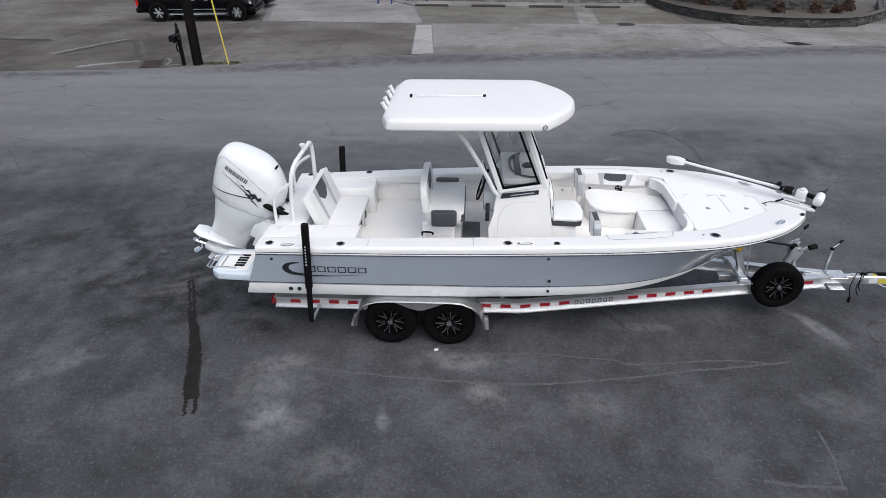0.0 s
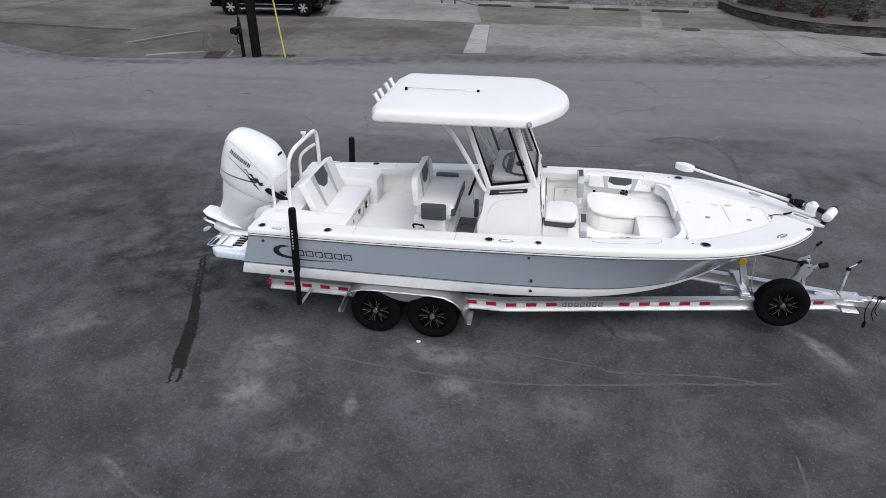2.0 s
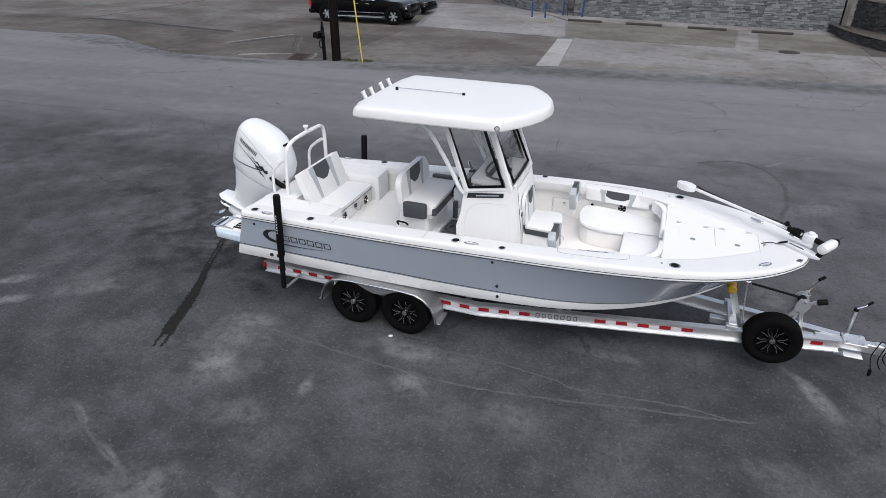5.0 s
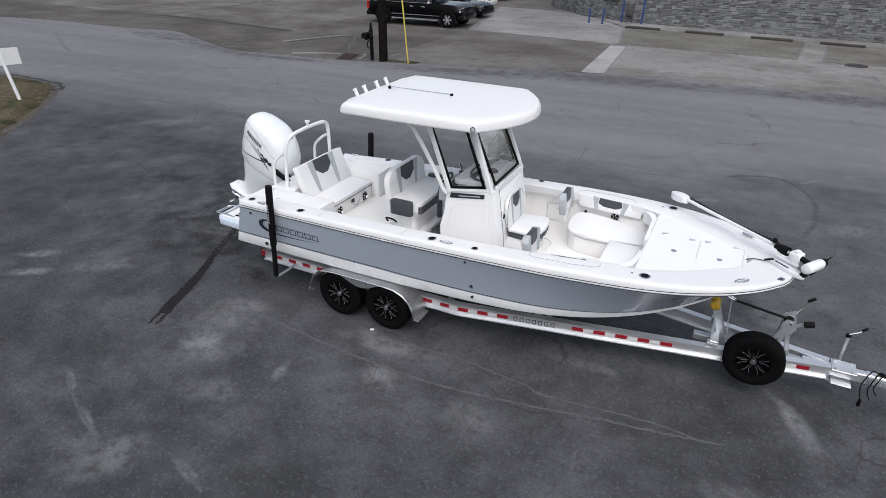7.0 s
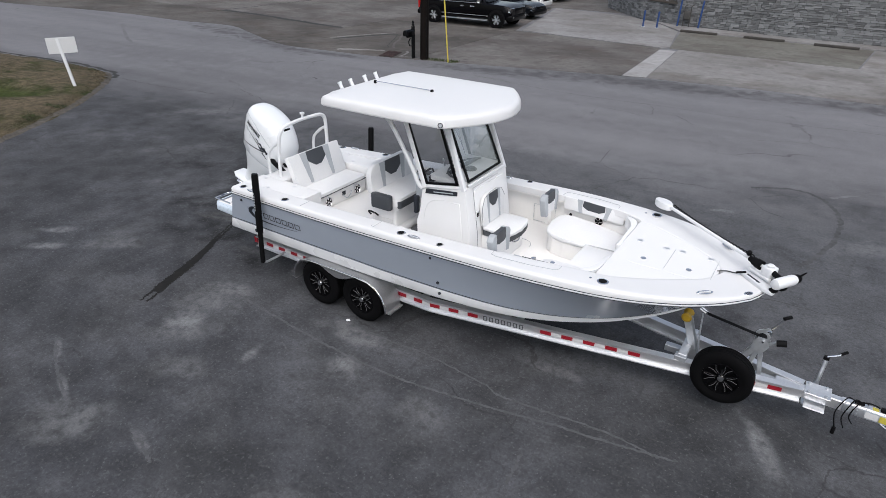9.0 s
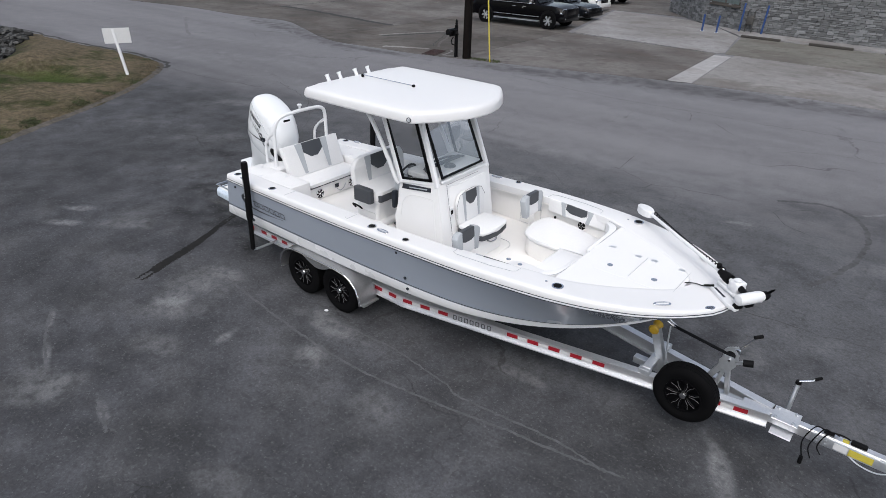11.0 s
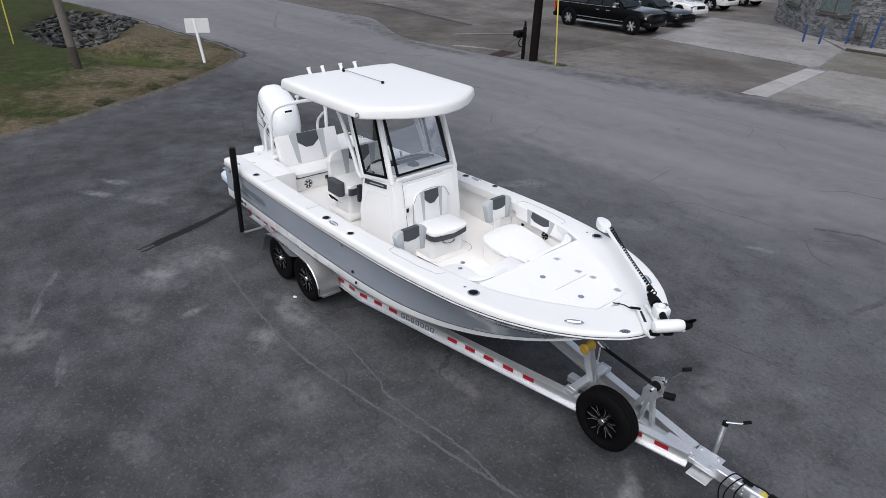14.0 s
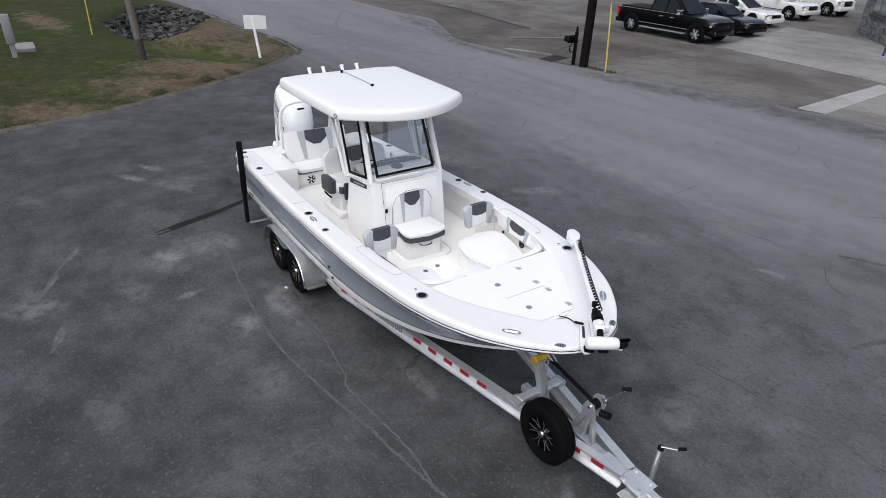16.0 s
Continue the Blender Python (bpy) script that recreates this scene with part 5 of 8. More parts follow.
# gunwale: rolls over from the rail and runs inwards
b = B()
cap_lines = []
for k, (dy, up) in enumerate(((0.0, 0.0), (0.004, 0.3), (-0.002, 0.7), (-0.012, 0.92), (-0.032, 1.0), (-0.05, 1.01), (-0.085, 1.012))):
    row = []
    for u in us:
        x = sheer(-2.13, 5.57, u)
        y = max(half_beam(x) + dy * min(1, half_beam(x) * 3), 0.0)
        if u == 1:
            x, y = 5.57 + dy, 0.0
        row.append((x, y, rail_z(x) + (top_z(x) - rail_z(x)) * up))
    cap_lines.append(row)
inner = []
for u in us:
    x = sheer(-2.13, 5.05, u)
    dip = max(0, min(1, (x - 3.55) / 0.4))
    inner.append((x, inner_y(x) if u < 1 else 0.0, (top_z(x) + 0.004) * (1 - dip) + 1.719 * dip))
cap_lines.append([(x, y + 0.03 * (u < 1), z) for (x, y, z), u in zip(inner, us)])
cap_lines.append(inner)
cap_lines.append([(x - 0.01 * (u == 1), max(0, y - 0.02), z - 0.012) for (x, y, z), u in zip(inner, us)])
cap_lines.append([(x - 0.02 * (u == 1), max(0, y - 0.025), z - 0.10) for (x, y, z), u in zip(inner, us)])
mirror_grid(b, cap_lines)
part("gunwale", b, "gelcoat", boat, "smooth white gunwale all round the deck", 50)
# stern end of the gunwale
for s in (-1, 1):
    part("stern_lip", box(B(), -2.14, -2.06, s * 0.62 if s > 0 else -1.27, 1.27 if s > 0 else -0.62, 1.44, 1.572, 0.03, 3), "gelcoat", boat)

# casting deck forward
fx = 3.80
ring = [(fx, inner_y(fx) - 0.0)]
x = fx
while x < 4.98:
    x += 0.08
    ring.append((min(x, 5.03), max(inner_y(min(x, 5.03)) - 0.005, 0.0)))
ring = [(x, y) for x, y in ring if y > 0.01]
outline = [(x, -y) for x, y in ring] + [(x, y) for x, y in ring[::-1]]
part("casting_deck", slab(B(), outline, 1.56, 1.716, 0.002, 1), "deck", boat, "white non-skid casting deck at the bow")


def seam(points, parent, wide=0.009, mat="vinyl_grey", name="hatch_seam"):
    return part(name, tube(B(), points, wide / 2, 4), mat, parent)


# hatches on the casting deck: thin raised lids
for x0, x1, y0, y1 in ((3.98, 4.42, -0.36, 0.20), (4.44, 4.94, -0.36, 0.20)):
    lid = part("deck_hatch", slab(B(), rounded(x0, x1, y0, y1, 0.06), 1.70, 1.7175, 0.001, 1), "deck", boat)
for x, y in ((3.97, 0.27), (4.32, 0.24), (4.515, 0.26), (4.855, 0.25)):
    part("hinge", box(B(), x - 0.035, x + 0.035, y - 0.03, y + 0.03, 1.716, 1.723, 0.003, 1), "alu", boat)
for x in (4.425, 4.955):
    seam([(x, -0.29, 1.718), (x, 0.27, 1.718)], boat, 0.006)
for x, y in ((4.15, -0.19), (4.69, -0.18)):
    part("latch", lathe(B(), [(0.035, 0), (0.035, 0.008), (0.012, 0.01)], 14, Matrix.Translation((x, y, 1.717))), "chrome", boat)

# cockpit sole and liner
floor_y = line([-1, 2, 2.5, 3, 3.4, 3.8], [1.15, 1.15, 1.10, 0.98, 0.84, 0.66])
sole = [(-0.98, -1.12)] + [(x, -floor_y(x)) for x in (0, 1, 2, 2.5, 3, 3.3)] + [(x, floor_y(x)) for x in (3.3, 3, 2.5, 2, 1, 0)] + [(-0.98, 1.12)]
part("cockpit_sole", slab(B(), sole, 1.08, 1.16), "liner", boat, "cream non-skid cockpit floor", 0)
b = B()
for s in (-1, 1):
    xs = [-0.95 + 4.75 * i / 40 for i in range(41)]
    top = [b.verts.new((x, s * (inner_y(x) - 0.012), top_z(x) - 0.03)) for x in xs]
    lip = [b.verts.new((x, s * (inner_y(x) - 0.012), top_z(x) - 0.13)) for x in xs]
    under = [b.verts.new((x, s * (inner_y(x) + 0.07), top_z(x) - 0.15)) for x in xs]
    low = [b.verts.new((x, s * min(inner_y(x) + 0.055, floor_y(x)), 1.15)) for x in xs]
    for a, c in ((top, lip), (lip, under), (under, low)):
        for i in range(len(xs) - 1):
            b.faces.new((a[i], a[i + 1], c[i + 1], c[i]))
part("cockpit_liner", b, "liner", boat, "cream inner hull liner", 40)
part("floor_drain", lathe(B(), [(0.035, 0), (0.035, 0.006), (0.012, 0.008)], 14, Matrix.Translation((2.62, 0.0, 1.16))), "chrome", boat)
# toe kick / storage recess in the liner near the stern
for s in (-1, 1):
    part("side_locker", box(B(), -0.45, 0.55, s * 1.135, s * 1.17, 1.18, 1.46, 0.02, 2), "liner", boat)

# aft quarter decks beside the bench, and the transom top
for s in (-1, 1):
    y0, y1 = (0.62, 1.07)
    ring = [(-2.11, s * y0), (-2.11, s * 1.02), (-0.82, s * 1.07), (-0.80, s * 0.64), (-0.86, s * y0)]
    part("aft_deck", slab(B(), ring, 1.0, 1.582, 0.012, 2), "deck", boat)
    for x, y in ((-1.95, 0.72), (-1.3, 0.72), (-1.62, 0.98)):
        part("deck_plate", box(B(), x - 0.025, x + 0.025, s * y - 0.02, s * y + 0.02, 1.58, 1.589, 0.003, 1), "alu", boat)
    part("inner_hatch", slab(B(), rounded(-1.55, -0.92, min(s * 0.68, s * 1.0), max(s * 0.68, s * 1.0), 0.05), 1.57, 1.5835, 0.001, 1), "deck", boat)
part("transom_top", slab(B(), rounded(-2.05, -1.60, -0.64, 0.64, 0.04), 0.98, 1.585, 0.03, 2), "gelcoat", boat)
part("motor_well", slab(B(), rounded(-2.36, -2.03, -0.42, 0.42, 0.06), 0.75, 1.30, 0.03, 2), "gelcoat", boat, "moulded white motor well")

# swim platforms either side of the outboard
for s in (-1, 1):
    ring = [(-2.30, s * 0.46), (-2.30, s * 1.17), (-2.80, s * 1.14), (-2.90, s * 1.05), (-2.92, s * 0.56), (-2.84, s * 0.46)]
    plat = part("swim_platform", slab(B(), ring, 0.94, 1.07, 0.03, 3), "pale_blue", boat, "ice-blue moulded swim platform")
    part("platform_pad", slab(B(), rounded(-2.84, -2.38, min(s * 0.55, s * 1.07), max(s * 0.55, s * 1.07), 0.05), 1.066, 1.078, 0.004, 1), "deck", plat)
    for k in range(5):
        part("tread", box(B(), -2.60, -2.46, s * (0.66 + 0.07 * k), s * (0.70 + 0.07 * k), 1.076, 1.086, 0.003, 1), "black", plat)
lad = part("boarding_ladder", tube(B(), flow([(-2.55, -1.04, 1.085), (-2.80, -1.04, 1.10), (-2.97, -1.02, 1.08), (-3.0, -0.86, 1.07), (-2.97, -0.72, 1.08), (-2.80, -0.70, 1.10), (-2.55, -0.70, 1.085)], 5), 0.014, 8), "chrome", boat, "folded stainless boarding ladder")
for x in (-2.93, -2.78):
    part("rung", rod(B(), (x, -1.03, 1.09), (x, -0.72, 1.09), 0.013, 8), "chrome", lad)


# fittings along the gunwale
def cup(x, y, r=0.045):
    z = top_z(x) + 0.004
    c = part("rod_holder", lathe(B(), [(r * 1.35, -0.01), (r * 1.35, 0.006), (r, 0.009), (r * 0.95, -0.004)], 18, Matrix.Translation((x, y, z))), "chrome", boat)
    part("socket", lathe(B(), [(r * 0.92, 0), (r * 0.92, 0.004), (0.01, 0.005)], 16, Matrix.Translation((x, y, z))), "black", c)


def cleat(x, y, turn):
    m = pose(x, y, top_z(x) + 0.004, 0, 0, turn)
    c = part("pop_up_cleat", slab(B(), oval(0.10, 0.038, 20), 0, 0.007, 0.002, 1, m), "chrome", boat)
    part("horn", box(B(), -0.07, 0.07, -0.008, 0.008, 0.006, 0.018, 0.004, 1, m), "alu", c)


for s in (-1, 1):
    for x, y in ((1.25, 1.285), (-0.97, 1.24), (-1.95, 1.19)):
        cup(x, s * y)
    cup(3.95, s * 1.09, 0.05)
    cup(1.88, s * 1.31, 0.035)
    part("button", lathe(B(), [(0.016, 0), (0.016, 0.008), (0.005, 0.01)], 10, Matrix.Translation((3.80, s * 1.08, top_z(3.8)))), "chrome", boat)
    cleat(1.47, s * 1.305, 0)
    cleat(-1.69, s * 1.25, 0)
    cleat(4.97, s * 0.66, -s * 42)
    nav = part("bow_light", slab(B(), oval(0.06, 0.035, 18), 0, 0.006, 0.002, 1, pose(5.38, s * 0.37, top_z(5.38) - 0.002, 0, 0, -s * 55)), "chrome", boat)
    for k in (-1, 0, 1):
        part("lens_bar", box(B(), -0.006, 0.006, -0.02, 0.02, 0.004, 0.009, 0.001, 1, pose(5.38, s * 0.37, top_z(5.38) - 0.002, 0, 0, -s * 55) @ Matrix.Translation((k * 0.025, 0, 0))), "carbon", nav)
    # gunwale storage lid
    pts = [(x, s * y, top_z(x) + 0.006) for x, y in ((2.55, 1.08), (2.56, 1.19), (2.64, 1.215), (3.1, 1.19), (3.38, 1.14), (3.42, 1.10), (3.42, 1.02))]
    seam(pts, boat, 0.008)
    seam([(x, s * (half_beam(x) - 0.10), top_z(x) + 0.004) for x in (0.75, 0.76)], boat, 0.01)
    seam([(0.80, s * (half_beam(0.8) - 0.06), top_z(0.8) + 0.004), (0.80, s * 1.13, top_z(0.8) + 0.005)], boat, 0.007)
    seam([(-0.60, s * (half_beam(-0.6) - 0.06), top_z(-0.6) + 0.004), (-0.60, s * 1.10, top_z(-0.6) + 0.005)], boat, 0.007)
    # screws and thru-hulls on the side
    for x, z in ((1.78, 1.53), (1.83, 1.12), (1.83, 0.93), (-1.92, 1.40)):
        i = min(range(len(us)), key=lambda k: abs(bands[3][k][0] - x))
        a, c = Vector(L_chine[i]), Vector(L_rail[i])
        f = (z - a.z) / (c.z - a.z)
        y = a.lerp(c, f).y
        part("through_hull", lathe(B(), [(0.02, -0.01), (0.02, 0.006), (0.008, 0.008)], 12, Matrix.Translation((x, s * (y + 0.002), z)) @ Euler((radians(-90 * s), 0, 0)).to_matrix().to_4x4()), "carbon", boat)
    for x in (-1.74, -1.62):
        part("bilge_outlet", lathe(B(), [(0.03, -0.01), (0.03, 0.008), (0.016, 0.009)], 14, Matrix.Translation((x, s * 1.225, 0.88)) @ Euler((radians(-90 * s), 0, 0)).to_matrix().to_4x4()), "carbon", boat)

# hull graphic: a crescent and a row of plain bars in place of the maker's name, laid on the side


def on_side(x, z, s, off=0.004):
    i = min(range(len(us) - 1), key=lambda k: abs(bands[3][k][0] - x))
    best = None
    for f in np.linspace(0.25, 1.0, 31):
        p, q = between(us[i], f, 0.75), between(us[i + 1], f, 0.75)
        t = (x - p.x) / (q.x - p.x)
        r = p.lerp(q, t)
        if best is None or abs(r.z - z) < abs(best.z - z):
            best = r
    return Vector((x, s * (best.y + off), z))


for s in (-1, 1):
    outer = [(-1.60 + 0.20 * math.cos(radians(a)), 1.245 + 0.115 * math.sin(radians(a))) for a in range(80, 291, 14)]
    innr = [(-1.54 + 0.17 * math.cos(radians(a)), 1.255 + 0.085 * math.sin(radians(a))) for a in range(285, 79, -14)]
    k = min(len(outer), len(innr))
    b = B()
    for i in range(k - 1):
        quad = [outer[i], outer[i + 1], innr[k - 2 - i], innr[k - 1 - i]]
        b.faces.new([b.verts.new(on_side(x, z, s)) for x, z in quad])
    part("crescent", b, "carbon", boat, "dark crescent graphic on the hull side", 0)
    b = B()
    tail = [(-1.58, 1.138), (-1.35, 1.13), (-1.1, 1.135), (-0.9, 1.148), (-0.72, 1.168)]
    for (x0, z0), (x1, z1) in zip(tail, tail[1:]):
        w0, w1 = 0.012 * (-0.72 - x0) / 0.9 + 0.002, 0.012 * (-0.72 - x1) / 0.9 + 0.002
        b.faces.new([b.verts.new(on_side(x, z, s)) for x, z in ((x0, z0 - w0), (x1, z1 - w1), (x1, z1 + w1), (x0, z0 + w0))])
    part("swoosh", b, "carbon", boat, smooth=0)
    for k in range(6):
        x = -1.45 + k * 0.140
        for dx0, dx1, z0, z1 in ((0, 0.115, 1.285, 1.30), (0, 0.115, 1.20, 1.215), (0.0, 0.016, 1.20, 1.30), (0.099, 0.115, 1.20, 1.30)):
            b = B()
            b.faces.new([b.verts.new(on_side(px_, z, s)) for px_, z in ((x + dx0, z0), (x + dx1, z0), (x + dx1, z1), (x + dx0, z1))])
            part("letter_bar", b, "carbon", boat, smooth=0)

# bow eye
part("bow_eye", tube(B(), flow([(4.90, -0.03, 1.17), (5.0, -0.02, 1.12), (5.0, 0.02, 1.12), (4.90, 0.03, 1.17)], 4), 0.012, 8), "chrome", boat)


# ---- upholstery ----
def cushion(name, parent, x0, x1, y0, y1, z0, z1, mat="vinyl", r=0.05, bev=0.03, label=""):
    return part(name, slab(B(), rounded(x0, x1, y0, y1, r, 5), z0, z1, bev, 3), mat, parent, label)


def backrest(parent, m, w, h, t, name="backrest", dark_top=0.0, round_top=0.06, pent=(0.42, 0.5)):
    """A padded back in its own plane (x across, y up): white, with two slanting grey stripes and a charcoal pentagon."""
    rt = round_top
    edge = [(-w / 2, 0.0), (w / 2, 0.0)] + [(w / 2 - rt + rt * math.cos(radians(a)), h - rt * 0.8 + rt * 0.8 * math.sin(radians(a))) for a in range(0, 91, 15)]
    edge += [(-x, y) for x, y in edge[:1:-1]]
    back = part(name, slab(B(), edge, -t, 0, min(0.025, t / 3), 3, m), "vinyl", parent)
    pw, ph = w * pent[0] / 2, h * pent[1]
    z0, z1 = -0.004, 0.004
    part("dark_panel", slab(B(), [(-pw, h - 0.004), (-pw * 1.04, h - ph * 0.62), (-pw * 0.35, h - ph), (pw * 0.35, h - ph), (pw * 1.04, h - ph * 0.62), (pw, h - 0.004)][::-1], z0, z1 + 0.002, 0, 1, m), "vinyl_dark", back, "charcoal vinyl panel")
    for s in (-1, 1):
        a, c = pw + 0.004, pw + w * 0.125
        q = [(s * a, h - 0.006), (s * c, h - 0.006), (s * (a + w * 0.075), 0.02), (s * (a + w * 0.02), 0.02)]
        part("grey_stripe", slab(B(), q if s < 0 else q[::-1], z0, z1, 0, 1, m), "vinyl_grey", back, "light grey vinyl stripe")
    return back


# stern bench
bench = thing("stern_bench", "white upholstered stern bench with grey panels", "bench seat", (-1.2, 0, 1.16))
part("base", box(B(), -1.60, -0.93, -0.60, 0.60, 1.16, 1.40, 0.015, 2), "liner", bench)
part("seat_lid", box(B(), -1.47, -0.89, -0.575, 0.575, 1.40, 1.425, 0.008, 1), "vinyl_dark", bench, "charcoal edge under the seat")
cushion("seat", bench, -1.47, -0.885, -0.57, 0.57, 1.425, 1.475)
backrest(bench, facing((-1.335, 0, 1.48), (0, 1, 0), (-0.375, 0, 1)), 1.16, 0.53, 0.10, round_top=0.02, pent=(0.34, 0.5))
for y in (-0.36, 0.36):
    m = facing((-0.926, y, 1.27), (0, 1, 0), (0, 0, 1))
    spk = part("speaker", lathe(B(), [(0.085, 0), (0.085, 0.01), (0.075, 0.014), (0.07, 0.004), (0.02, 0.006)], 20, m), "chrome", bench, "round chrome speaker")
    for k in range(6):
        q = m @ Matrix.Rotation(math.tau * k / 6, 4, "Z")
        part("grille", box(B(), 0.02, 0.07, -0.012, 0.012, 0.006, 0.012, 0.002, 1, q), "black", spk)
part("latch", box(B(), -0.93, -0.915, -0.02, 0.06, 1.27, 1.34, 0.004, 1), "carbon", bench)
part("hose", tube(B(), flow([(-0.91, -0.02, 1.29), (-0.88, 0.05, 1.22), (-0.9, 0.16, 1.25), (-0.91, 0.2, 1.3)], 5), 0.008, 6), "galv", bench)

# tow arch over the transom
arch = thing("tow_arch", "white tubular tow arch over the transom", "rail", (-1.75, 0, 1.58))
part("hoop", tube(B(), flow([(-1.80, -0.53, 1.57), (-1.78, -0.53, 1.95), (-1.75, -0.52, 2.25), (-1.71, -0.42, 2.41), (-1.68, -0.15, 2.46), (-1.68, 0.2, 2.46), (-1.70, 0.42, 2.43), (-1.70, 0.51, 2.33), (-1.70, 0.52, 2.0), (-1.72, 0.53, 1.57)], 6), 0.03, 10), "white_paint", arch)
for s in (-1, 1):
    part("stay", tube(B(), flow([(-1.75, s * 0.525, 2.18), (-1.90, s * 0.53, 2.08), (-2.03, s * 0.53, 1.92), (-2.05, s * 0.53, 1.57)], 6), 0.024, 8), "white_paint", arch)
part("tow_pin", lathe(B(), [(0.02, 0), (0.02, 0.07), (0.04, 0.075), (0.04, 0.1)], 10, Matrix.Translation((-1.68, -0.03, 2.47))), "white_paint", arch)

# helm seat
helm = thing("double_helm_chair", "white double helm seat with charcoal armrest bolsters", "helm seat", (0.3, 0, 1.16))
part("pedestal", box(B(), 0.05, 0.52, -0.45, 0.45, 1.16, 1.56, 0.05, 3), "console_white", helm)
part("moulded_step", box(B(), -0.02, 0.62, -0.52, 0.52, 1.16, 1.25, 0.03, 3), "console_white", helm)
part("grab_handle", tube(B(), flow([(0.06, -0.47, 1.36), (0.07, -0.53, 1.44), (0.2, -0.54, 1.44), (0.21, -0.48, 1.38)], 5), 0.014, 8), "black", helm)
part("drawer", box(B(), 0.12, 0.47, -0.462, -0.44, 1.22, 1.36, 0.012, 2), "gelcoat", helm)
cushion("seat", helm, 0.10, 0.66, -0.54, 0.54, 1.63, 1.768, r=0.08, bev=0.045)
part("seat_front", slab(B(), rounded(0.60, 0.675, -0.53, 0.53, 0.035), 1.615, 1.72, 0.025, 3), "vinyl_dark", helm, "charcoal seat front")
part("seat_pan", box(B(), 0.14, 0.62, -0.5, 0.5, 1.55, 1.64, 0.02, 2), "gelcoat", helm)
backrest(helm, facing((0.17, 0, 1.74), (0, 1, 0), (-0.09, 0, 1)), 1.08, 0.42, 0.095, round_top=0.2, pent=(0.34, 0.60))
for s in (-1, 1):
    part("arm_bolster", slab(B(), rounded(0.20, 0.56, s * 0.53 if s > 0 else -0.65, 0.65 if s > 0 else -0.53, 0.05, 4), 1.59, 1.80, 0.04, 3), "vinyl_dark", helm, "charcoal padded side bolster")
mat = thing("floor_mat", "dark grey foot mat with a pale crescent at the helm", "mat", (0.72, 0.04, 1.16))
part("mat", slab(B(), rounded(0.63, 0.90, -0.24, 0.34, 0.03), 1.16, 1.18, 0.008, 2), "mat_grey", mat)
part("crescent", tube(B(), [(0.76 + 0.09 * math.cos(radians(a)), 0.0 + 0.11 * math.sin(radians(a)), 1.182) for a in range(60, 300, 20)], 0.008, 5), "vinyl_dark", mat)

# ---- console ----
con = thing("helm_console", "white moulded helm console with raked windows", "console", (1.45, 0, 1.16))
side = [(1.02, 1.16), (1.00, 1.55), (1.06, 1.75), (1.10, 2.06), (1.20, 2.14), (1.66, 2.21), (1.80, 2.20), (1.90, 1.60), (1.93, 1.16)]
b = B()
rings = []
for y, k in ((-0.58, 1.0), (-0.55, 1.0), (0.55, 1.0), (0.58, 1.0)):
    inset = 0.02 if abs(y) > 0.56 else 0.0
    c = Vector((1.45, 0, 1.6))
    rings.append([(c.x + (x - c.x) * (1 - inset), y, c.z + (z - c.z) * (1 - inset)) for x, z in side])
loft(b, rings)
part("body", b, "console_white", con, "white moulded console body", 30)
part("front_door", slab(B(), rounded(-0.40, 0.46, 0.0, 0.93, 0.05), -0.01, 0.022, 0.008, 2, facing((1.912, 0.02, 1.20), (0, 1, 0), (-0.115, 0, 1))), "console_white", con, "white raised console door")
for s in (-1, 1):
    part("name_strip", slab(B(), [(1.16, 2.01), (1.68, 2.085), (1.68, 2.145), (1.18, 2.085)], -0.006, 0.006, 0, 1, facing((0, s * 0.584, 0), (1, 0, 0), (0, 0, 1))), "carbon", con, "dark graphic strip under the side window")
    part("name_bar", slab(B(), [(1.30, 2.055), (1.62, 2.10), (1.62, 2.115), (1.30, 2.07)], 0.004, 0.009, 0, 1, facing((0, s * 0.584, 0), (1, 0, 0), (0, 0, 1))), "vinyl_grey", con)
for s in (-1, 1):
    arc = [(1.13, 1.18), (1.80, 1.18), (1.72, 1.98), (1.45, 1.965), (1.30, 1.93), (1.22, 1.87), (1.17, 1.78), (1.14, 1.64)]
    part("side_panel", slab(B(), arc if s < 0 else arc[::-1], -0.004, 0.006, 0.003, 1, facing((0, s * 0.580, 0), (1, 0, 0), (0, 0, 1))), "console_white", con)
    rim_line = [(1.135, s * 0.587, 1.60), (1.165, s * 0.587, 1.78), (1.215, s * 0.587, 1.875), (1.30, s * 0.587, 1.935), (1.45, s * 0.587, 1.97), (1.70, s * 0.587, 1.985)]
    seam(flow(rim_line, 4), con, 0.005, "gelcoat", "panel_edge")
part("dash", box(B(), 0.93, 1.10, -0.50, 0.50, 1.78, 2.08, 0.03, 2), "vinyl_grey", con, "grey dash panel")
part("instrument_screen", box(B(), 1.10, 1.16, -0.42, 0.10, 2.02, 2.20, 0.02, 2, ), "gloss_black", con, "black instrument display")
part("instrument_hood", slab(B(), [(1.30, 2.20), (1.42, 2.20), (1.45, 2.315), (1.39, 2.32)], -0.40, 0.36, 0.02, 2, facing((0, -0.02, 0), (1, 0, 0), (0, 0, 1))), "carbon", con, "dark raked instrument hood")
whl = part("steering_wheel", tube(B(), [(0.90 + 0.06 * math.sin(a), -0.2 + 0.19 * math.cos(a), 2.02 + 0.18 * math.sin(a)) for a in (math.tau * k / 24 for k in range(24))], 0.015, 8, True), "black", con, "black-rimmed steering wheel")
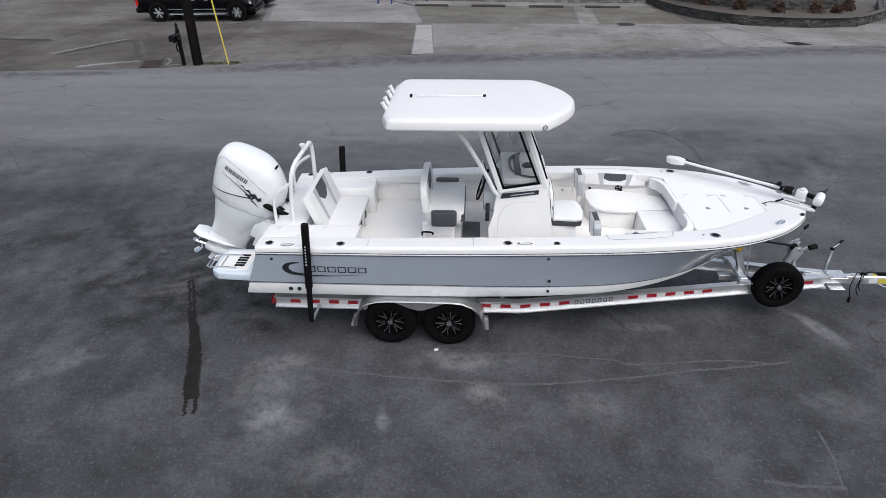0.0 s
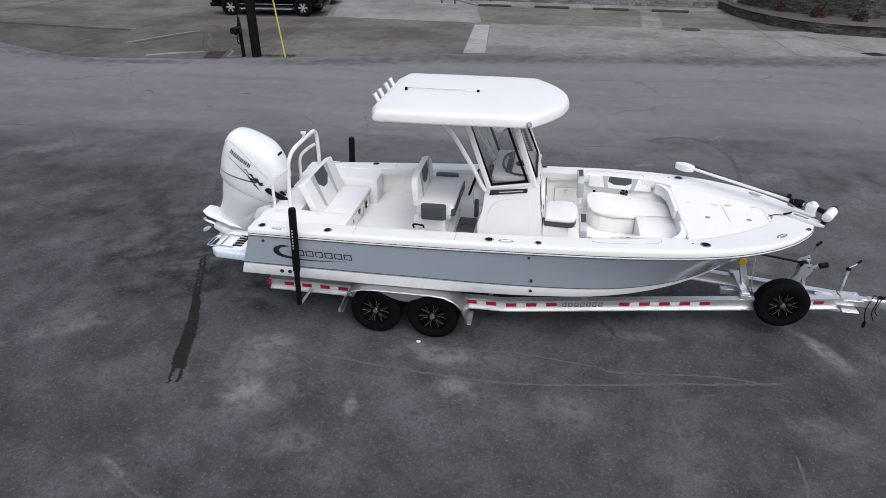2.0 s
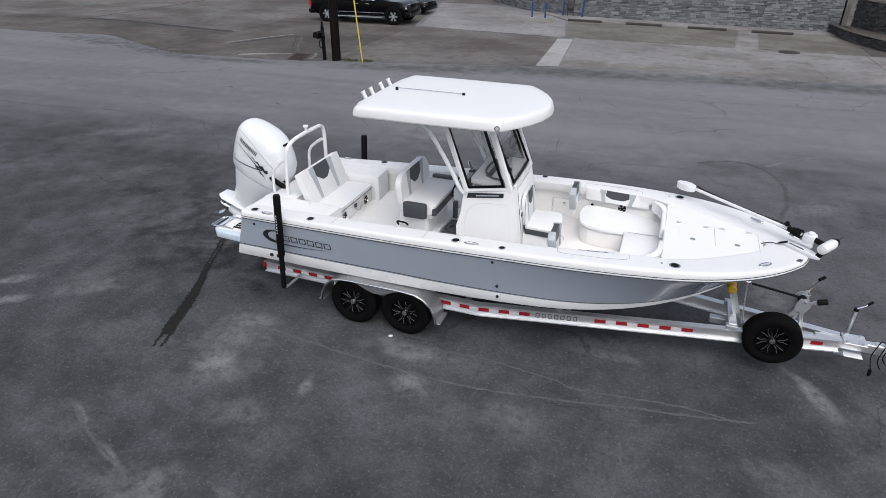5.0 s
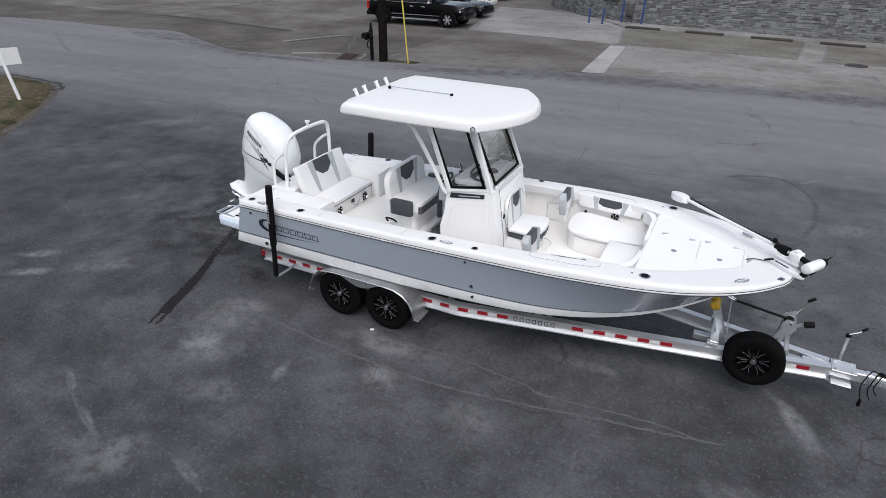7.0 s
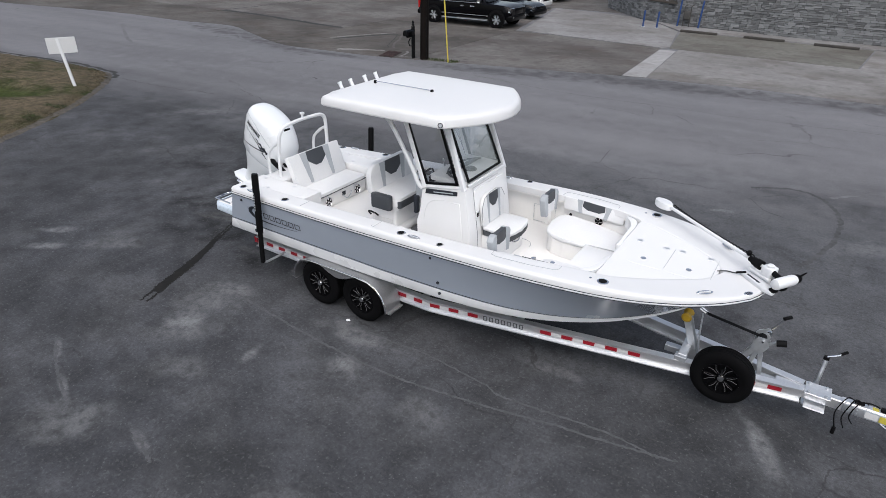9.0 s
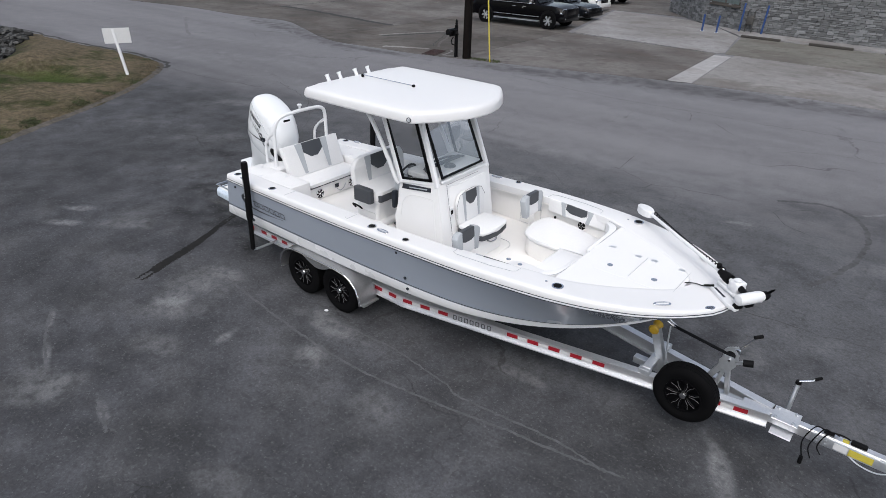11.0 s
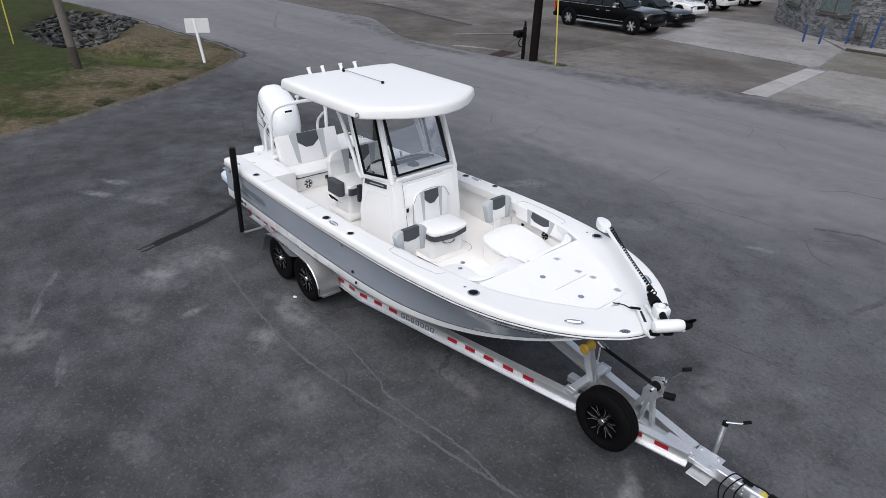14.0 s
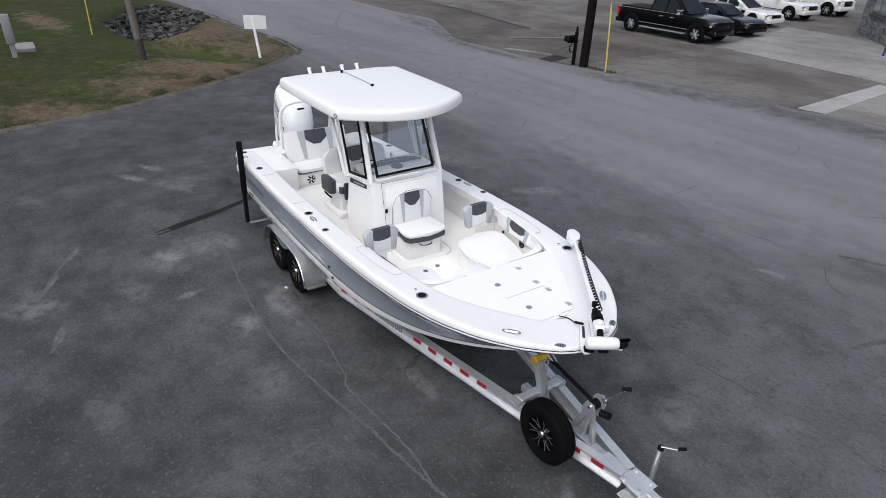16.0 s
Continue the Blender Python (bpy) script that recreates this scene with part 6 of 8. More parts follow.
for k in range(3):
    a = math.tau * k / 3 + 0.5
    part("wheel_spoke", rod(B(), (0.91, -0.2, 2.02), (0.90 + 0.06 * math.sin(a), -0.2 + 0.19 * math.cos(a), 2.02 + 0.18 * math.sin(a)), 0.012, 8), "chrome", whl)
part("wheel_hub", lathe(B(), [(0.04, 0), (0.04, 0.05), (0.02, 0.06)], 14, facing((0.95, -0.2, 2.0), (0, 1, 0), (0.3, 0, 1))), "chrome", whl)
thr = part("throttle", box(B(), 0.93, 1.02, 0.18, 0.28, 2.02, 2.10, 0.015, 2), "black", con)
part("throttle_lever", rod(B(), (0.97, 0.23, 2.08), (0.92, 0.23, 2.24), 0.018, 8), "chrome", thr)
part("switch_panel", box(B(), 0.96, 1.02, -0.60, -0.52, 1.66, 1.92, 0.015, 2), "carbon", con)
part("dash_top", slab(B(), rounded(1.18, 1.76, -0.52, 0.52, 0.05), 2.20, 2.275, 0.02, 2), "gelcoat", con)
part("dash_trim", tube(B(), flow([(1.66, -0.47, 2.285), (1.46, -0.43, 2.29), (1.33, -0.25, 2.295), (1.30, 0.0, 2.295), (1.33, 0.25, 2.295), (1.46, 0.43, 2.29)], 6), 0.016, 8), "vinyl_dark", con)
part("compass_dome", lathe(B(), [(0.085, 0), (0.085, 0.015), (0.06, 0.035), (0.02, 0.05)], 18, Matrix.Translation((1.557, -0.03, 2.275))), "carbon", con, "dark dome on the dash")
lat = part("side_latch", box(B(), 1.885, 1.905, -0.43, -0.36, 1.74, 1.86, 0.004, 1), "white_paint", con)
part("latch_button", box(B(), 1.90, 1.914, -0.42, -0.38, 1.77, 1.83, 0.004, 1), "black", lat)
seam([(1.836, -0.44, 2.19), (1.917, -0.40, 1.50), (1.945, -0.40, 1.06)], con, 0.006, "carbon", "door_seam")
seam([(1.836, -0.44, 2.19), (1.836, 0.26, 2.19)], con, 0.005, "vinyl_dark", "door_seam")

# windows: black frames round clear panes
def window(name, quad, parent, frame=0.045):
    """A four-cornered pane in a black frame; corners run round from the lower aft one."""
    P = [Vector(p) for p in quad]
    c = sum(P, Vector()) / 4
    b = B()
    n = (P[1] - P[0]).cross(P[3] - P[0]).normalized() * 0.012
    ins = []
    for i, p in enumerate(P):
        a, d = (P[(i + 1) % 4] - p).normalized(), (P[i - 1] - p).normalized()
        ins.append(p + (a + d) * frame)
    for i in range(4):
        j = (i + 1) % 4
        v = [b.verts.new(q) for q in (P[i] - n, P[j] - n, ins[j] - n, ins[i] - n, P[i] + n, P[j] + n, ins[j] + n, ins[i] + n)]
        for f in ((0, 1, 2, 3), (4, 7, 6, 5), (0, 4, 5, 1), (1, 5, 6, 2), (2, 6, 7, 3), (3, 7, 4, 0)):
            b.faces.new([v[k] for k in f])
    fr = part(name, b, "gloss_black", parent, "black window frame", 0)
    g_ = B()
    g_.faces.new([g_.verts.new(q) for q in ins])
    pane = part("pane", g_, "glass", fr, "clear window pane", 0)
    pane.visible_shadow = False
    return fr


for s in (-1, 1):
    window("side_window", [(1.185, s * 0.60, 2.16), (1.69, s * 0.575, 2.235), (1.35, s * 0.52, 3.06), (0.83, s * 0.60, 3.10)], con, 0.033)
window("windshield", [(1.79, -0.485, 2.27), (1.77, 0.455, 2.27), (1.45, 0.425, 3.02), (1.45, -0.465, 3.02)], con, 0.031)
part("wiper_motor", box(B(), 1.44, 1.49, -0.36, -0.30, 2.95, 2.99, 0.008, 1), "black", con)

# ---- hardtop on its frame ----
top = thing("hardtop", "white fibreglass hardtop on a white tubular frame", "hardtop", (0.95, 0, 2.0))
half_plan = [(2.14, 0.0), (2.125, 0.16), (2.075, 0.36), (1.985, 0.56), (1.86, 0.755), (1.745, 0.905), (1.695, 0.963), (1.63, 0.985), (1.2, 1.005), (0.5, 1.02), (-0.24, 1.015), (-0.31, 0.985), (-0.345, 0.92), (-0.37, 0.80), (-0.40, 0.72), (-0.40, 0.0)]
half_lid = [(2.09, 0.0), (2.075, 0.155), (2.025, 0.345), (1.938, 0.545), (1.815, 0.735), (1.705, 0.875), (1.665, 0.925), (1.61, 0.945), (1.2, 0.962), (0.5, 0.975), (-0.19, 0.972), (-0.245, 0.95), (-0.25, 0.88), (-0.27, 0.78), (-0.30, 0.70), (-0.30, 0.0)]
plan = [(x, -y) for x, y in half_plan] + half_plan[-2:0:-1]
lid = [(x, -y) for x, y in half_lid] + half_lid[-2:0:-1]
b = B()
rings = []
for f, z, k in ((0.90, 3.100, 0), (0.97, 3.102, 0), (0.993, 3.110, 0), (1.0, 3.126, 0), (1.0, 3.150, 0.03), (1.0, 3.200, 0.18), (1.0, 3.226, 0.42), (1.0, 3.241, 0.76), (0.998, 3.247, 1), (0.985, 3.252, 1), (0.90, 3.261, 1), (0.60, 3.276, 1), (0.3, 3.282, 1)):
    rings.append([(0.92 + (x + (u - x) * k - 0.92) * f, (y + (v - y) * k) * f, z) for (x, y), (u, v) in zip(plan, lid)])
loft(b, rings)
roof = part("roof", b, "gelcoat", top, "white moulded hardtop", 24)
for y in (-0.46, -0.23, 0.09, 0.35):
    part("rod_holder", lathe(B(), [(0.027, -0.14), (0.027, 0.13), (0.033, 0.135), (0.033, 0.155), (0.022, 0.155), (0.022, 0.05)], 14, pose(-0.35, y, 3.175, 0, -28, 0)), "white_paint", top, "white tubular rod holder")
ant = part("antenna", rod(B(), (-0.08, -0.07, 3.30), (0.915, -0.06, 3.295), 0.007, 8), "chrome", top, "thin antenna lying on the roof")
for x in (-0.08, 0.915):
    part("antenna_clip", box(B(), x - 0.018, x + 0.018, -0.085, -0.045, 3.268, 3.312, 0.008, 2), "black", ant)
for s in (-1, 1):
    if s < 0:
        lamp = part("spreader_light", rod(B(), (1.64, -0.93, 3.155), (1.655, -0.985, 3.155), 0.034, 16), "chrome", top, "small round chrome light")
        part("lens", rod(B(), (1.655, -0.985, 3.155), (1.657, -0.990, 3.155), 0.022, 14), "vinyl_grey", lamp)
    part("aft_leg", tube(B(), flow([(0.26, s * 0.62, 3.115), (0.42, s * 0.62, 3.085), (0.55, s * 0.62, 2.99), (0.70, s * 0.62, 2.80), (0.95, s * 0.62, 2.38), (1.06, s * 0.62, 2.16), (1.12, s * 0.60, 2.08)], 5), 0.03, 10), "white_paint", top)
    part("mid_leg", beam(B(), (0.80, s * 0.61, 3.15), (1.17, s * 0.605, 2.10), 0.04, 0.07, 0.012), "white_paint", top)
    part("front_leg", beam(B(), (1.40, s * 0.515, 3.15), (1.775, s * 0.56, 2.16), 0.06, 0.085, 0.015), "white_paint", top)
    part("sill", beam(B(), (1.14, s * 0.60, 2.125), (1.77, s * 0.565, 2.21), 0.035, 0.05, 0.012), "white_paint", top)
    part("head_rail", beam(B(), (0.55, s * 0.60, 3.13), (1.75, s * 0.50, 3.13), 0.05, 0.05, 0.012), "white_paint", top)
part("front_sill", beam(B(), (1.80, -0.50, 2.225), (1.80, 0.50, 2.225), 0.045, 0.05, 0.012), "white_paint", top)
part("front_head", beam(B(), (1.43, -0.5, 3.10), (1.43, 0.5, 3.10), 0.05, 0.06, 0.012), "white_paint", top)

# seat on the console front
fs = thing("console_seat", "white forward console seat with charcoal trim", "seat", (2.1, 0, 1.16))
foot = [(1.92, -0.29), (2.26, -0.29), (2.30, -0.24), (2.31, 0.24), (2.27, 0.29), (1.92, 0.29)]
part("locker", slab(B(), foot, 1.16, 1.47, 0.012, 2), "console_white", fs)
part("plinth", slab(B(), rounded(1.88, 2.41, -0.36, 0.44, 0.16, 6), 1.16, 1.168, 0.003, 1), "liner", fs)
seam([(x, y, 1.166) for x, y in rounded(1.86, 2.42, -0.37, 0.45, 0.17, 6)[:21]], fs, 0.008, "vinyl_grey", "plinth_seam")
seat_plan = [(1.94, -0.30), (2.28, -0.325), (2.36, -0.29), (2.395, -0.16), (2.405, 0.0), (2.395, 0.16), (2.36, 0.29), (2.28, 0.325), (1.94, 0.30)]
part("seat_band", slab(B(), seat_plan, 1.455, 1.53, 0.012, 2), "vinyl_dark", fs, "charcoal seat edge")
part("seat", slab(B(), [(x + 0.004 * (x > 2), y * 1.01) for x, y in seat_plan], 1.53, 1.588, 0.024, 3), "vinyl", fs)
backrest(fs, facing((1.968, 0.0, 1.585), (0, 1, 0), (-0.12, 0, 1)), 0.60, 0.44, 0.06, round_top=0.17, pent=(0.40, 0.46))
seam([(1.945, -0.325, 1.56), (1.935, -0.325, 1.86), (1.92, -0.25, 1.99), (1.915, -0.08, 2.04), (1.915, 0.08, 2.04), (1.92, 0.25, 1.99), (1.935, 0.325, 1.86)], fs, 0.006, "vinyl_dark", "backrest_piping")
part("pull_handle", tube(B(), flow([(2.30, -0.10, 1.385), (2.34, -0.075, 1.37), (2.35, 0.0, 1.36), (2.34, 0.075, 1.37), (2.30, 0.10, 1.385)], 4), 0.013, 8), "chrome", fs)

# U-shaped bow lounge
lounge = thing("bow_lounge", "white U-shaped bow lounge with grey backrests", "lounge", (3.1, 0, 1.16))
port_foot = [(2.595, 0.66), (2.61, 0.49), (2.66, 0.35), (2.76, 0.27), (2.93, 0.235), (3.26, 0.22), (3.28, 0.27), (3.78, 0.265), (3.78, 0.70), (3.5, 0.83), (3.1, 0.93), (2.8, 0.98), (2.66, 0.98), (2.605, 0.89)]
part("seat_box", slab(B(), port_foot, 1.16, 1.405, 0.012, 2), "liner", lounge)
# a grey strip stands in for the shadow line below the cushion
part("seat_edge", slab(B(), port_foot, 1.407, 1.415, 0, 1), "vinyl_grey", lounge, "thin grey strip drawn as the shadow line under the cushion")
pad_line = [(2.57, 0.66), (2.585, 0.48), (2.64, 0.33), (2.75, 0.245), (2.92, 0.21), (3.262, 0.195), (3.285, 0.25), (3.79, 0.245), (3.79, 0.72), (3.5, 0.85), (3.1, 0.95), (2.8, 1.0), (2.64, 1.0), (2.58, 0.9)]
part("cushion", slab(B(), pad_line, 1.415, 1.475, 0.025, 3), "vinyl", lounge, "white bow cushion with a rounded end")
star_foot = [(2.93, -0.99), (3.4, -0.88), (3.78, -0.74), (3.78, -0.38), (3.05, -0.40), (2.96, -0.46), (2.92, -0.56)]
part("hatch_box", slab(B(), star_foot, 1.16, 1.466, 0.015, 2), "console_white", lounge, "white moulded storage box with a flush lid")
part("lid_latch", lathe(B(), [(0.032, 0), (0.032, 0.006), (0.012, 0.008)], 14, Matrix.Translation((3.10, -0.50, 1.466))), "chrome", lounge)
part("front_step", box(B(), 3.27, 3.82, -0.42, 0.24, 1.16, 1.470, 0.012, 2), "console_white", lounge, "white moulded step up to the casting deck")
for s in (-1, 1):
    # long backrest hung under the coaming
    m = facing((3.07, s * (inner_y(3.1) - 0.025), 1.545), (1.0, -0.10, 0) if s > 0 else (-1.0, -0.10, 0), (0, s * 0.10, 1))
    bol = part("side_bolster", slab(B(), rounded(-0.48, 0.48, 0.0, 0.19, 0.025, 3), -0.05, 0.02, 0.015, 2, m), "vinyl", lounge)
    part("dark_panel", slab(B(), [(-0.17, 0.192), (-0.18, 0.11), (-0.09, 0.07), (0.09, 0.07), (0.18, 0.11), (0.17, 0.192)], -0.04, 0.026, 0, 1, m), "vinyl_dark", bol, "charcoal panel")
    for k in (-1, 1):
        q = [(k * 0.18, 0.192), (k * 0.275, 0.192), (k * 0.225, 0.0), (k * 0.165, 0.0), (k * 0.19, 0.11)]
        part("grey_stripe", slab(B(), q if k < 0 else q[::-1], -0.04, 0.024, 0, 1, m), "vinyl_grey", bol, "light grey stripe")
    wall_y = inner_y(3.1) + 0.03
    # the starboard panel is grey to paint the recess's shade; port keeps the liner cream
    part("recess_panel", slab(B(), [(-0.5, -0.06), (0.5, -0.06), (0.5, 0.07), (-0.5, 0.07)], -0.01, 0.0, 0, 1, facing((3.07, s * (wall_y - 0.012), 1.48), (1.0, -0.14, 0) if s > 0 else (-1.0, -0.14, 0), (0, 0, 1))), "vinyl_grey" if s < 0 else "liner", lounge)
    m = facing((3.16, s * (inner_y(3.16) + 0.008), 1.475), (1 if s > 0 else -1, -0.14, 0), (0, 0, 1))
    spk = part("speaker", lathe(B(), [(0.06, 0), (0.06, 0.014), (0.045, 0.018), (0.02, 0.008)], 18, m), "black", lounge)
    for k in range(5):
        part("grille", box(B(), 0.015, 0.06, -0.006, 0.006, 0.016, 0.02, 0, 1, m @ Matrix.Rotation(math.tau * k / 5, 4, "Z")), "chrome", spk)
    for x in (2.70,):
        part("cup_hole", lathe(B(), [(0.022, 0), (0.022, 0.01), (0.012, 0.012)], 14, facing((x, s * (inner_y(x) + 0.0), 1.45), (1 if s > 0 else -1, -0.05, 0), (0, 0, 1))), "black", lounge)
    # padded corner under the edge of the casting deck
    tail = 0.0 if s > 0 else 0.36
    outer = [(3.59, 0.932), (3.66, 0.915), (3.72, 0.88), (3.765, 0.82), (3.79, 0.74), (3.796, 0.62), (3.796, tail)]
    pad = outer + [(3.736, tail), (3.736, 0.62), (3.72, 0.72), (3.69, 0.79), (3.64, 0.84), (3.58, 0.868)]
    corner = part("corner_bolster", slab(B(), [(x, s * y) for x, y in (pad if s < 0 else pad[::-1])], 1.565, 1.722, 0.018, 3), "vinyl", lounge)
    part("piping", tube(B(), [(x, s * y, 1.720) for x, y in outer[:-1]] + [(3.796, s * (tail + 0.25), 1.720)], 0.003, 6), "vinyl_grey", corner, "grey seam behind the pad")
    # small forward-facing back at the aft end: charcoal over white between grey wings
    q = facing((2.50, s * 0.785, 1.50), (0, 1, 0), (-0.08, 0, 1))
    fb = part("aft_back", slab(B(), [(-0.19, 0.04), (0.19, 0.04), (0.235, 0.30), (0.20, 0.345), (0.10, 0.365), (-0.10, 0.365), (-0.20, 0.345), (-0.235, 0.30)], -0.075, 0.0, 0.02, 3, q), "vinyl", lounge)
    part("dark_panel", slab(B(), [(-0.125, 0.372), (-0.125, 0.23), (-0.06, 0.205), (0.06, 0.205), (0.125, 0.23), (0.125, 0.372)][::-1], -0.06, 0.008, 0.004, 1, q), "vinyl_dark", fb, "charcoal panel")
    for k in (-1, 1):
        wing = [(k * 0.125, 0.045), (k * 0.195, 0.035), (k * 0.245, 0.30), (k * 0.205, 0.352), (k * 0.13, 0.372)]
        part("grey_side", slab(B(), wing if k > 0 else wing[::-1], -0.08, 0.014, 0.008, 2, q), "vinyl_grey", fb, "light grey side panel")
    part("bracket", box(B(), 2.45, 2.485, s * 0.72, s * 0.84, 1.36, 1.58, 0.01, 1), "liner", lounge)
part("liner_door", box(B(), 2.08, 2.42, 1.132, 1.142, 1.19, 1.45, 0.004, 1), "liner", lounge)
for a, c in (((2.07, 1.18), (2.43, 1.18)), ((2.43, 1.18), (2.43, 1.46)), ((2.43, 1.46), (2.07, 1.46)), ((2.07, 1.46), (2.07, 1.18))):
    seam([(a[0], 1.133, a[1]), (c[0], 1.133, c[1])], boat, 0.005)
part("door_knob", lathe(B(), [(0.025, 0), (0.025, 0.01), (0.01, 0.014)], 12, facing((2.26, 1.13, 1.39), (1, 0, 0), (0, 0, 1))), "chrome", boat)
part("deck_face", box(B(), 3.785, 3.806, -0.84, 0.84, 1.44, 1.712, 0.012, 2), "gelcoat", lounge)


# ---- outboard motor, trimmed up; drawn upright in its own axes ----
TILT_UP = 25
motor = thing("outboard_motor", "large white outboard motor with dark graphics, tilted up", "outboard motor", turn=pose(-2.5, 0, 1.5, 0, TILT_UP, 0))


def pod(bm, layers, n=28, power=2.6):
    """A closed skin over ovals: height, centre forward, half length, half width."""
    rings = []
    for z, cx, a, w in layers:
        rings.append([(cx + px_, py_, z) for px_, py_ in oval(a, w, n, power)])
    loft(bm, rings)
    return bm


cowl_layers = [(0.02, -0.19, 0.47, 0.255), (0.10, -0.20, 0.525, 0.29), (0.30, -0.205, 0.545, 0.305), (0.50, -0.225, 0.54, 0.305), (0.635, -0.272, 0.50, 0.297),
               (0.745, -0.310, 0.435, 0.282), (0.81, -0.335, 0.375, 0.260), (0.85, -0.35, 0.315, 0.226), (0.874, -0.36, 0.22, 0.155), (0.882, -0.36, 0.10, 0.065)]
part("cowl", pod(B(), cowl_layers), "motor_white", motor, "white rounded engine cowl", 60)
part("lower_cowl", pod(B(), [(-0.62, -0.315, 0.265, 0.11), (-0.50, -0.30, 0.27, 0.13), (-0.36, -0.28, 0.30, 0.16), (-0.22, -0.255, 0.355, 0.20), (-0.09, -0.222, 0.415, 0.235), (0.025, -0.195, 0.462, 0.254)]), "motor_white", motor, "", 60)
part("cowl_seam", tube(B(), [(-0.195 + x, y, 0.03) for x, y in oval(0.482, 0.262, 40, 2.6)], 0.005, 6, True), "vinyl_grey", motor)
part("midsection", pod(B(), [(-0.76, -0.30, 0.32, 0.08), (-0.66, -0.28, 0.30, 0.10), (-0.5, -0.22, 0.28, 0.115), (-0.3, -0.17, 0.27, 0.13), (-0.16, -0.15, 0.34, 0.19)], 24, 2.4), "motor_white", motor, "", 60)
part("cavitation_plate", slab(B(), [(-0.80, -0.11), (-0.70, -0.17), (-0.3, -0.15), (0.02, -0.03), (0.02, 0.03), (-0.3, 0.15), (-0.70, 0.17), (-0.80, 0.11)], -0.76, -0.735, 0.008, 2), "motor_white", motor)
part("gear_leg", pod(B(), [(-0.95, -0.28, 0.16, 0.05), (-0.85, -0.26, 0.18, 0.05), (-0.7, -0.24, 0.22, 0.06), (-0.62, -0.23, 0.25, 0.07)], 20, 2.0), "motor_white", motor)
part("gear_case", lathe(B(), [(0.005, -0.36), (0.05, -0.30), (0.085, -0.15), (0.09, 0.1), (0.075, 0.22), (0.06, 0.26)], 20, Matrix.Translation((-0.33, 0, -0.96)) @ Euler((0, radians(-90), 0)).to_matrix().to_4x4()), "motor_white", motor)
part("skeg", slab(B(), [(-0.46, -1.02), (-0.50, -1.20), (-0.36, -1.20), (-0.18, -1.02)], -0.008, 0.008, 0.004, 1, facing((0, 0, 0), (1, 0, 0), (0, 0, 1))), "motor_white", motor)
hub = part("propeller", lathe(B(), [(0.065, 0), (0.065, 0.16), (0.04, 0.19), (0.015, 0.22)], 18, Matrix.Translation((-0.58, 0, -0.96)) @ Euler((0, radians(-90), 0)).to_matrix().to_4x4()), "chrome", motor, "polished steel propeller")
for k in range(3):
    blade = B()
    rings = []
    for i in range(7):
        r = 0.05 + 0.15 * i / 6
        w = 0.10 * math.sin(math.pi * (0.25 + 0.72 * i / 6)) + 0.01
        tw = radians(62 - 26 * i / 6)
        rings.append([(-0.66 + math.cos(tw) * w * c + 0.004 * d, math.sin(tw) * w * c, r) for c, d in ((-1, 0), (0, 1), (1, 0), (0, -1))])
    loft(blade, rings)
    bmesh.ops.transform(blade, matrix=Matrix.Translation((0, 0, -0.96)) @ Matrix.Rotation(math.tau * k / 3, 4, "X"), verts=blade.verts)
    part("blade", blade, "chrome", hub)
# steering bracket and hoses
part("swivel_bracket", box(B(), 0.02, 0.34, -0.16, 0.16, -0.42, 0.0, 0.04, 2), "motor_white", motor)
for s in (-1, 1):
    part("clamp_bracket", slab(B(), [(0.12, -0.50), (0.36, -0.52), (0.42, -0.1), (0.30, 0.0), (0.14, -0.05)], -0.02, 0.02, 0.008, 2, facing((0, s * 0.20, 0), (1, 0, 0), (0, 0, 1))), "motor_white", motor)
    part("pivot_cap", lathe(B(), [(0.055, 0), (0.055, 0.03), (0.03, 0.04)], 16, facing((0.31, s * 0.225, -0.06), (1 if s < 0 else -1, 0, 0), (0, 0, 1))), "alu", motor)
    part("trim_ram", rod(B(), (0.10, s * 0.11, -0.30), (0.36, s * 0.11, -0.46), 0.025, 10), "carbon", motor)
to_motor = pose(-2.5, 0, 1.5, 0, TILT_UP, 0).inverted()
hose = [to_motor @ Vector(q) for q in flow([(-2.32, -0.22, 1.70), (-2.20, -0.29, 1.67), (-2.05, -0.31, 1.61), (-1.92, -0.31, 1.53), (-1.86, -0.30, 1.42)], 6)]
part("rigging_hose", tube(B(), hose, 0.042, 12), "black", motor, "black ribbed rigging hose")
for y in (-0.12, 0.10):
    extra = [to_motor @ Vector(q) for q in flow([(-2.25, y, 1.62), (-2.1, y * 1.3, 1.62), (-1.98, y * 1.6, 1.52), (-1.92, y * 1.6, 1.40)], 6)]
    part("control_cable", tube(B(), extra, 0.02, 8), "black", motor)
part("air_slot", box(B(), -0.02, 0.012, -0.07, 0.07, -0.018, 0.018, 0.008, 2, pose(0.055, 0, 0.79, 0, -46, 0)), "black", motor)
for z in (0.24, 0.34):
    part("cowl_latch", lathe(B(), [(0.02, 0), (0.02, 0.02), (0.008, 0.024)], 10, facing((0.365, 0.08, z), (0, 1, 0), (0, 0, 1))), "carbon", motor)


def cowl_at(x, z, s, off=0.006):
    """A place on the cowl's side."""
    for a, b in zip(cowl_layers, cowl_layers[1:]):
        if a[0] <= z <= b[0]:
            t = (z - a[0]) / (b[0] - a[0])
            cx, l, w = (a[i] + (b[i] - a[i]) * t for i in (1, 2, 3))
            u = min(1, abs(x - cx) / l)
            return Vector((x, s * (w * (1 - u ** 2.6) ** (1 / 2.6) + off), z))
    return Vector((x, s * 0.3, z))


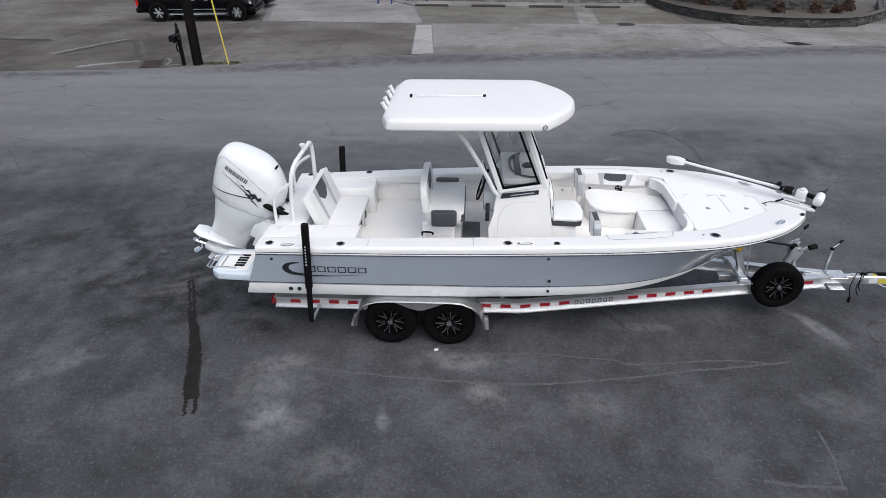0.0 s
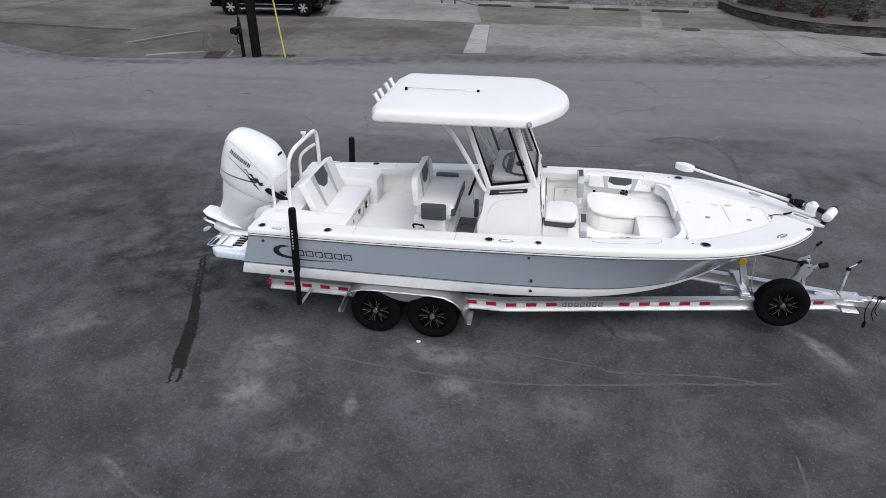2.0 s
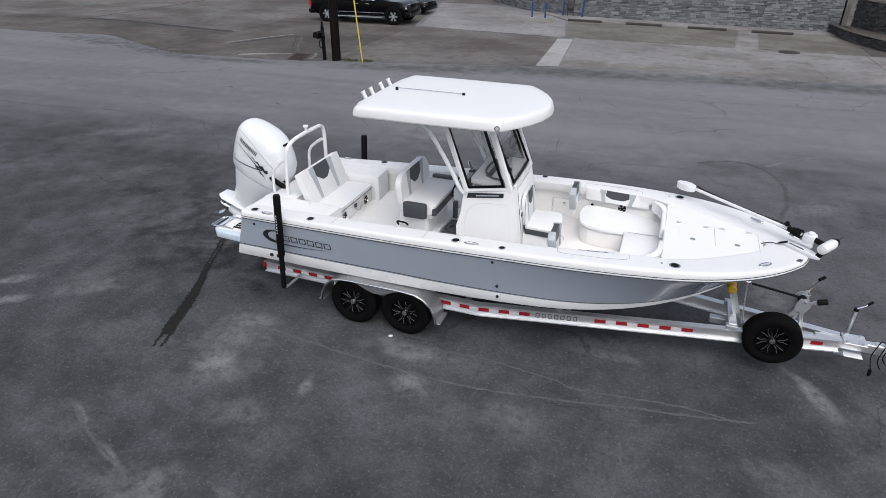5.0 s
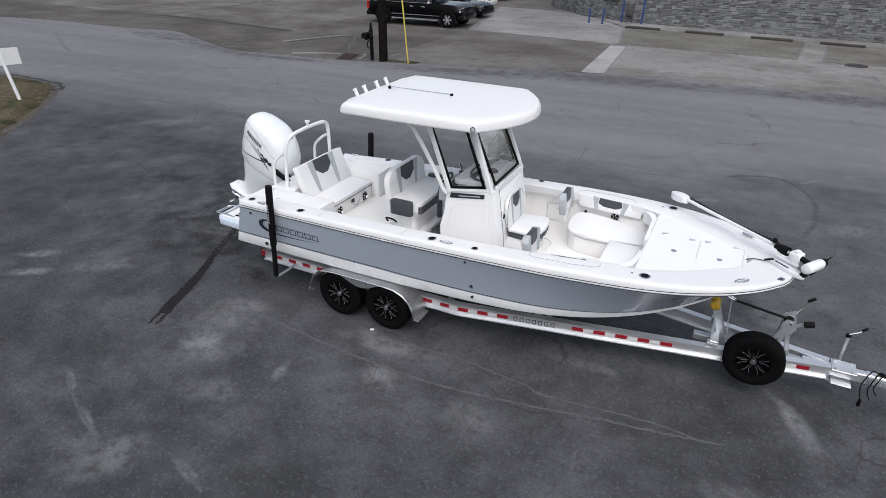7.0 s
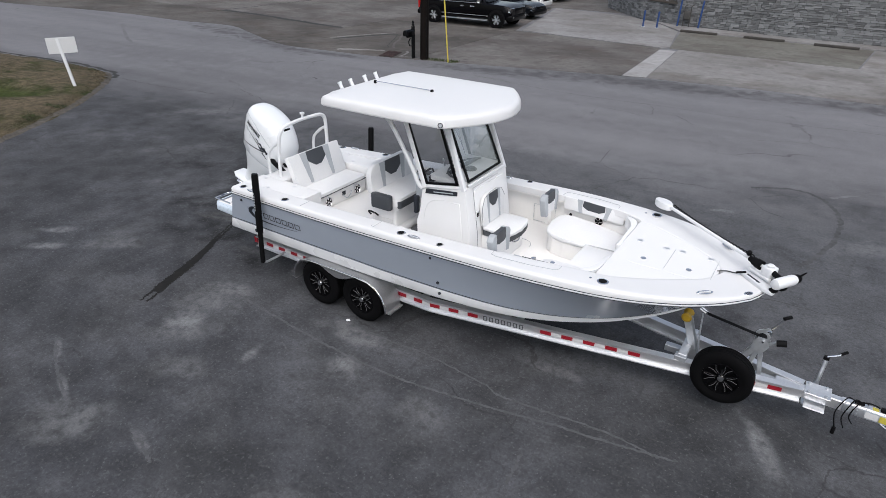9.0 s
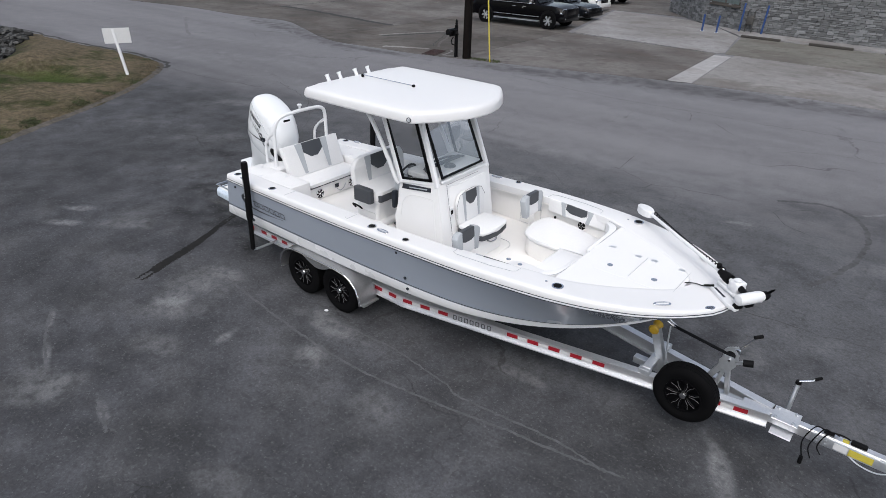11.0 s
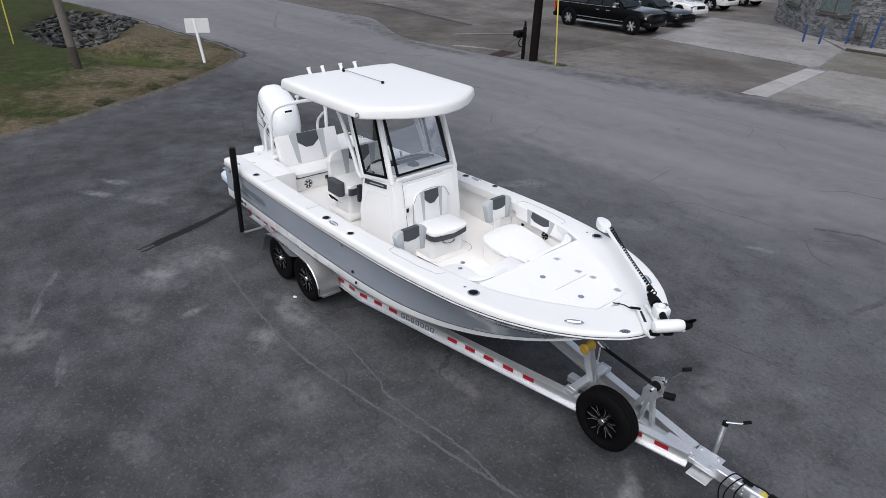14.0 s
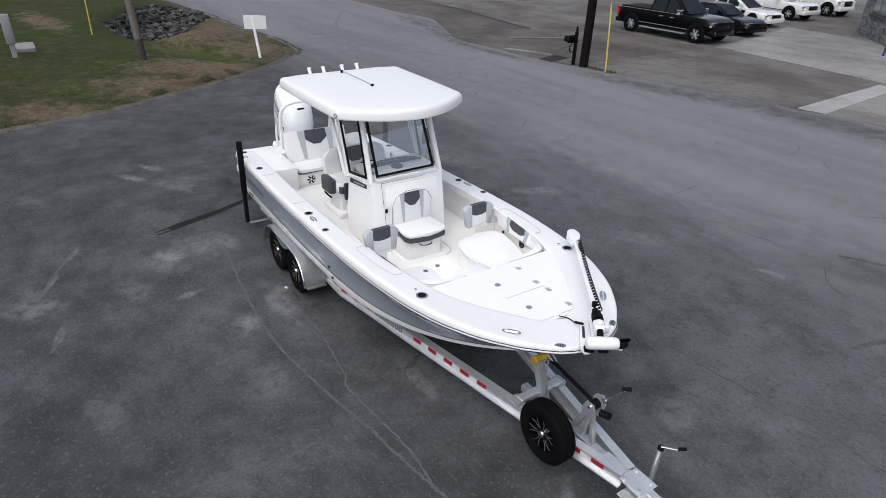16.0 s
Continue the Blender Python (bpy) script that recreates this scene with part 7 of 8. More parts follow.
def on_cowl(name, rows, s, mat="carbon"):
    """A strip laid on the cowl between two lines of (x, z)."""
    b = B()
    lo = [b.verts.new(cowl_at(x, z, s)) for x, z in rows[0]]
    hi = [b.verts.new(cowl_at(x, z, s)) for x, z in rows[1]]
    for i in range(len(lo) - 1):
        b.faces.new((lo[i], lo[i + 1], hi[i + 1], hi[i]))
    return part(name, b, mat, motor, smooth=0)


for s in (-1, 1):
    # maker's name as six plain bars, the sweeping stripe and its feathered end
    for k in range(6):
        x = -0.58 + 0.062 * k
        dz = -0.013 * k
        for x0, x1, z0, z1 in ((0.0, 0.017, 0.578, 0.648), (0.027, 0.044, 0.578, 0.648)):
            on_cowl("letter_bar", ([(x + x0, z0 + dz - 0.21 * x0), (x + x1, z0 + dz - 0.21 * x1)], [(x + x0 + 0.01, z1 + dz - 0.21 * x0), (x + x1 + 0.01, z1 + dz - 0.21 * x1)]), s)
    xs = [-0.70 + 0.043 * i for i in range(16)]
    mid = [0.20 + 0.10 * (x + 0.7) + 0.16 * (x + 0.7) ** 2 for x in xs]
    on_cowl("sweep", ([(x, z - 0.005 - 0.009 * (i / 15)) for i, (x, z) in enumerate(zip(xs, mid))], [(x, z + 0.004 + 0.006 * (i / 15)) for i, (x, z) in enumerate(zip(xs, mid))]), s)
    xs2 = [-0.36 + 0.05 * i for i in range(9)]
    on_cowl("feather", ([(x, 0.49 - 0.34 * (x + 0.36) - 0.06 * i / 10 - 0.02 * (i % 2)) for i, x in enumerate(xs2)], [(x, 0.50 - 0.30 * (x + 0.36) - 0.04 * (i % 2)) for i, x in enumerate(xs2)]), s)
    on_cowl("feather", ([(x, 0.34 - 0.1 * (x + 0.1)) for x in (-0.16, -0.08, 0.0, 0.06)], [(x, 0.36 - 0.12 * (x + 0.1)) for x in (-0.16, -0.08, 0.0, 0.06)]), s)
    xs3 = [-0.60 + 0.034 * i for i in range(16)]
    fall = [0.515 - 0.22 * (x + 0.6) - 0.35 * (x + 0.6) ** 2 for x in xs3]
    on_cowl("upper_stripe", ([(x, z - 0.003 - 0.006 * i / 15) for i, (x, z) in enumerate(zip(xs3, fall))], [(x, z + 0.003 + 0.008 * i / 15) for i, (x, z) in enumerate(zip(xs3, fall))]), s)
    for x0, z0, ln in ((-0.20, 0.345, 0.17), (-0.10, 0.275, 0.14)):
        on_cowl("feather_barb", ([(x0, z0), (x0 + ln * 0.5, z0 - ln * 0.22), (x0 + ln, z0 - ln * 0.52)], [(x0 + 0.01, z0 + 0.012), (x0 + ln * 0.5, z0 - ln * 0.22 + 0.026), (x0 + ln, z0 - ln * 0.5)]), s)
    # a thin grey line paints the shade of the cowl's moulded crease
    curve = flow([(-0.73, 0.36, 0), (-0.74, 0.55, 0), (-0.66, 0.72, 0), (-0.45, 0.70, 0), (-0.2, 0.60, 0), (0.1, 0.45, 0)], 4)
    part("cowl_crease", tube(B(), [cowl_at(p.x, p.y, s, 0.0) for p in curve if cowl_at(p.x, p.y, s).y * s > 0.03], 0.005, 5), "vinyl_grey", motor)

# ---- bow trolling motor, stowed ----
tm = thing("trolling_motor", "white electric bow trolling motor with a coiled black cable", "trolling motor", (5.2, 0, 1.74))
ALONG, ACROSS = Vector((0.74, -0.67, 0)), Vector((0.67, 0.74, 0))


def on_mount(u, v):
    p = Vector((5.24, 0.10, 0)) + ALONG * u + ACROSS * v
    return p.x, p.y


part("mount", slab(B(), [on_mount(*q) for q in ((0.0, -0.05), (0.42, -0.075), (0.52, -0.03), (0.50, 0.03), (0.36, 0.06), (0.02, 0.05))], 1.72, 1.772, 0.014, 2), "white_paint", tm, "white bow mount plate")
part("mount_label", slab(B(), [on_mount(*q) for q in ((0.10, -0.035), (0.30, -0.04), (0.30, -0.012), (0.10, -0.01))], 1.770, 1.7745), "carbon", tm, "dark label strip")
part("mount_rail", beam(B(), (*on_mount(0.02, 0.06), 1.80), (*on_mount(0.34, 0.075), 1.80), 0.05, 0.05, 0.015), "white_paint", tm)
part("pull_cord", tube(B(), flow([(4.98, -0.01, 1.722), (5.08, 0.03, 1.735), (5.18, 0.03, 1.74), (5.27, 0.03, 1.785)], 5), 0.006, 6), "black", tm, "thin black pull cord")
part("cord_grip", rod(B(), (5.18, 0.025, 1.75), (5.28, 0.03, 1.785), 0.014, 8), "black", tm)
A0, A1 = Vector((4.08, 1.05, 1.955)), Vector((5.42, 0.085, 1.885))
D0 = (A1 - A0).normalized()
part("shaft", rod(B(), A0, A1, 0.021, 10), "white_paint", tm, "long white shaft")
part("head", slab(B(), oval(0.15, 0.075, 20, 2.3), -0.045, 0.045, 0.03, 3, pose(4.01, 1.10, 1.945, 0, 0, -35)), "white_paint", tm, "rounded white control head")
for f, r, ln in ((0.905, 0.035, 0.05), (0.94, 0.05, 0.05), (0.975, 0.058, 0.07)):
    c = A0.lerp(A1, f)
    part("collar", rod(B(), c - D0 * ln / 2, c + D0 * ln / 2, r, 14), "black", tm, "black shaft collar")
part("tilt_knob", lathe(B(), [(0.025, 0), (0.03, 0.045), (0.015, 0.06)], 12, pose(5.25, 0.19, 1.93)), "black", tm)
m = pose(5.50, 0.01, 1.895, 0, 0, -36)
part("steering_housing", box(B(), -0.07, 0.075, -0.055, 0.055, -0.09, 0.045, 0.026, 3, m), "white_paint", tm)
part("housing_cap", lathe(B(), [(0.042, 0), (0.042, 0.022), (0.024, 0.034)], 16, m @ Matrix.Translation((0.01, 0, 0.042))), "white_paint", tm)
part("housing_ear", box(B(), -0.03, 0.05, 0.05, 0.095, -0.05, 0.03, 0.012, 2, m), "white_paint", tm)
part("lower_neck", rod(B(), (5.55, -0.03, 1.89), (5.64, -0.11, 1.875), 0.033, 12), "black", tm)
part("thruster", lathe(B(), [(0.03, -0.165), (0.05, -0.155), (0.062, -0.12), (0.064, -0.05), (0.064, 0.12), (0.058, 0.15), (0.02, 0.165)], 20, facing((5.685, -0.135, 1.866), (0.83, -0.56, 0.0), (0, 0, 1))), "white_paint", tm, "white motor pod")
ax, side = Vector((0.56, 0.83, 0)).normalized(), Vector((0.83, -0.56, 0)).normalized()
part("prop_hub", lathe(B(), [(0.05, -0.02), (0.052, 0.03), (0.03, 0.07), (0.01, 0.08)], 14, facing((5.78, 0.01, 1.866), (-side).to_tuple(), (0, 0, 1))), "black", tm)
for k in range(2):
    b = B()
    a = math.pi * k + 1.05
    c = Vector((5.80, 0.035, 1.866))
    d = Vector((0, 0, 1)) * math.sin(a) + side * math.cos(a)
    b.faces.new([b.verts.new(c + q) for q in (d * 0.03 - ax * 0.03, d * 0.08 - ax * 0.055, d * 0.125 - ax * 0.03, d * 0.135 + ax * 0.02, d * 0.09 + ax * 0.05, d * 0.03 + ax * 0.03)])
    bmesh.ops.solidify(b, geom=b.faces[:], thickness=0.014)
    part("prop_blade", b, "black", tm)
part("fin", slab(B(), [(0, 0), (0.16, 0.0), (0.21, -0.055), (0.19, -0.07), (0.10, -0.035), (0.02, -0.02)], -0.006, 0.006, 0.002, 1, facing((5.665, -0.10, 1.825), ax.to_tuple(), (0, 0, 1))), "white_paint", tm)
for u in (-0.10, 0.04):
    c = Vector((5.66, -0.13, 1.80)) + ax * u
    part("rest_bracket", box(B(), -0.03, 0.03, -0.05, 0.05, -0.055, 0.0, 0.012, 2, pose(c.x, c.y, c.z, 0, 0, -34)), "black", tm, "black rubber pod rest")
coil = []
lift = D0.cross(Vector((0, 0, 1))).normalized()
up = lift.cross(D0)
turns = 26
for i in range(turns * 8 + 1):
    t = i / (turns * 8)
    q = math.tau * i / 8
    coil.append(A0.lerp(A1, 0.03 + 0.87 * t) - lift * 0.055 + Vector((0, 0, 0.012 - 0.03 * math.sin(math.pi * t))) + (lift * math.cos(q) + up * math.sin(q)) * 0.0165)
part("coil_cable", tube(B(), coil, 0.0075, 5), "black", tm, "coiled black cable beside the shaft")

SWING[0] = Matrix.Rotation(radians(-0.95), 4, "Z")

# ---- trailer, a touch askew to the road as well ----
trailer = thing("boat_trailer", "aluminium tandem-axle boat trailer with red and white reflector tape", "trailer", (1.5, 0, 0))


def rail_y(x):
    return 0.945 if x < 1.5 else max(0.062, 0.945 - (x - 1.5) * 0.188)


RZ = 0.475


def rail(x0, x1, s, z=RZ):
    """An I-beam along a stretch of the side rail."""
    a, b_ = Vector((x0, s * rail_y(x0), z)), Vector((x1, s * rail_y(x1), z))
    bm_ = B()
    out = Vector((-(b_ - a).y, (b_ - a).x, 0)).normalized()
    half = [(0.05, 0.092), (0.05, 0.078), (0.006, 0.078), (0.006, -0.078), (0.05, -0.078), (0.05, -0.092)]
    profile = half + [(-u, v) for u, v in half[::-1]]
    loft(bm_, [[e + out * u + Vector((0, 0, v)) for u, v in profile] for e in (a, b_)])
    return bm_


for s in (-1, 1):
    part("side_rail", rail(-2.1, 1.5, s), "alu", trailer, "aluminium I-beam side rail")
    part("front_rail", rail(1.5, 6.20, s), "alu", trailer, "aluminium I-beam converging to the tongue")
    part("tail_light", box(B(), -2.14, -2.09, s * 0.89, s * 0.97, 0.45, 0.54, 0.012, 2), "red", trailer)
    # red and white tape on the web
    for x0, n in ((-1.87, 4), (0.93, 5), (3.10, 5), (5.565, 2)):
        for k in range(2 * n - 1):
            xa = x0 + (k // 2) * 0.285 + (0.15 if k % 2 else 0)
            xb = xa + (0.133 if k % 2 else 0.148)
            ln = B()
            p0, p1 = Vector((xa, s * (rail_y(xa) + 0.010), RZ - 0.0)), Vector((xb, s * (rail_y(xb) + 0.010), RZ - 0.0))
            beam(ln, p0, p1, 0.004, 0.055, 0)
            part("reflector_tape", ln, "red" if k % 2 == 0 else "reflector", trailer, "red reflector tape" if k % 2 == 0 else "white reflector tape", 0)
    # maker's name as plain bars
    for k in range(7):
        xa = 2.30 + k * 0.085
        for e0, e1, z0, z1 in ((0, 0.055, -0.040, -0.030), (0, 0.055, 0.022, 0.032), (0, 0.010, -0.040, 0.032), (0.045, 0.055, -0.040, 0.032)):
            ln = B()
            beam(ln, (xa + e0, s * (rail_y(xa + e0) + 0.010), RZ + (z0 + z1) / 2), (xa + e1, s * (rail_y(xa + e1) + 0.010), RZ + (z0 + z1) / 2), 0.004, z1 - z0, 0)
            part("letter_bar", ln, "mat_grey", trailer, "", 0)
    # bunk and its brackets
    part("bunk", beam(B(), (-2.0, s * 0.62, 0.66), (3.2, s * 0.50, 0.70), 0.14, 0.05, 0.012), "black", trailer, "carpeted bunk board under the hull")
    for x in (-1.6, -0.2, 1.2, 2.6):
        part("bunk_bracket", box(B(), x - 0.04, x + 0.04, s * 0.50, s * 0.66, 0.54, 0.64, 0.006, 1), "galv", trailer)
    # fender over the two wheels
    y0, y1 = s * 0.985, s * 1.335
    prof = [(-0.86, 0.33), (-0.845, 0.45), (-0.78, 0.60), (-0.66, 0.71), (-0.52, 0.755), (-0.35, 0.765), (0.48, 0.765), (0.66, 0.75), (0.80, 0.69), (0.91, 0.58), (0.97, 0.44), (0.985, 0.33)]
    b = B()
    under = [(x * 0.992 + 0.0005, z - 0.009) for x, z in prof]
    rings = [[(x, y, z) for x, z in prof + under[::-1]] for y in (y0, y1)]
    loft(b, rings)
    fen = part("fender", b, "plate", trailer, "bright diamond-plate fender", 30)
    edge = [(x, y1, z) for x, z in prof]
    part("fender_lip", tube(B(), edge, 0.014, 8), "chrome", fen)
    # fender skirt between the wheels
    skirt = [(-0.36, 0.765), (0.49, 0.765), (0.36, 0.725), (0.22, 0.66), (0.12, 0.63), (0.02, 0.63), (-0.08, 0.66), (-0.22, 0.725)]
    part("fender_skirt", slab(B(), skirt if s < 0 else skirt[::-1], -0.003, 0.003, 0, 1, facing((0, s * 1.325, 0), (1, 0, 0), (0, 0, 1))), "plate", fen, "", 0)
    for x in (-0.86, 0.985):
        part("fender_stay", box(B(), x - 0.035 + (0.02 if x > 0 else -0.02), x + 0.035 + (0.02 if x > 0 else -0.02), s * 1.0, s * 1.30, 0.315, 0.335, 0.004, 1), "plate", trailer)
    # guide post
    part("guide_arm", tube(B(), flow([(-1.44, s * 0.96, 0.44), (-1.44, s * 1.2, 0.44), (-1.44, s * 1.40, 0.46), (-1.44, s * 1.42, 0.6)], 5), 0.02, 8), "galv", trailer)
    post = part("guide_post", tube(B(), [(-1.445 - 0.045 * (s + 1), s * 1.425, 0.47), (-1.41 - 0.045 * (s + 1), s * 1.425, 1.10)], 0.038, 12), "black", trailer, "black guide post")
    part("guide_sleeve", tube(B(), [(-1.415 - 0.045 * (s + 1), s * 1.425, 1.02), (-1.41 - 0.045 * (s + 1), s * 1.425, 1.06), (-1.36 - 0.045 * (s + 1), s * 1.425, 1.97), (-1.359 - 0.045 * (s + 1), s * 1.425, 2.0)], [0.046, 0.052, 0.052, 0.045], 12), "black", post, "thick black padded sleeve")
    for k in range(7):
        z = 1.42 + 0.045 * k
        x = -1.415 + (z - 1.02) * 0.057 - 0.045 * (s + 1)
        part("letter_bar", box(B(), -0.008, 0.008, -0.003, 0.003, -0.012, 0.012, 0, 1, pose(x, s * 1.478, z)), "vinyl_grey", post, "", 0)
for x in (-2.05, -1.1, 1.25, 2.7):
    y = rail_y(x)
    part("cross_member", beam(B(), (x, -y, 0.41), (x, y, 0.41), 0.06, 0.08, 0.006), "alu", trailer)
for x in (-0.35, 0.48):
    part("axle", rod(B(), (x, -1.15, 0.36), (x, 1.15, 0.36), 0.04, 12), "galv", trailer)


def trailer_wheel(parent, x, y, z, s, r=0.372, w=0.22):
    """Tyre with tread grooves, black alloy rim with machined split spokes."""
    m = Matrix.Translation((x, y, z)) @ Euler((radians(-90 * s), 0, 0)).to_matrix().to_4x4()
    h = w / 2
    prof = [(r * 0.60, -h * 0.8), (r * 0.72, -h), (r * 0.90, -h * 0.98), (r * 0.97, -h * 0.82)]
    for k in (-0.5, 0.0, 0.5):
        prof += [(r, h * (k - 0.2)), (r, h * (k - 0.04)), (r * 0.975, h * (k - 0.03)), (r * 0.975, h * (k + 0.03)), (r, h * (k + 0.04)), (r, h * (k + 0.2))]
    prof += [(r * 0.97, h * 0.82), (r * 0.90, h * 0.98), (r * 0.80, h * 1.03), (r * 0.72, h), (r * 0.60, h * 0.85)]
    tyre = part("tyre", lathe(B(), prof, 40, m, False), "tyre", parent, "black trailer tyre")
    rim = part("rim", lathe(B(), [(r * 0.60, -h * 0.6), (r * 0.60, h * 0.92), (r * 0.565, h * 0.95), (r * 0.53, h * 0.45), (r * 0.2, h * 0.30), (0.01, h * 0.32)], 32, m), "gloss_black", tyre, "gloss black alloy rim")
    for k in range(6):
        for off in (-1, 1):
            q = m @ Matrix.Rotation(math.tau * k / 6 + 0.2, 4, "Z")
            b = B()
            a0, a1 = Vector((r * 0.14, off * r * 0.025, h * 0.55)), Vector((r * 0.52, off * r * 0.135, h * 0.72))
            beam(b, a0, a1, r * 0.045, h * 0.22, 0.002)
            bmesh.ops.transform(b, matrix=q, verts=b.verts)
            part("spoke", b, "gloss_black", rim)
            b = B()
            z1 = h * 0.13
            k0, k1, k2 = Vector((r * 0.19, off * r * 0.03, h * 0.56 + z1)), Vector((r * 0.36, off * r * 0.045, h * 0.64 + z1)), Vector((r * 0.51, off * r * 0.125, h * 0.71 + z1))
            beam(b, k0, k1, r * 0.010, h * 0.05, 0.0)
            beam(b, k1, k2, r * 0.010, h * 0.05, 0.0)
            bmesh.ops.transform(b, matrix=q, verts=b.verts)
            part("machined_edge", b, "machined", rim, "bright machined spoke edge")
    part("hub_cap", lathe(B(), [(r * 0.13, h * 0.3), (r * 0.13, h * 0.75), (r * 0.10, h * 0.95), (r * 0.03, h * 1.0)], 18, m), "chrome", rim, "chrome hub cap")
    return tyre


for s in (-1, 1):
    for x in (-0.355, 0.483):
        trailer_wheel(trailer, x, s * 1.185, 0.372, s)
spare = thing("spare_wheel", "black alloy spare wheel bolted upright to the trailer rail", "spare wheel", (5.35, -0.31, 0.19))
trailer_wheel(spare, 5.35, -0.315, 0.545, -1, 0.358, 0.21)
part("carrier", box(B(), 5.29, 5.41, -0.26, -0.17, 0.38, 0.60, 0.008, 1), "galv", spare)

# tongue, coupler, jack
part("tongue_plate", box(B(), 6.22, 6.49, -0.14, 0.11, 0.555, 0.57, 0.004, 1), "alu", trailer)
part("tongue_plate_lower", box(B(), 6.25, 6.47, -0.17, 0.11, 0.38, 0.395, 0.004, 1), "alu", trailer)
for x in (6.26, 6.44):
    for y in (-0.11, 0.07):
        part("bolt", lathe(B(), [(0.02, 0), (0.02, 0.018), (0.01, 0.022)], 8, Matrix.Translation((x, y, 0.57))), "galv", trailer)
part("tongue", box(B(), 5.9, 7.25, -0.05, 0.05, 0.42, 0.55, 0.008, 1), "alu", trailer)
coup = part("coupler_body", box(B(), 6.62, 7.85, -0.062, 0.062, 0.43, 0.545, 0.012, 2), "galv", trailer, "galvanised brake actuator and coupler")
part("coupler_top", box(B(), 6.60, 7.75, -0.045, 0.045, 0.545, 0.562, 0.005, 1), "alu", coup)
part("coupler_cap", lathe(B(), [(0.075, -0.06), (0.085, 0.0), (0.07, 0.05), (0.02, 0.075)], 16, Matrix.Translation((7.9, 0, 0.51))), "galv", coup)
part("warning_label", box(B(), 6.98, 7.20, -0.0655, 0.0655, 0.45, 0.53, 0, 1), "yellow_paint", coup, "yellow label")
part("white_label", box(B(), 6.84, 6.97, -0.0655, 0.0655, 0.45, 0.53, 0, 1), "reflector", coup, "white label")
part("top_label", box(B(), 6.90, 6.96, -0.03, 0.03, 0.56, 0.5645, 0, 1), "yellow_paint", coup)
part("brake_cap", box(B(), 6.97, 7.12, -0.03, 0.035, 0.562, 0.60, 0.012, 2), "black", coup, "black brake fluid cover")
part("coupler_latch", beam(B(), (7.5, 0, 0.59), (7.72, 0, 0.61), 0.03, 0.04), "black", coup)
for x in (6.68, 6.76):
    for z in (0.46, 0.51):
        part("bolt", rod(B(), (x, -0.075, z), (x, 0.075, z), 0.012, 8), "galv", coup)
part("safety_chain", tube(B(), flow([(7.0, -0.064, 0.44), (7.1, -0.075, 0.40), (7.25, -0.075, 0.39), (7.36, -0.064, 0.44)], 6), 0.008, 6), "galv", trailer)
for k, (y, low) in enumerate(((-0.10, 0.20), (-0.14, 0.28), (-0.07, 0.32))):
    x = 6.60 + 0.07 * k
    part("wiring", tube(B(), flow([(x + 0.12, 0.03, 0.57), (x + 0.05, -0.03, 0.62), (x, y * 0.8, 0.55), (x - 0.03, y, 0.40), (x + 0.02, y * 1.1, low)], 6), 0.007, 6), "black", trailer, "black loop of trailer wiring")
part("wiring", tube(B(), flow([(6.74, 0.0, 0.57), (6.84, -0.03, 0.63), (6.93, 0.01, 0.60), (6.96, 0.03, 0.57)], 6), 0.008, 6), "black", trailer)
part("plug", rod(B(), (6.615, -0.115, 0.13), (6.615, -0.11, 0.22), 0.022, 10), "black", trailer)
part("hanger", box(B(), 6.72, 6.82, -0.02, 0.03, 0.56, 0.585, 0.008, 1), "black", trailer)
jack = part("jack", rod(B(), (6.32, 0.24, 0.20), (6.34, 0.25, 0.86), 0.027, 12), "galv", trailer, "galvanised tongue jack")
part("jack_cap", rod(B(), (6.34, 0.25, 0.85), (6.34, 0.25, 0.885), 0.032, 12), "black", jack)
part("jack_crank", tube(B(), [(6.34, 0.25, 0.885), (6.46, 0.33, 0.905), (6.475, 0.34, 0.93)], 0.01, 6), "chrome", jack)
part("jack_grip", rod(B(), (6.47, 0.335, 0.92), (6.53, 0.37, 0.955), 0.018, 8), "black", jack)
part("jack_foot", box(B(), 6.24, 6.40, 0.16, 0.32, 0.17, 0.20, 0.01, 1), "galv", jack)

# bow stop post with the yellow roller
for s in (-1, 1):
    part("stop_leg", beam(B(), (4.96, s * 0.045, 0.50), (4.79, s * 0.045, 1.0), 0.012, 0.09, 0.002), "galv", trailer)
    part("stop_bracket", box(B(), 4.78, 4.92, s * rail_y(4.85) - 0.05, s * rail_y(4.85) + 0.05, 0.56, 0.63, 0.004, 1), "galv", trailer)
part("stop_cross", beam(B(), (4.86, -rail_y(4.86), 0.615), (4.86, rail_y(4.86), 0.615), 0.10, 0.05, 0.005), "alu", trailer)
part("stop_web", beam(B(), (4.96, 0, 0.50), (4.80, 0, 0.97), 0.09, 0.012, 0.002), "galv", trailer)
part("bow_roller", tube(B(), [(4.78, -0.09, 1.02), (4.78, -0.07, 1.02), (4.78, -0.02, 1.02), (4.78, 0.02, 1.02), (4.78, 0.07, 1.02), (4.78, 0.09, 1.02)], [0.045, 0.064, 0.042, 0.042, 0.064, 0.045], 16), "yellow", trailer, "yellow rubber bow roller")
part("chain", tube(B(), flow([(4.95, -0.02, 1.12), (4.97, -0.05, 0.85), (5.0, -0.06, 0.6), (5.05, -0.05, 0.5)], 8), 0.010, 5), "galv", trailer)
part("keel_channel", box(B(), 4.6, 6.0, -0.05, 0.05, 0.43, 0.52, 0.006, 1), "galv", trailer)

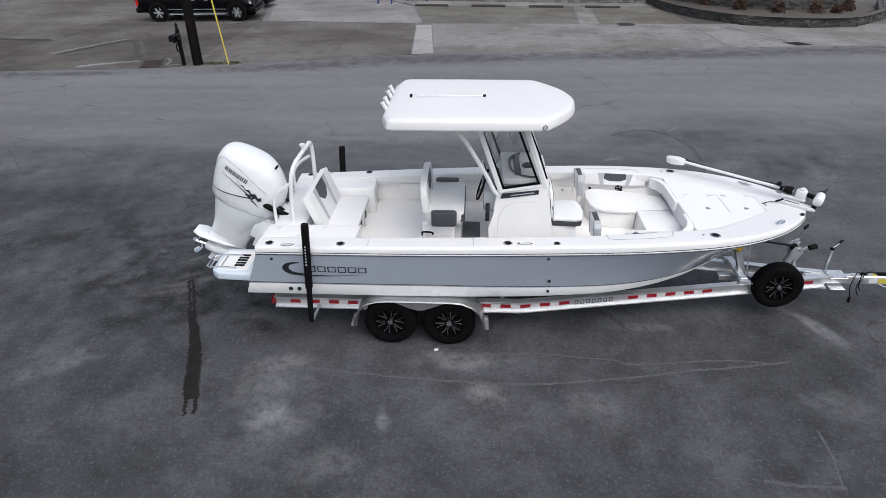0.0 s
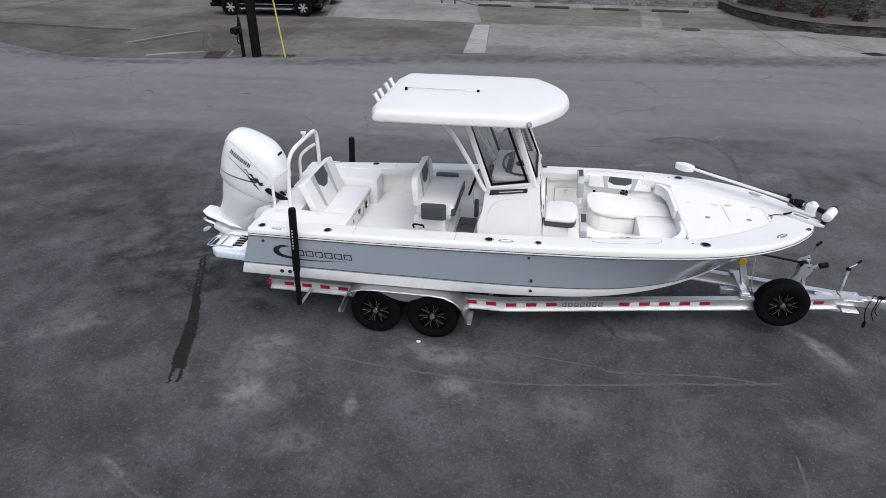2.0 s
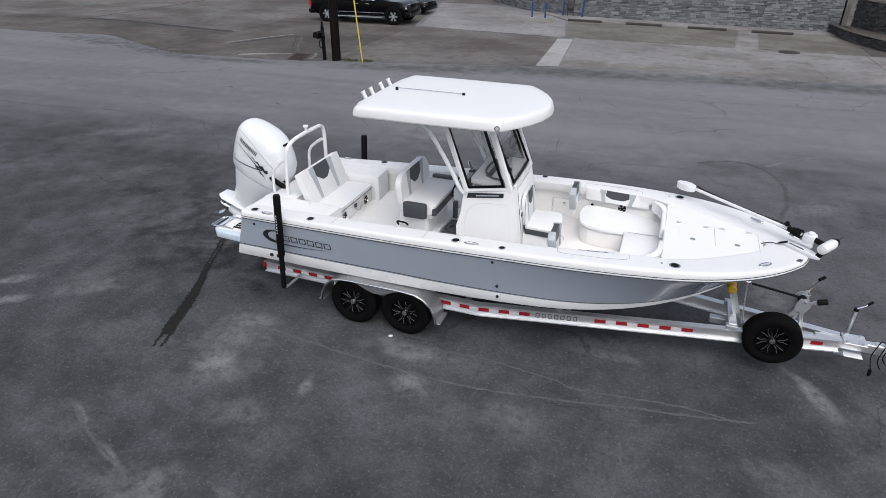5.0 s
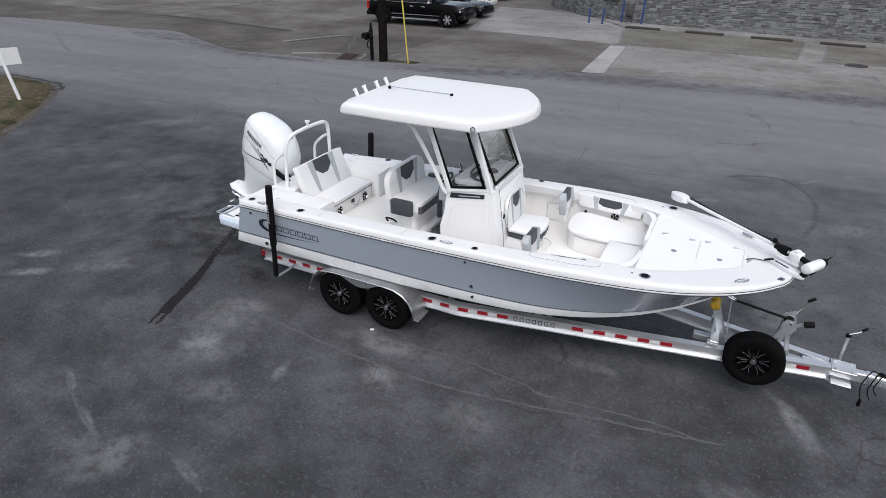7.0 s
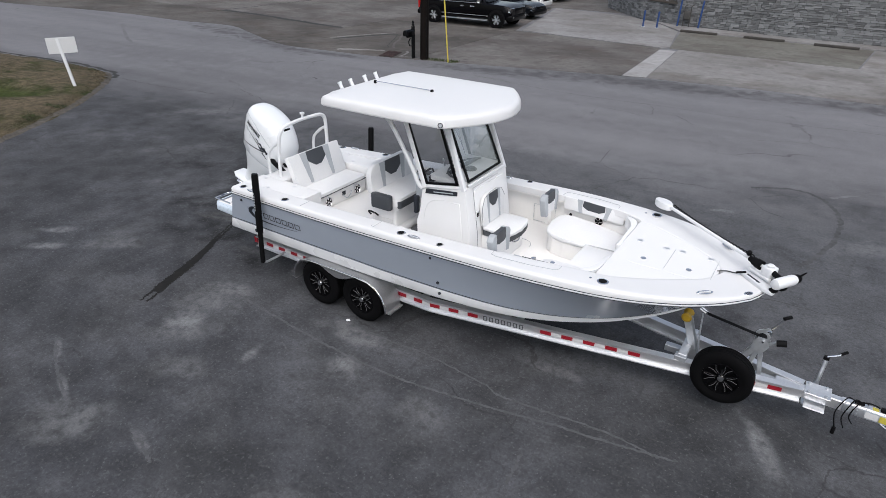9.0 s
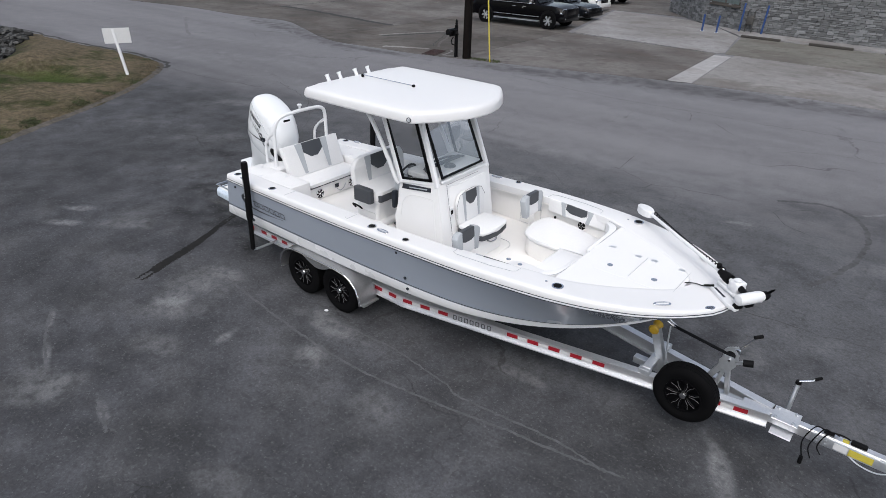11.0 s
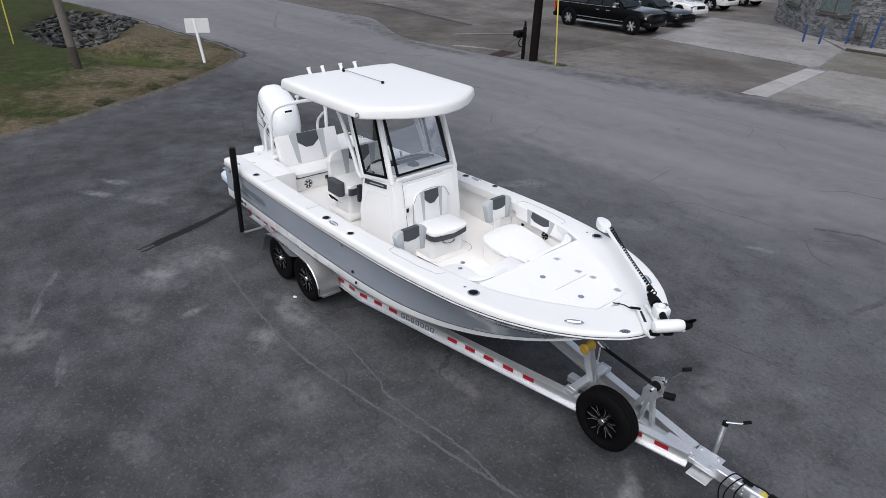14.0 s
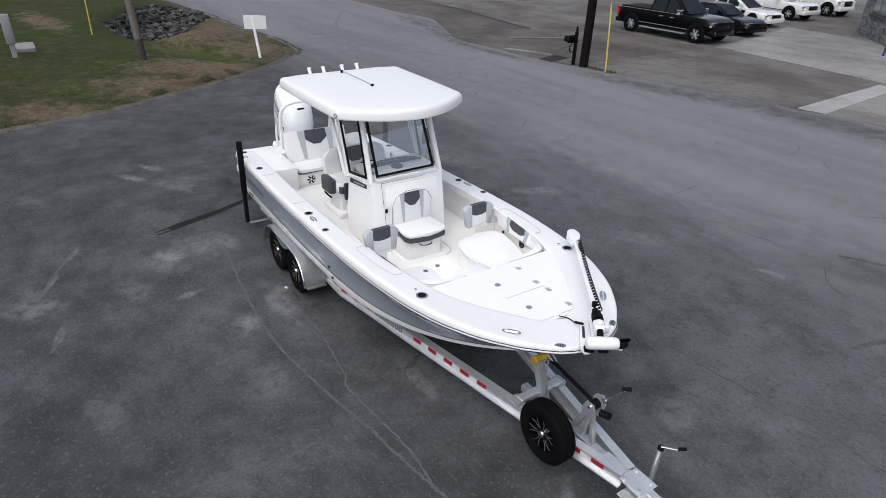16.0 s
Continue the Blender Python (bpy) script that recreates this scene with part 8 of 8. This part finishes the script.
# winch stand
winch = part("winch_stand", beam(B(), (5.56, 0, 0.50), (5.64, 0, 0.92), 0.05, 0.05, 0.006), "galv", trailer, "galvanised winch stand")
part("stand_brace", beam(B(), (5.72, 0, 0.52), (5.66, 0, 0.86), 0.05, 0.05, 0.004), "galv", winch)
for s in (-1, 1):
    part("winch_plate", slab(B(), [(5.56, 0.88), (5.68, 0.84), (5.74, 0.96), (5.70, 1.06), (5.60, 1.06), (5.56, 0.98)], -0.004, 0.004, 0, 1, facing((0, s * 0.06, 0), (1, 0, 0), (0, 0, 1))), "galv", winch, "", 0)
    part("stand_leg", beam(B(), (5.42, s * 0.05, 0.52), (5.60, s * 0.05, 0.90), 0.01, 0.055, 0.002), "galv", winch)
    part("winch_bolt", rod(B(), (5.66, s * 0.06, 1.02), (5.66, s * 0.09, 1.02), 0.014, 8), "chrome", winch)
part("pinion", rod(B(), (5.70, 0.07, 1.06), (5.70, 0.10, 1.06), 0.03, 12), "chrome", winch)
part("ratchet", beam(B(), (5.60, 0.075, 1.07), (5.70, 0.075, 1.12), 0.012, 0.03, 0.003), "galv", winch)
part("winch_drum", rod(B(), (5.64, -0.06, 1.0), (5.64, 0.06, 1.0), 0.055, 16), "black", winch, "black strap wound on the drum")
part("winch_gear", rod(B(), (5.64, 0.075, 1.0), (5.64, 0.10, 1.0), 0.085, 20), "galv", winch)
part("winch_strap", beam(B(), (5.60, 0, 1.045), (4.98, 0, 1.13), 0.05, 0.008, 0), "black", winch, "black winch strap")
part("winch_crank", tube(B(), [(5.66, 0.10, 1.02), (5.71, 0.16, 1.07), (5.82, 0.22, 1.22)], 0.011, 6), "chrome", winch)
part("crank_grip", rod(B(), (5.80, 0.20, 1.24), (5.87, 0.26, 1.26), 0.022, 8), "black", winch)
part("v_arm", beam(B(), (5.66, 0, 0.92), (5.80, -0.03, 1.03), 0.05, 0.03, 0.004), "galv", winch)
part("rubber_pad", rod(B(), (5.80, -0.07, 1.05), (5.90, -0.05, 1.07), 0.04, 12), "black", winch)


# ---- parked vehicles ----
def road_wheel(parent, x, y, r, w, out, spokes=6, name="wheel"):
    """A car wheel with tyre, rim and spokes, its axle along y; out: 1 if the face looks to +y, else -1."""
    m = Matrix.Translation((x, y, r)) @ Euler((radians(-90 * out), 0, 0)).to_matrix().to_4x4()
    h = w / 2
    wheel = part(name, lathe(B(), [(r * 0.66, -h * 0.9), (r * 0.93, -h), (r, -h * 0.6), (r, h * 0.6), (r * 0.93, h), (r * 0.66, h * 0.9)], 24, m, False), "tyre", parent)
    part("rim", lathe(B(), [(r * 0.68, -h * 0.5), (r * 0.68, h * 0.8), (r * 0.62, h * 0.85), (r * 0.58, h * 0.35), (0.02, h * 0.3)], 24, m), "gloss_black", wheel)
    s = B()
    for k in range(spokes):
        a = math.tau * k / spokes
        q = m @ Matrix.Rotation(a, 4, "Z")
        for lean in (-9, 9):
            box(s, r * 0.12, r * 0.66, -r * 0.030, r * 0.030, h * 0.4, h * 0.78, 0.004, 1, q @ Matrix.Rotation(radians(lean), 4, "Z"))
    lathe(s, [(r * 0.16, h * 0.35), (r * 0.16, h * 0.75), (r * 0.08, h * 0.85)], 12, m)
    part("spokes", s, "galv", wheel)
    return wheel


def car(label, category, paint, at, turn, kind, size=1.0):
    """A parked car, its nose to +x. The shell is lofted from side profiles; glass, lamps, bumpers and wheels are parts."""
    root = thing(category.replace(" ", "_"), label, category, turn=pose(*at, 0, 0, turn) @ Matrix.Scale(size, 4))
    W, base, wr = dict(pickup=(2.0, 3.87, 0.41), sedan=(1.8, 2.7, 0.33), suv=(1.95, 2.85, 0.39))[kind]
    xr, xf = -base / 2, base / 2
    tail, nose = xr - (1.06 if kind == "pickup" else 0.95), xf + (0.82 if kind == "pickup" else 0.95)
    shoulder = dict(pickup=1.18, sedan=0.92, suv=1.08)[kind]
    sill = dict(pickup=0.40, sedan=0.26, suv=0.40)[kind]
    hood = dict(pickup=1.16, sedan=0.86, suv=1.06)[kind]
    hw = W / 2
    # lower body: cross sections along x
    rings = []
    for t in range(25):
        x = tail + (nose - tail) * t / 24
        e = min((x - tail) / 0.35, (nose - x) / 0.45, 1.0)
        w = hw * (0.86 + 0.14 * math.sqrt(max(e, 0)))
        top = shoulder if x < xf - 0.75 else hood - 0.10 * ((x - xf + 0.75) / 1.7) ** 2
        top -= 0.12 * (1 - min(e, 1)) ** 2
        low = sill + 0.10 * (1 - min(e, 1))
        rings.append([(x, -w * 0.93, low), (x, -w, low + 0.18), (x, -w, (low + top) / 2 + 0.05), (x, -w * 0.97, top - 0.06), (x, -w * 0.9, top), (x, 0, top + 0.03),
                      (x, w * 0.9, top), (x, w * 0.97, top - 0.06), (x, w, (low + top) / 2 + 0.05), (x, w, low + 0.18), (x, w * 0.93, low), (x, 0, low - 0.02)])
    b = B()
    loft(b, rings)
    body = part("body", b, paint, root)
    # cabin
    c0, c1 = dict(pickup=(xr + 0.95, xf - 0.65), sedan=(xr - 0.35, xf - 0.45), suv=(xr - 0.75, xf - 0.55))[kind]
    roof = dict(pickup=1.86, sedan=1.42, suv=1.72)[kind]
    back, front = dict(pickup=(0.12, 0.75), sedan=(0.7, 0.85), suv=(0.25, 0.7))[kind]
    quad = [(c0, shoulder - 0.03), (c0 + back, roof - 0.03), (c0 + back + 0.25, roof), (c1 - front - 0.2, roof), (c1 - front, roof - 0.04), (c1, shoulder - 0.05)]
    def cabin(inset, zlow, w0, w1):
        bb = B()
        left = [bb.verts.new((x, -(w0 + (w1 - w0) * (z - shoulder) / (roof - shoulder)), z)) for x, z in inset]
        right = [bb.verts.new((x, (w0 + (w1 - w0) * (z - shoulder) / (roof - shoulder)), z)) for x, z in inset]
        k = len(inset)
        faces = [bb.faces.new(left), bb.faces.new(right[::-1])]
        faces += [bb.faces.new((left[i], right[i], right[(i + 1) % k], left[(i + 1) % k])) for i in range(k)]
        bevelled(bb, faces, 0.04, 2)
        return bb
    part("cabin", cabin(quad, 0, hw * 0.92, hw * 0.74), paint, root)
    # side glass, screens
    mid = (c0 + c1) / 2 - 0.15
    for s in (-1, 1):
        def y_at(z):
            return s * (hw * 0.92 + (hw * 0.74 - hw * 0.92) * (z - shoulder) / (roof - shoulder) + 0.006)
        zt, zb = roof - 0.10, shoulder + 0.04
        lb, lt = c0 + 0.12, c0 + back + 0.16
        rb_, rt = c1 - 0.30, c1 - front - 0.10
        for (xa, xb), (xc, xd) in (((lb, mid - 0.04), (lt, mid - 0.04)), ((mid + 0.04, rb_), (mid + 0.04, rt))):
            p = B()
            p.faces.new([p.verts.new(v) for v in ((xa, y_at(zb), zb), (xb, y_at(zb), zb), (xd, y_at(zt), zt), (xc, y_at(zt), zt))])
            bmesh.ops.solidify(p, geom=p.faces[:], thickness=0.01)
            part("side_window", p, "car_glass", root)
        part("wing_mirror", box(B(), c1 - 0.42, c1 - 0.26, s * (hw + 0.02), s * (hw + 0.2), shoulder + 0.02, shoulder + 0.2, 0.03, 2), "chrome" if kind == "pickup" else paint, root)
        for xh in (mid - 0.25, (mid + c1) / 2 - 0.25):
            part("door_handle", box(B(), xh, xh + 0.2, s * (hw - 0.02), s * (hw + 0.03), shoulder - 0.2, shoulder - 0.16, 0.01, 1), "chrome" if kind == "pickup" else paint, root)
        part("body_moulding", box(B(), xr + 0.5, xf - 0.5, s * (hw - 0.01), s * (hw + 0.02), sill + 0.16, sill + 0.185, 0.006, 1), "chrome" if kind == "pickup" else "black", root)
        if kind == "pickup":
            part("belt_trim", box(B(), tail + 0.2, c1 - 0.3, s * (hw * 0.955), s * (hw * 0.985), shoulder - 0.015, shoulder + 0.01, 0.004, 1), "chrome", root)
            part("fog_lamp", lathe(B(), [(0.05, 0), (0.05, 0.02), (0.02, 0.03)], 12, facing((nose + 0.05, s * hw * 0.75, sill + 0.16), (0, 1, 0), (0, 0, 1))), "chrome", root)
            part("running_board", box(B(), xr + 0.6, xf - 0.6, s * (hw - 0.08), s * (hw + 0.08), sill - 0.06, sill - 0.03, 0.012, 2), "galv", root)
        part("headlight", box(B(), nose - 0.42, nose - 0.06, s * (hw * 0.55), s * (hw * 0.93), hood - 0.36, hood - 0.16, 0.04, 2), "chrome", root)
        part("tail_lamp", box(B(), tail - 0.01, tail + 0.12, s * hw * 0.74, s * hw * 0.9, shoulder - 0.45, shoulder - 0.08, 0.02, 2), "lamp_red", root)
        for x in (xr, xf):
            part("wheel_arch", lathe(B(), [(wr * 1.18, -0.03), (wr * 1.18, 0.0), (0.02, 0.0)], 24, Matrix.Translation((x, s * (hw + 0.004), wr + 0.03)) @ Euler((radians(-90 * s), 0, 0)).to_matrix().to_4x4()), "black", root)
            road_wheel(root, x, s * (hw - 0.08), wr, 0.26, s)
    def screen(name, x0, z0, x1, z1):
        p = B()
        nx = 0.014 if x0 > x1 else -0.014
        p.faces.new([p.verts.new(v) for v in ((x0 + nx, -hw * 0.78, z0), (x0 + nx, hw * 0.78, z0), (x1 + nx, hw * 0.66, z1), (x1 + nx, -hw * 0.66, z1))])
        bmesh.ops.solidify(p, geom=p.faces[:], thickness=0.01)
        part(name, p, "car_glass", root)
    screen("windscreen", c1 - 0.06, shoulder + 0.04, c1 - front + 0.04, roof - 0.07)
    screen("rear_window", c0 + 0.02, shoulder + 0.06, c0 + back - 0.02, roof - 0.09)
    part("grille", box(B(), nose - 0.12, nose + 0.01, -hw * 0.5, hw * 0.5, hood - 0.5, hood - 0.16, 0.03, 2), "gloss_black", root)
    part("front_bumper", box(B(), nose - 0.35, nose + 0.06, -hw * 0.93, hw * 0.93, sill - 0.02, sill + 0.26, 0.06, 2), "gloss_black" if paint != "car_white" else paint, root)
    part("rear_bumper", box(B(), tail - 0.08, tail + 0.25, -hw * 0.93, hw * 0.93, sill, sill + 0.22, 0.05, 2), "gloss_black" if paint != "car_white" else paint, root)
    if kind == "pickup":
        part("bed_cover", box(B(), tail + 0.15, c0 - 0.05, -hw * 0.82, hw * 0.82, shoulder + 0.0, shoulder + 0.05, 0.015, 1), "black", root)
    return root


car("black crew-cab pickup truck with chrome trim parked on concrete", "pickup truck", "car_black", (-14.5, 27.15, 0.012), 2.5, "pickup", 1.105)
car("dark grey hatchback parked beyond the black pickup", "car", "car_grey", (-14.6, 31.6, 0.012), -2, "sedan", 1.1)
car("white sedan in the row of parked cars", "car", "car_white", (-16.4, 36.5, 0.012), -2, "sedan", 1.1)
car("white sport utility vehicle in the parked row", "suv", "car_white", (-17.3, 42.3, 0.012), -2, "suv", 1.1)
car("white and black pickup at the end of the parked row", "pickup truck", "car_white", (-18.0, 47.7, 0.012), -2, "pickup", 1.1)
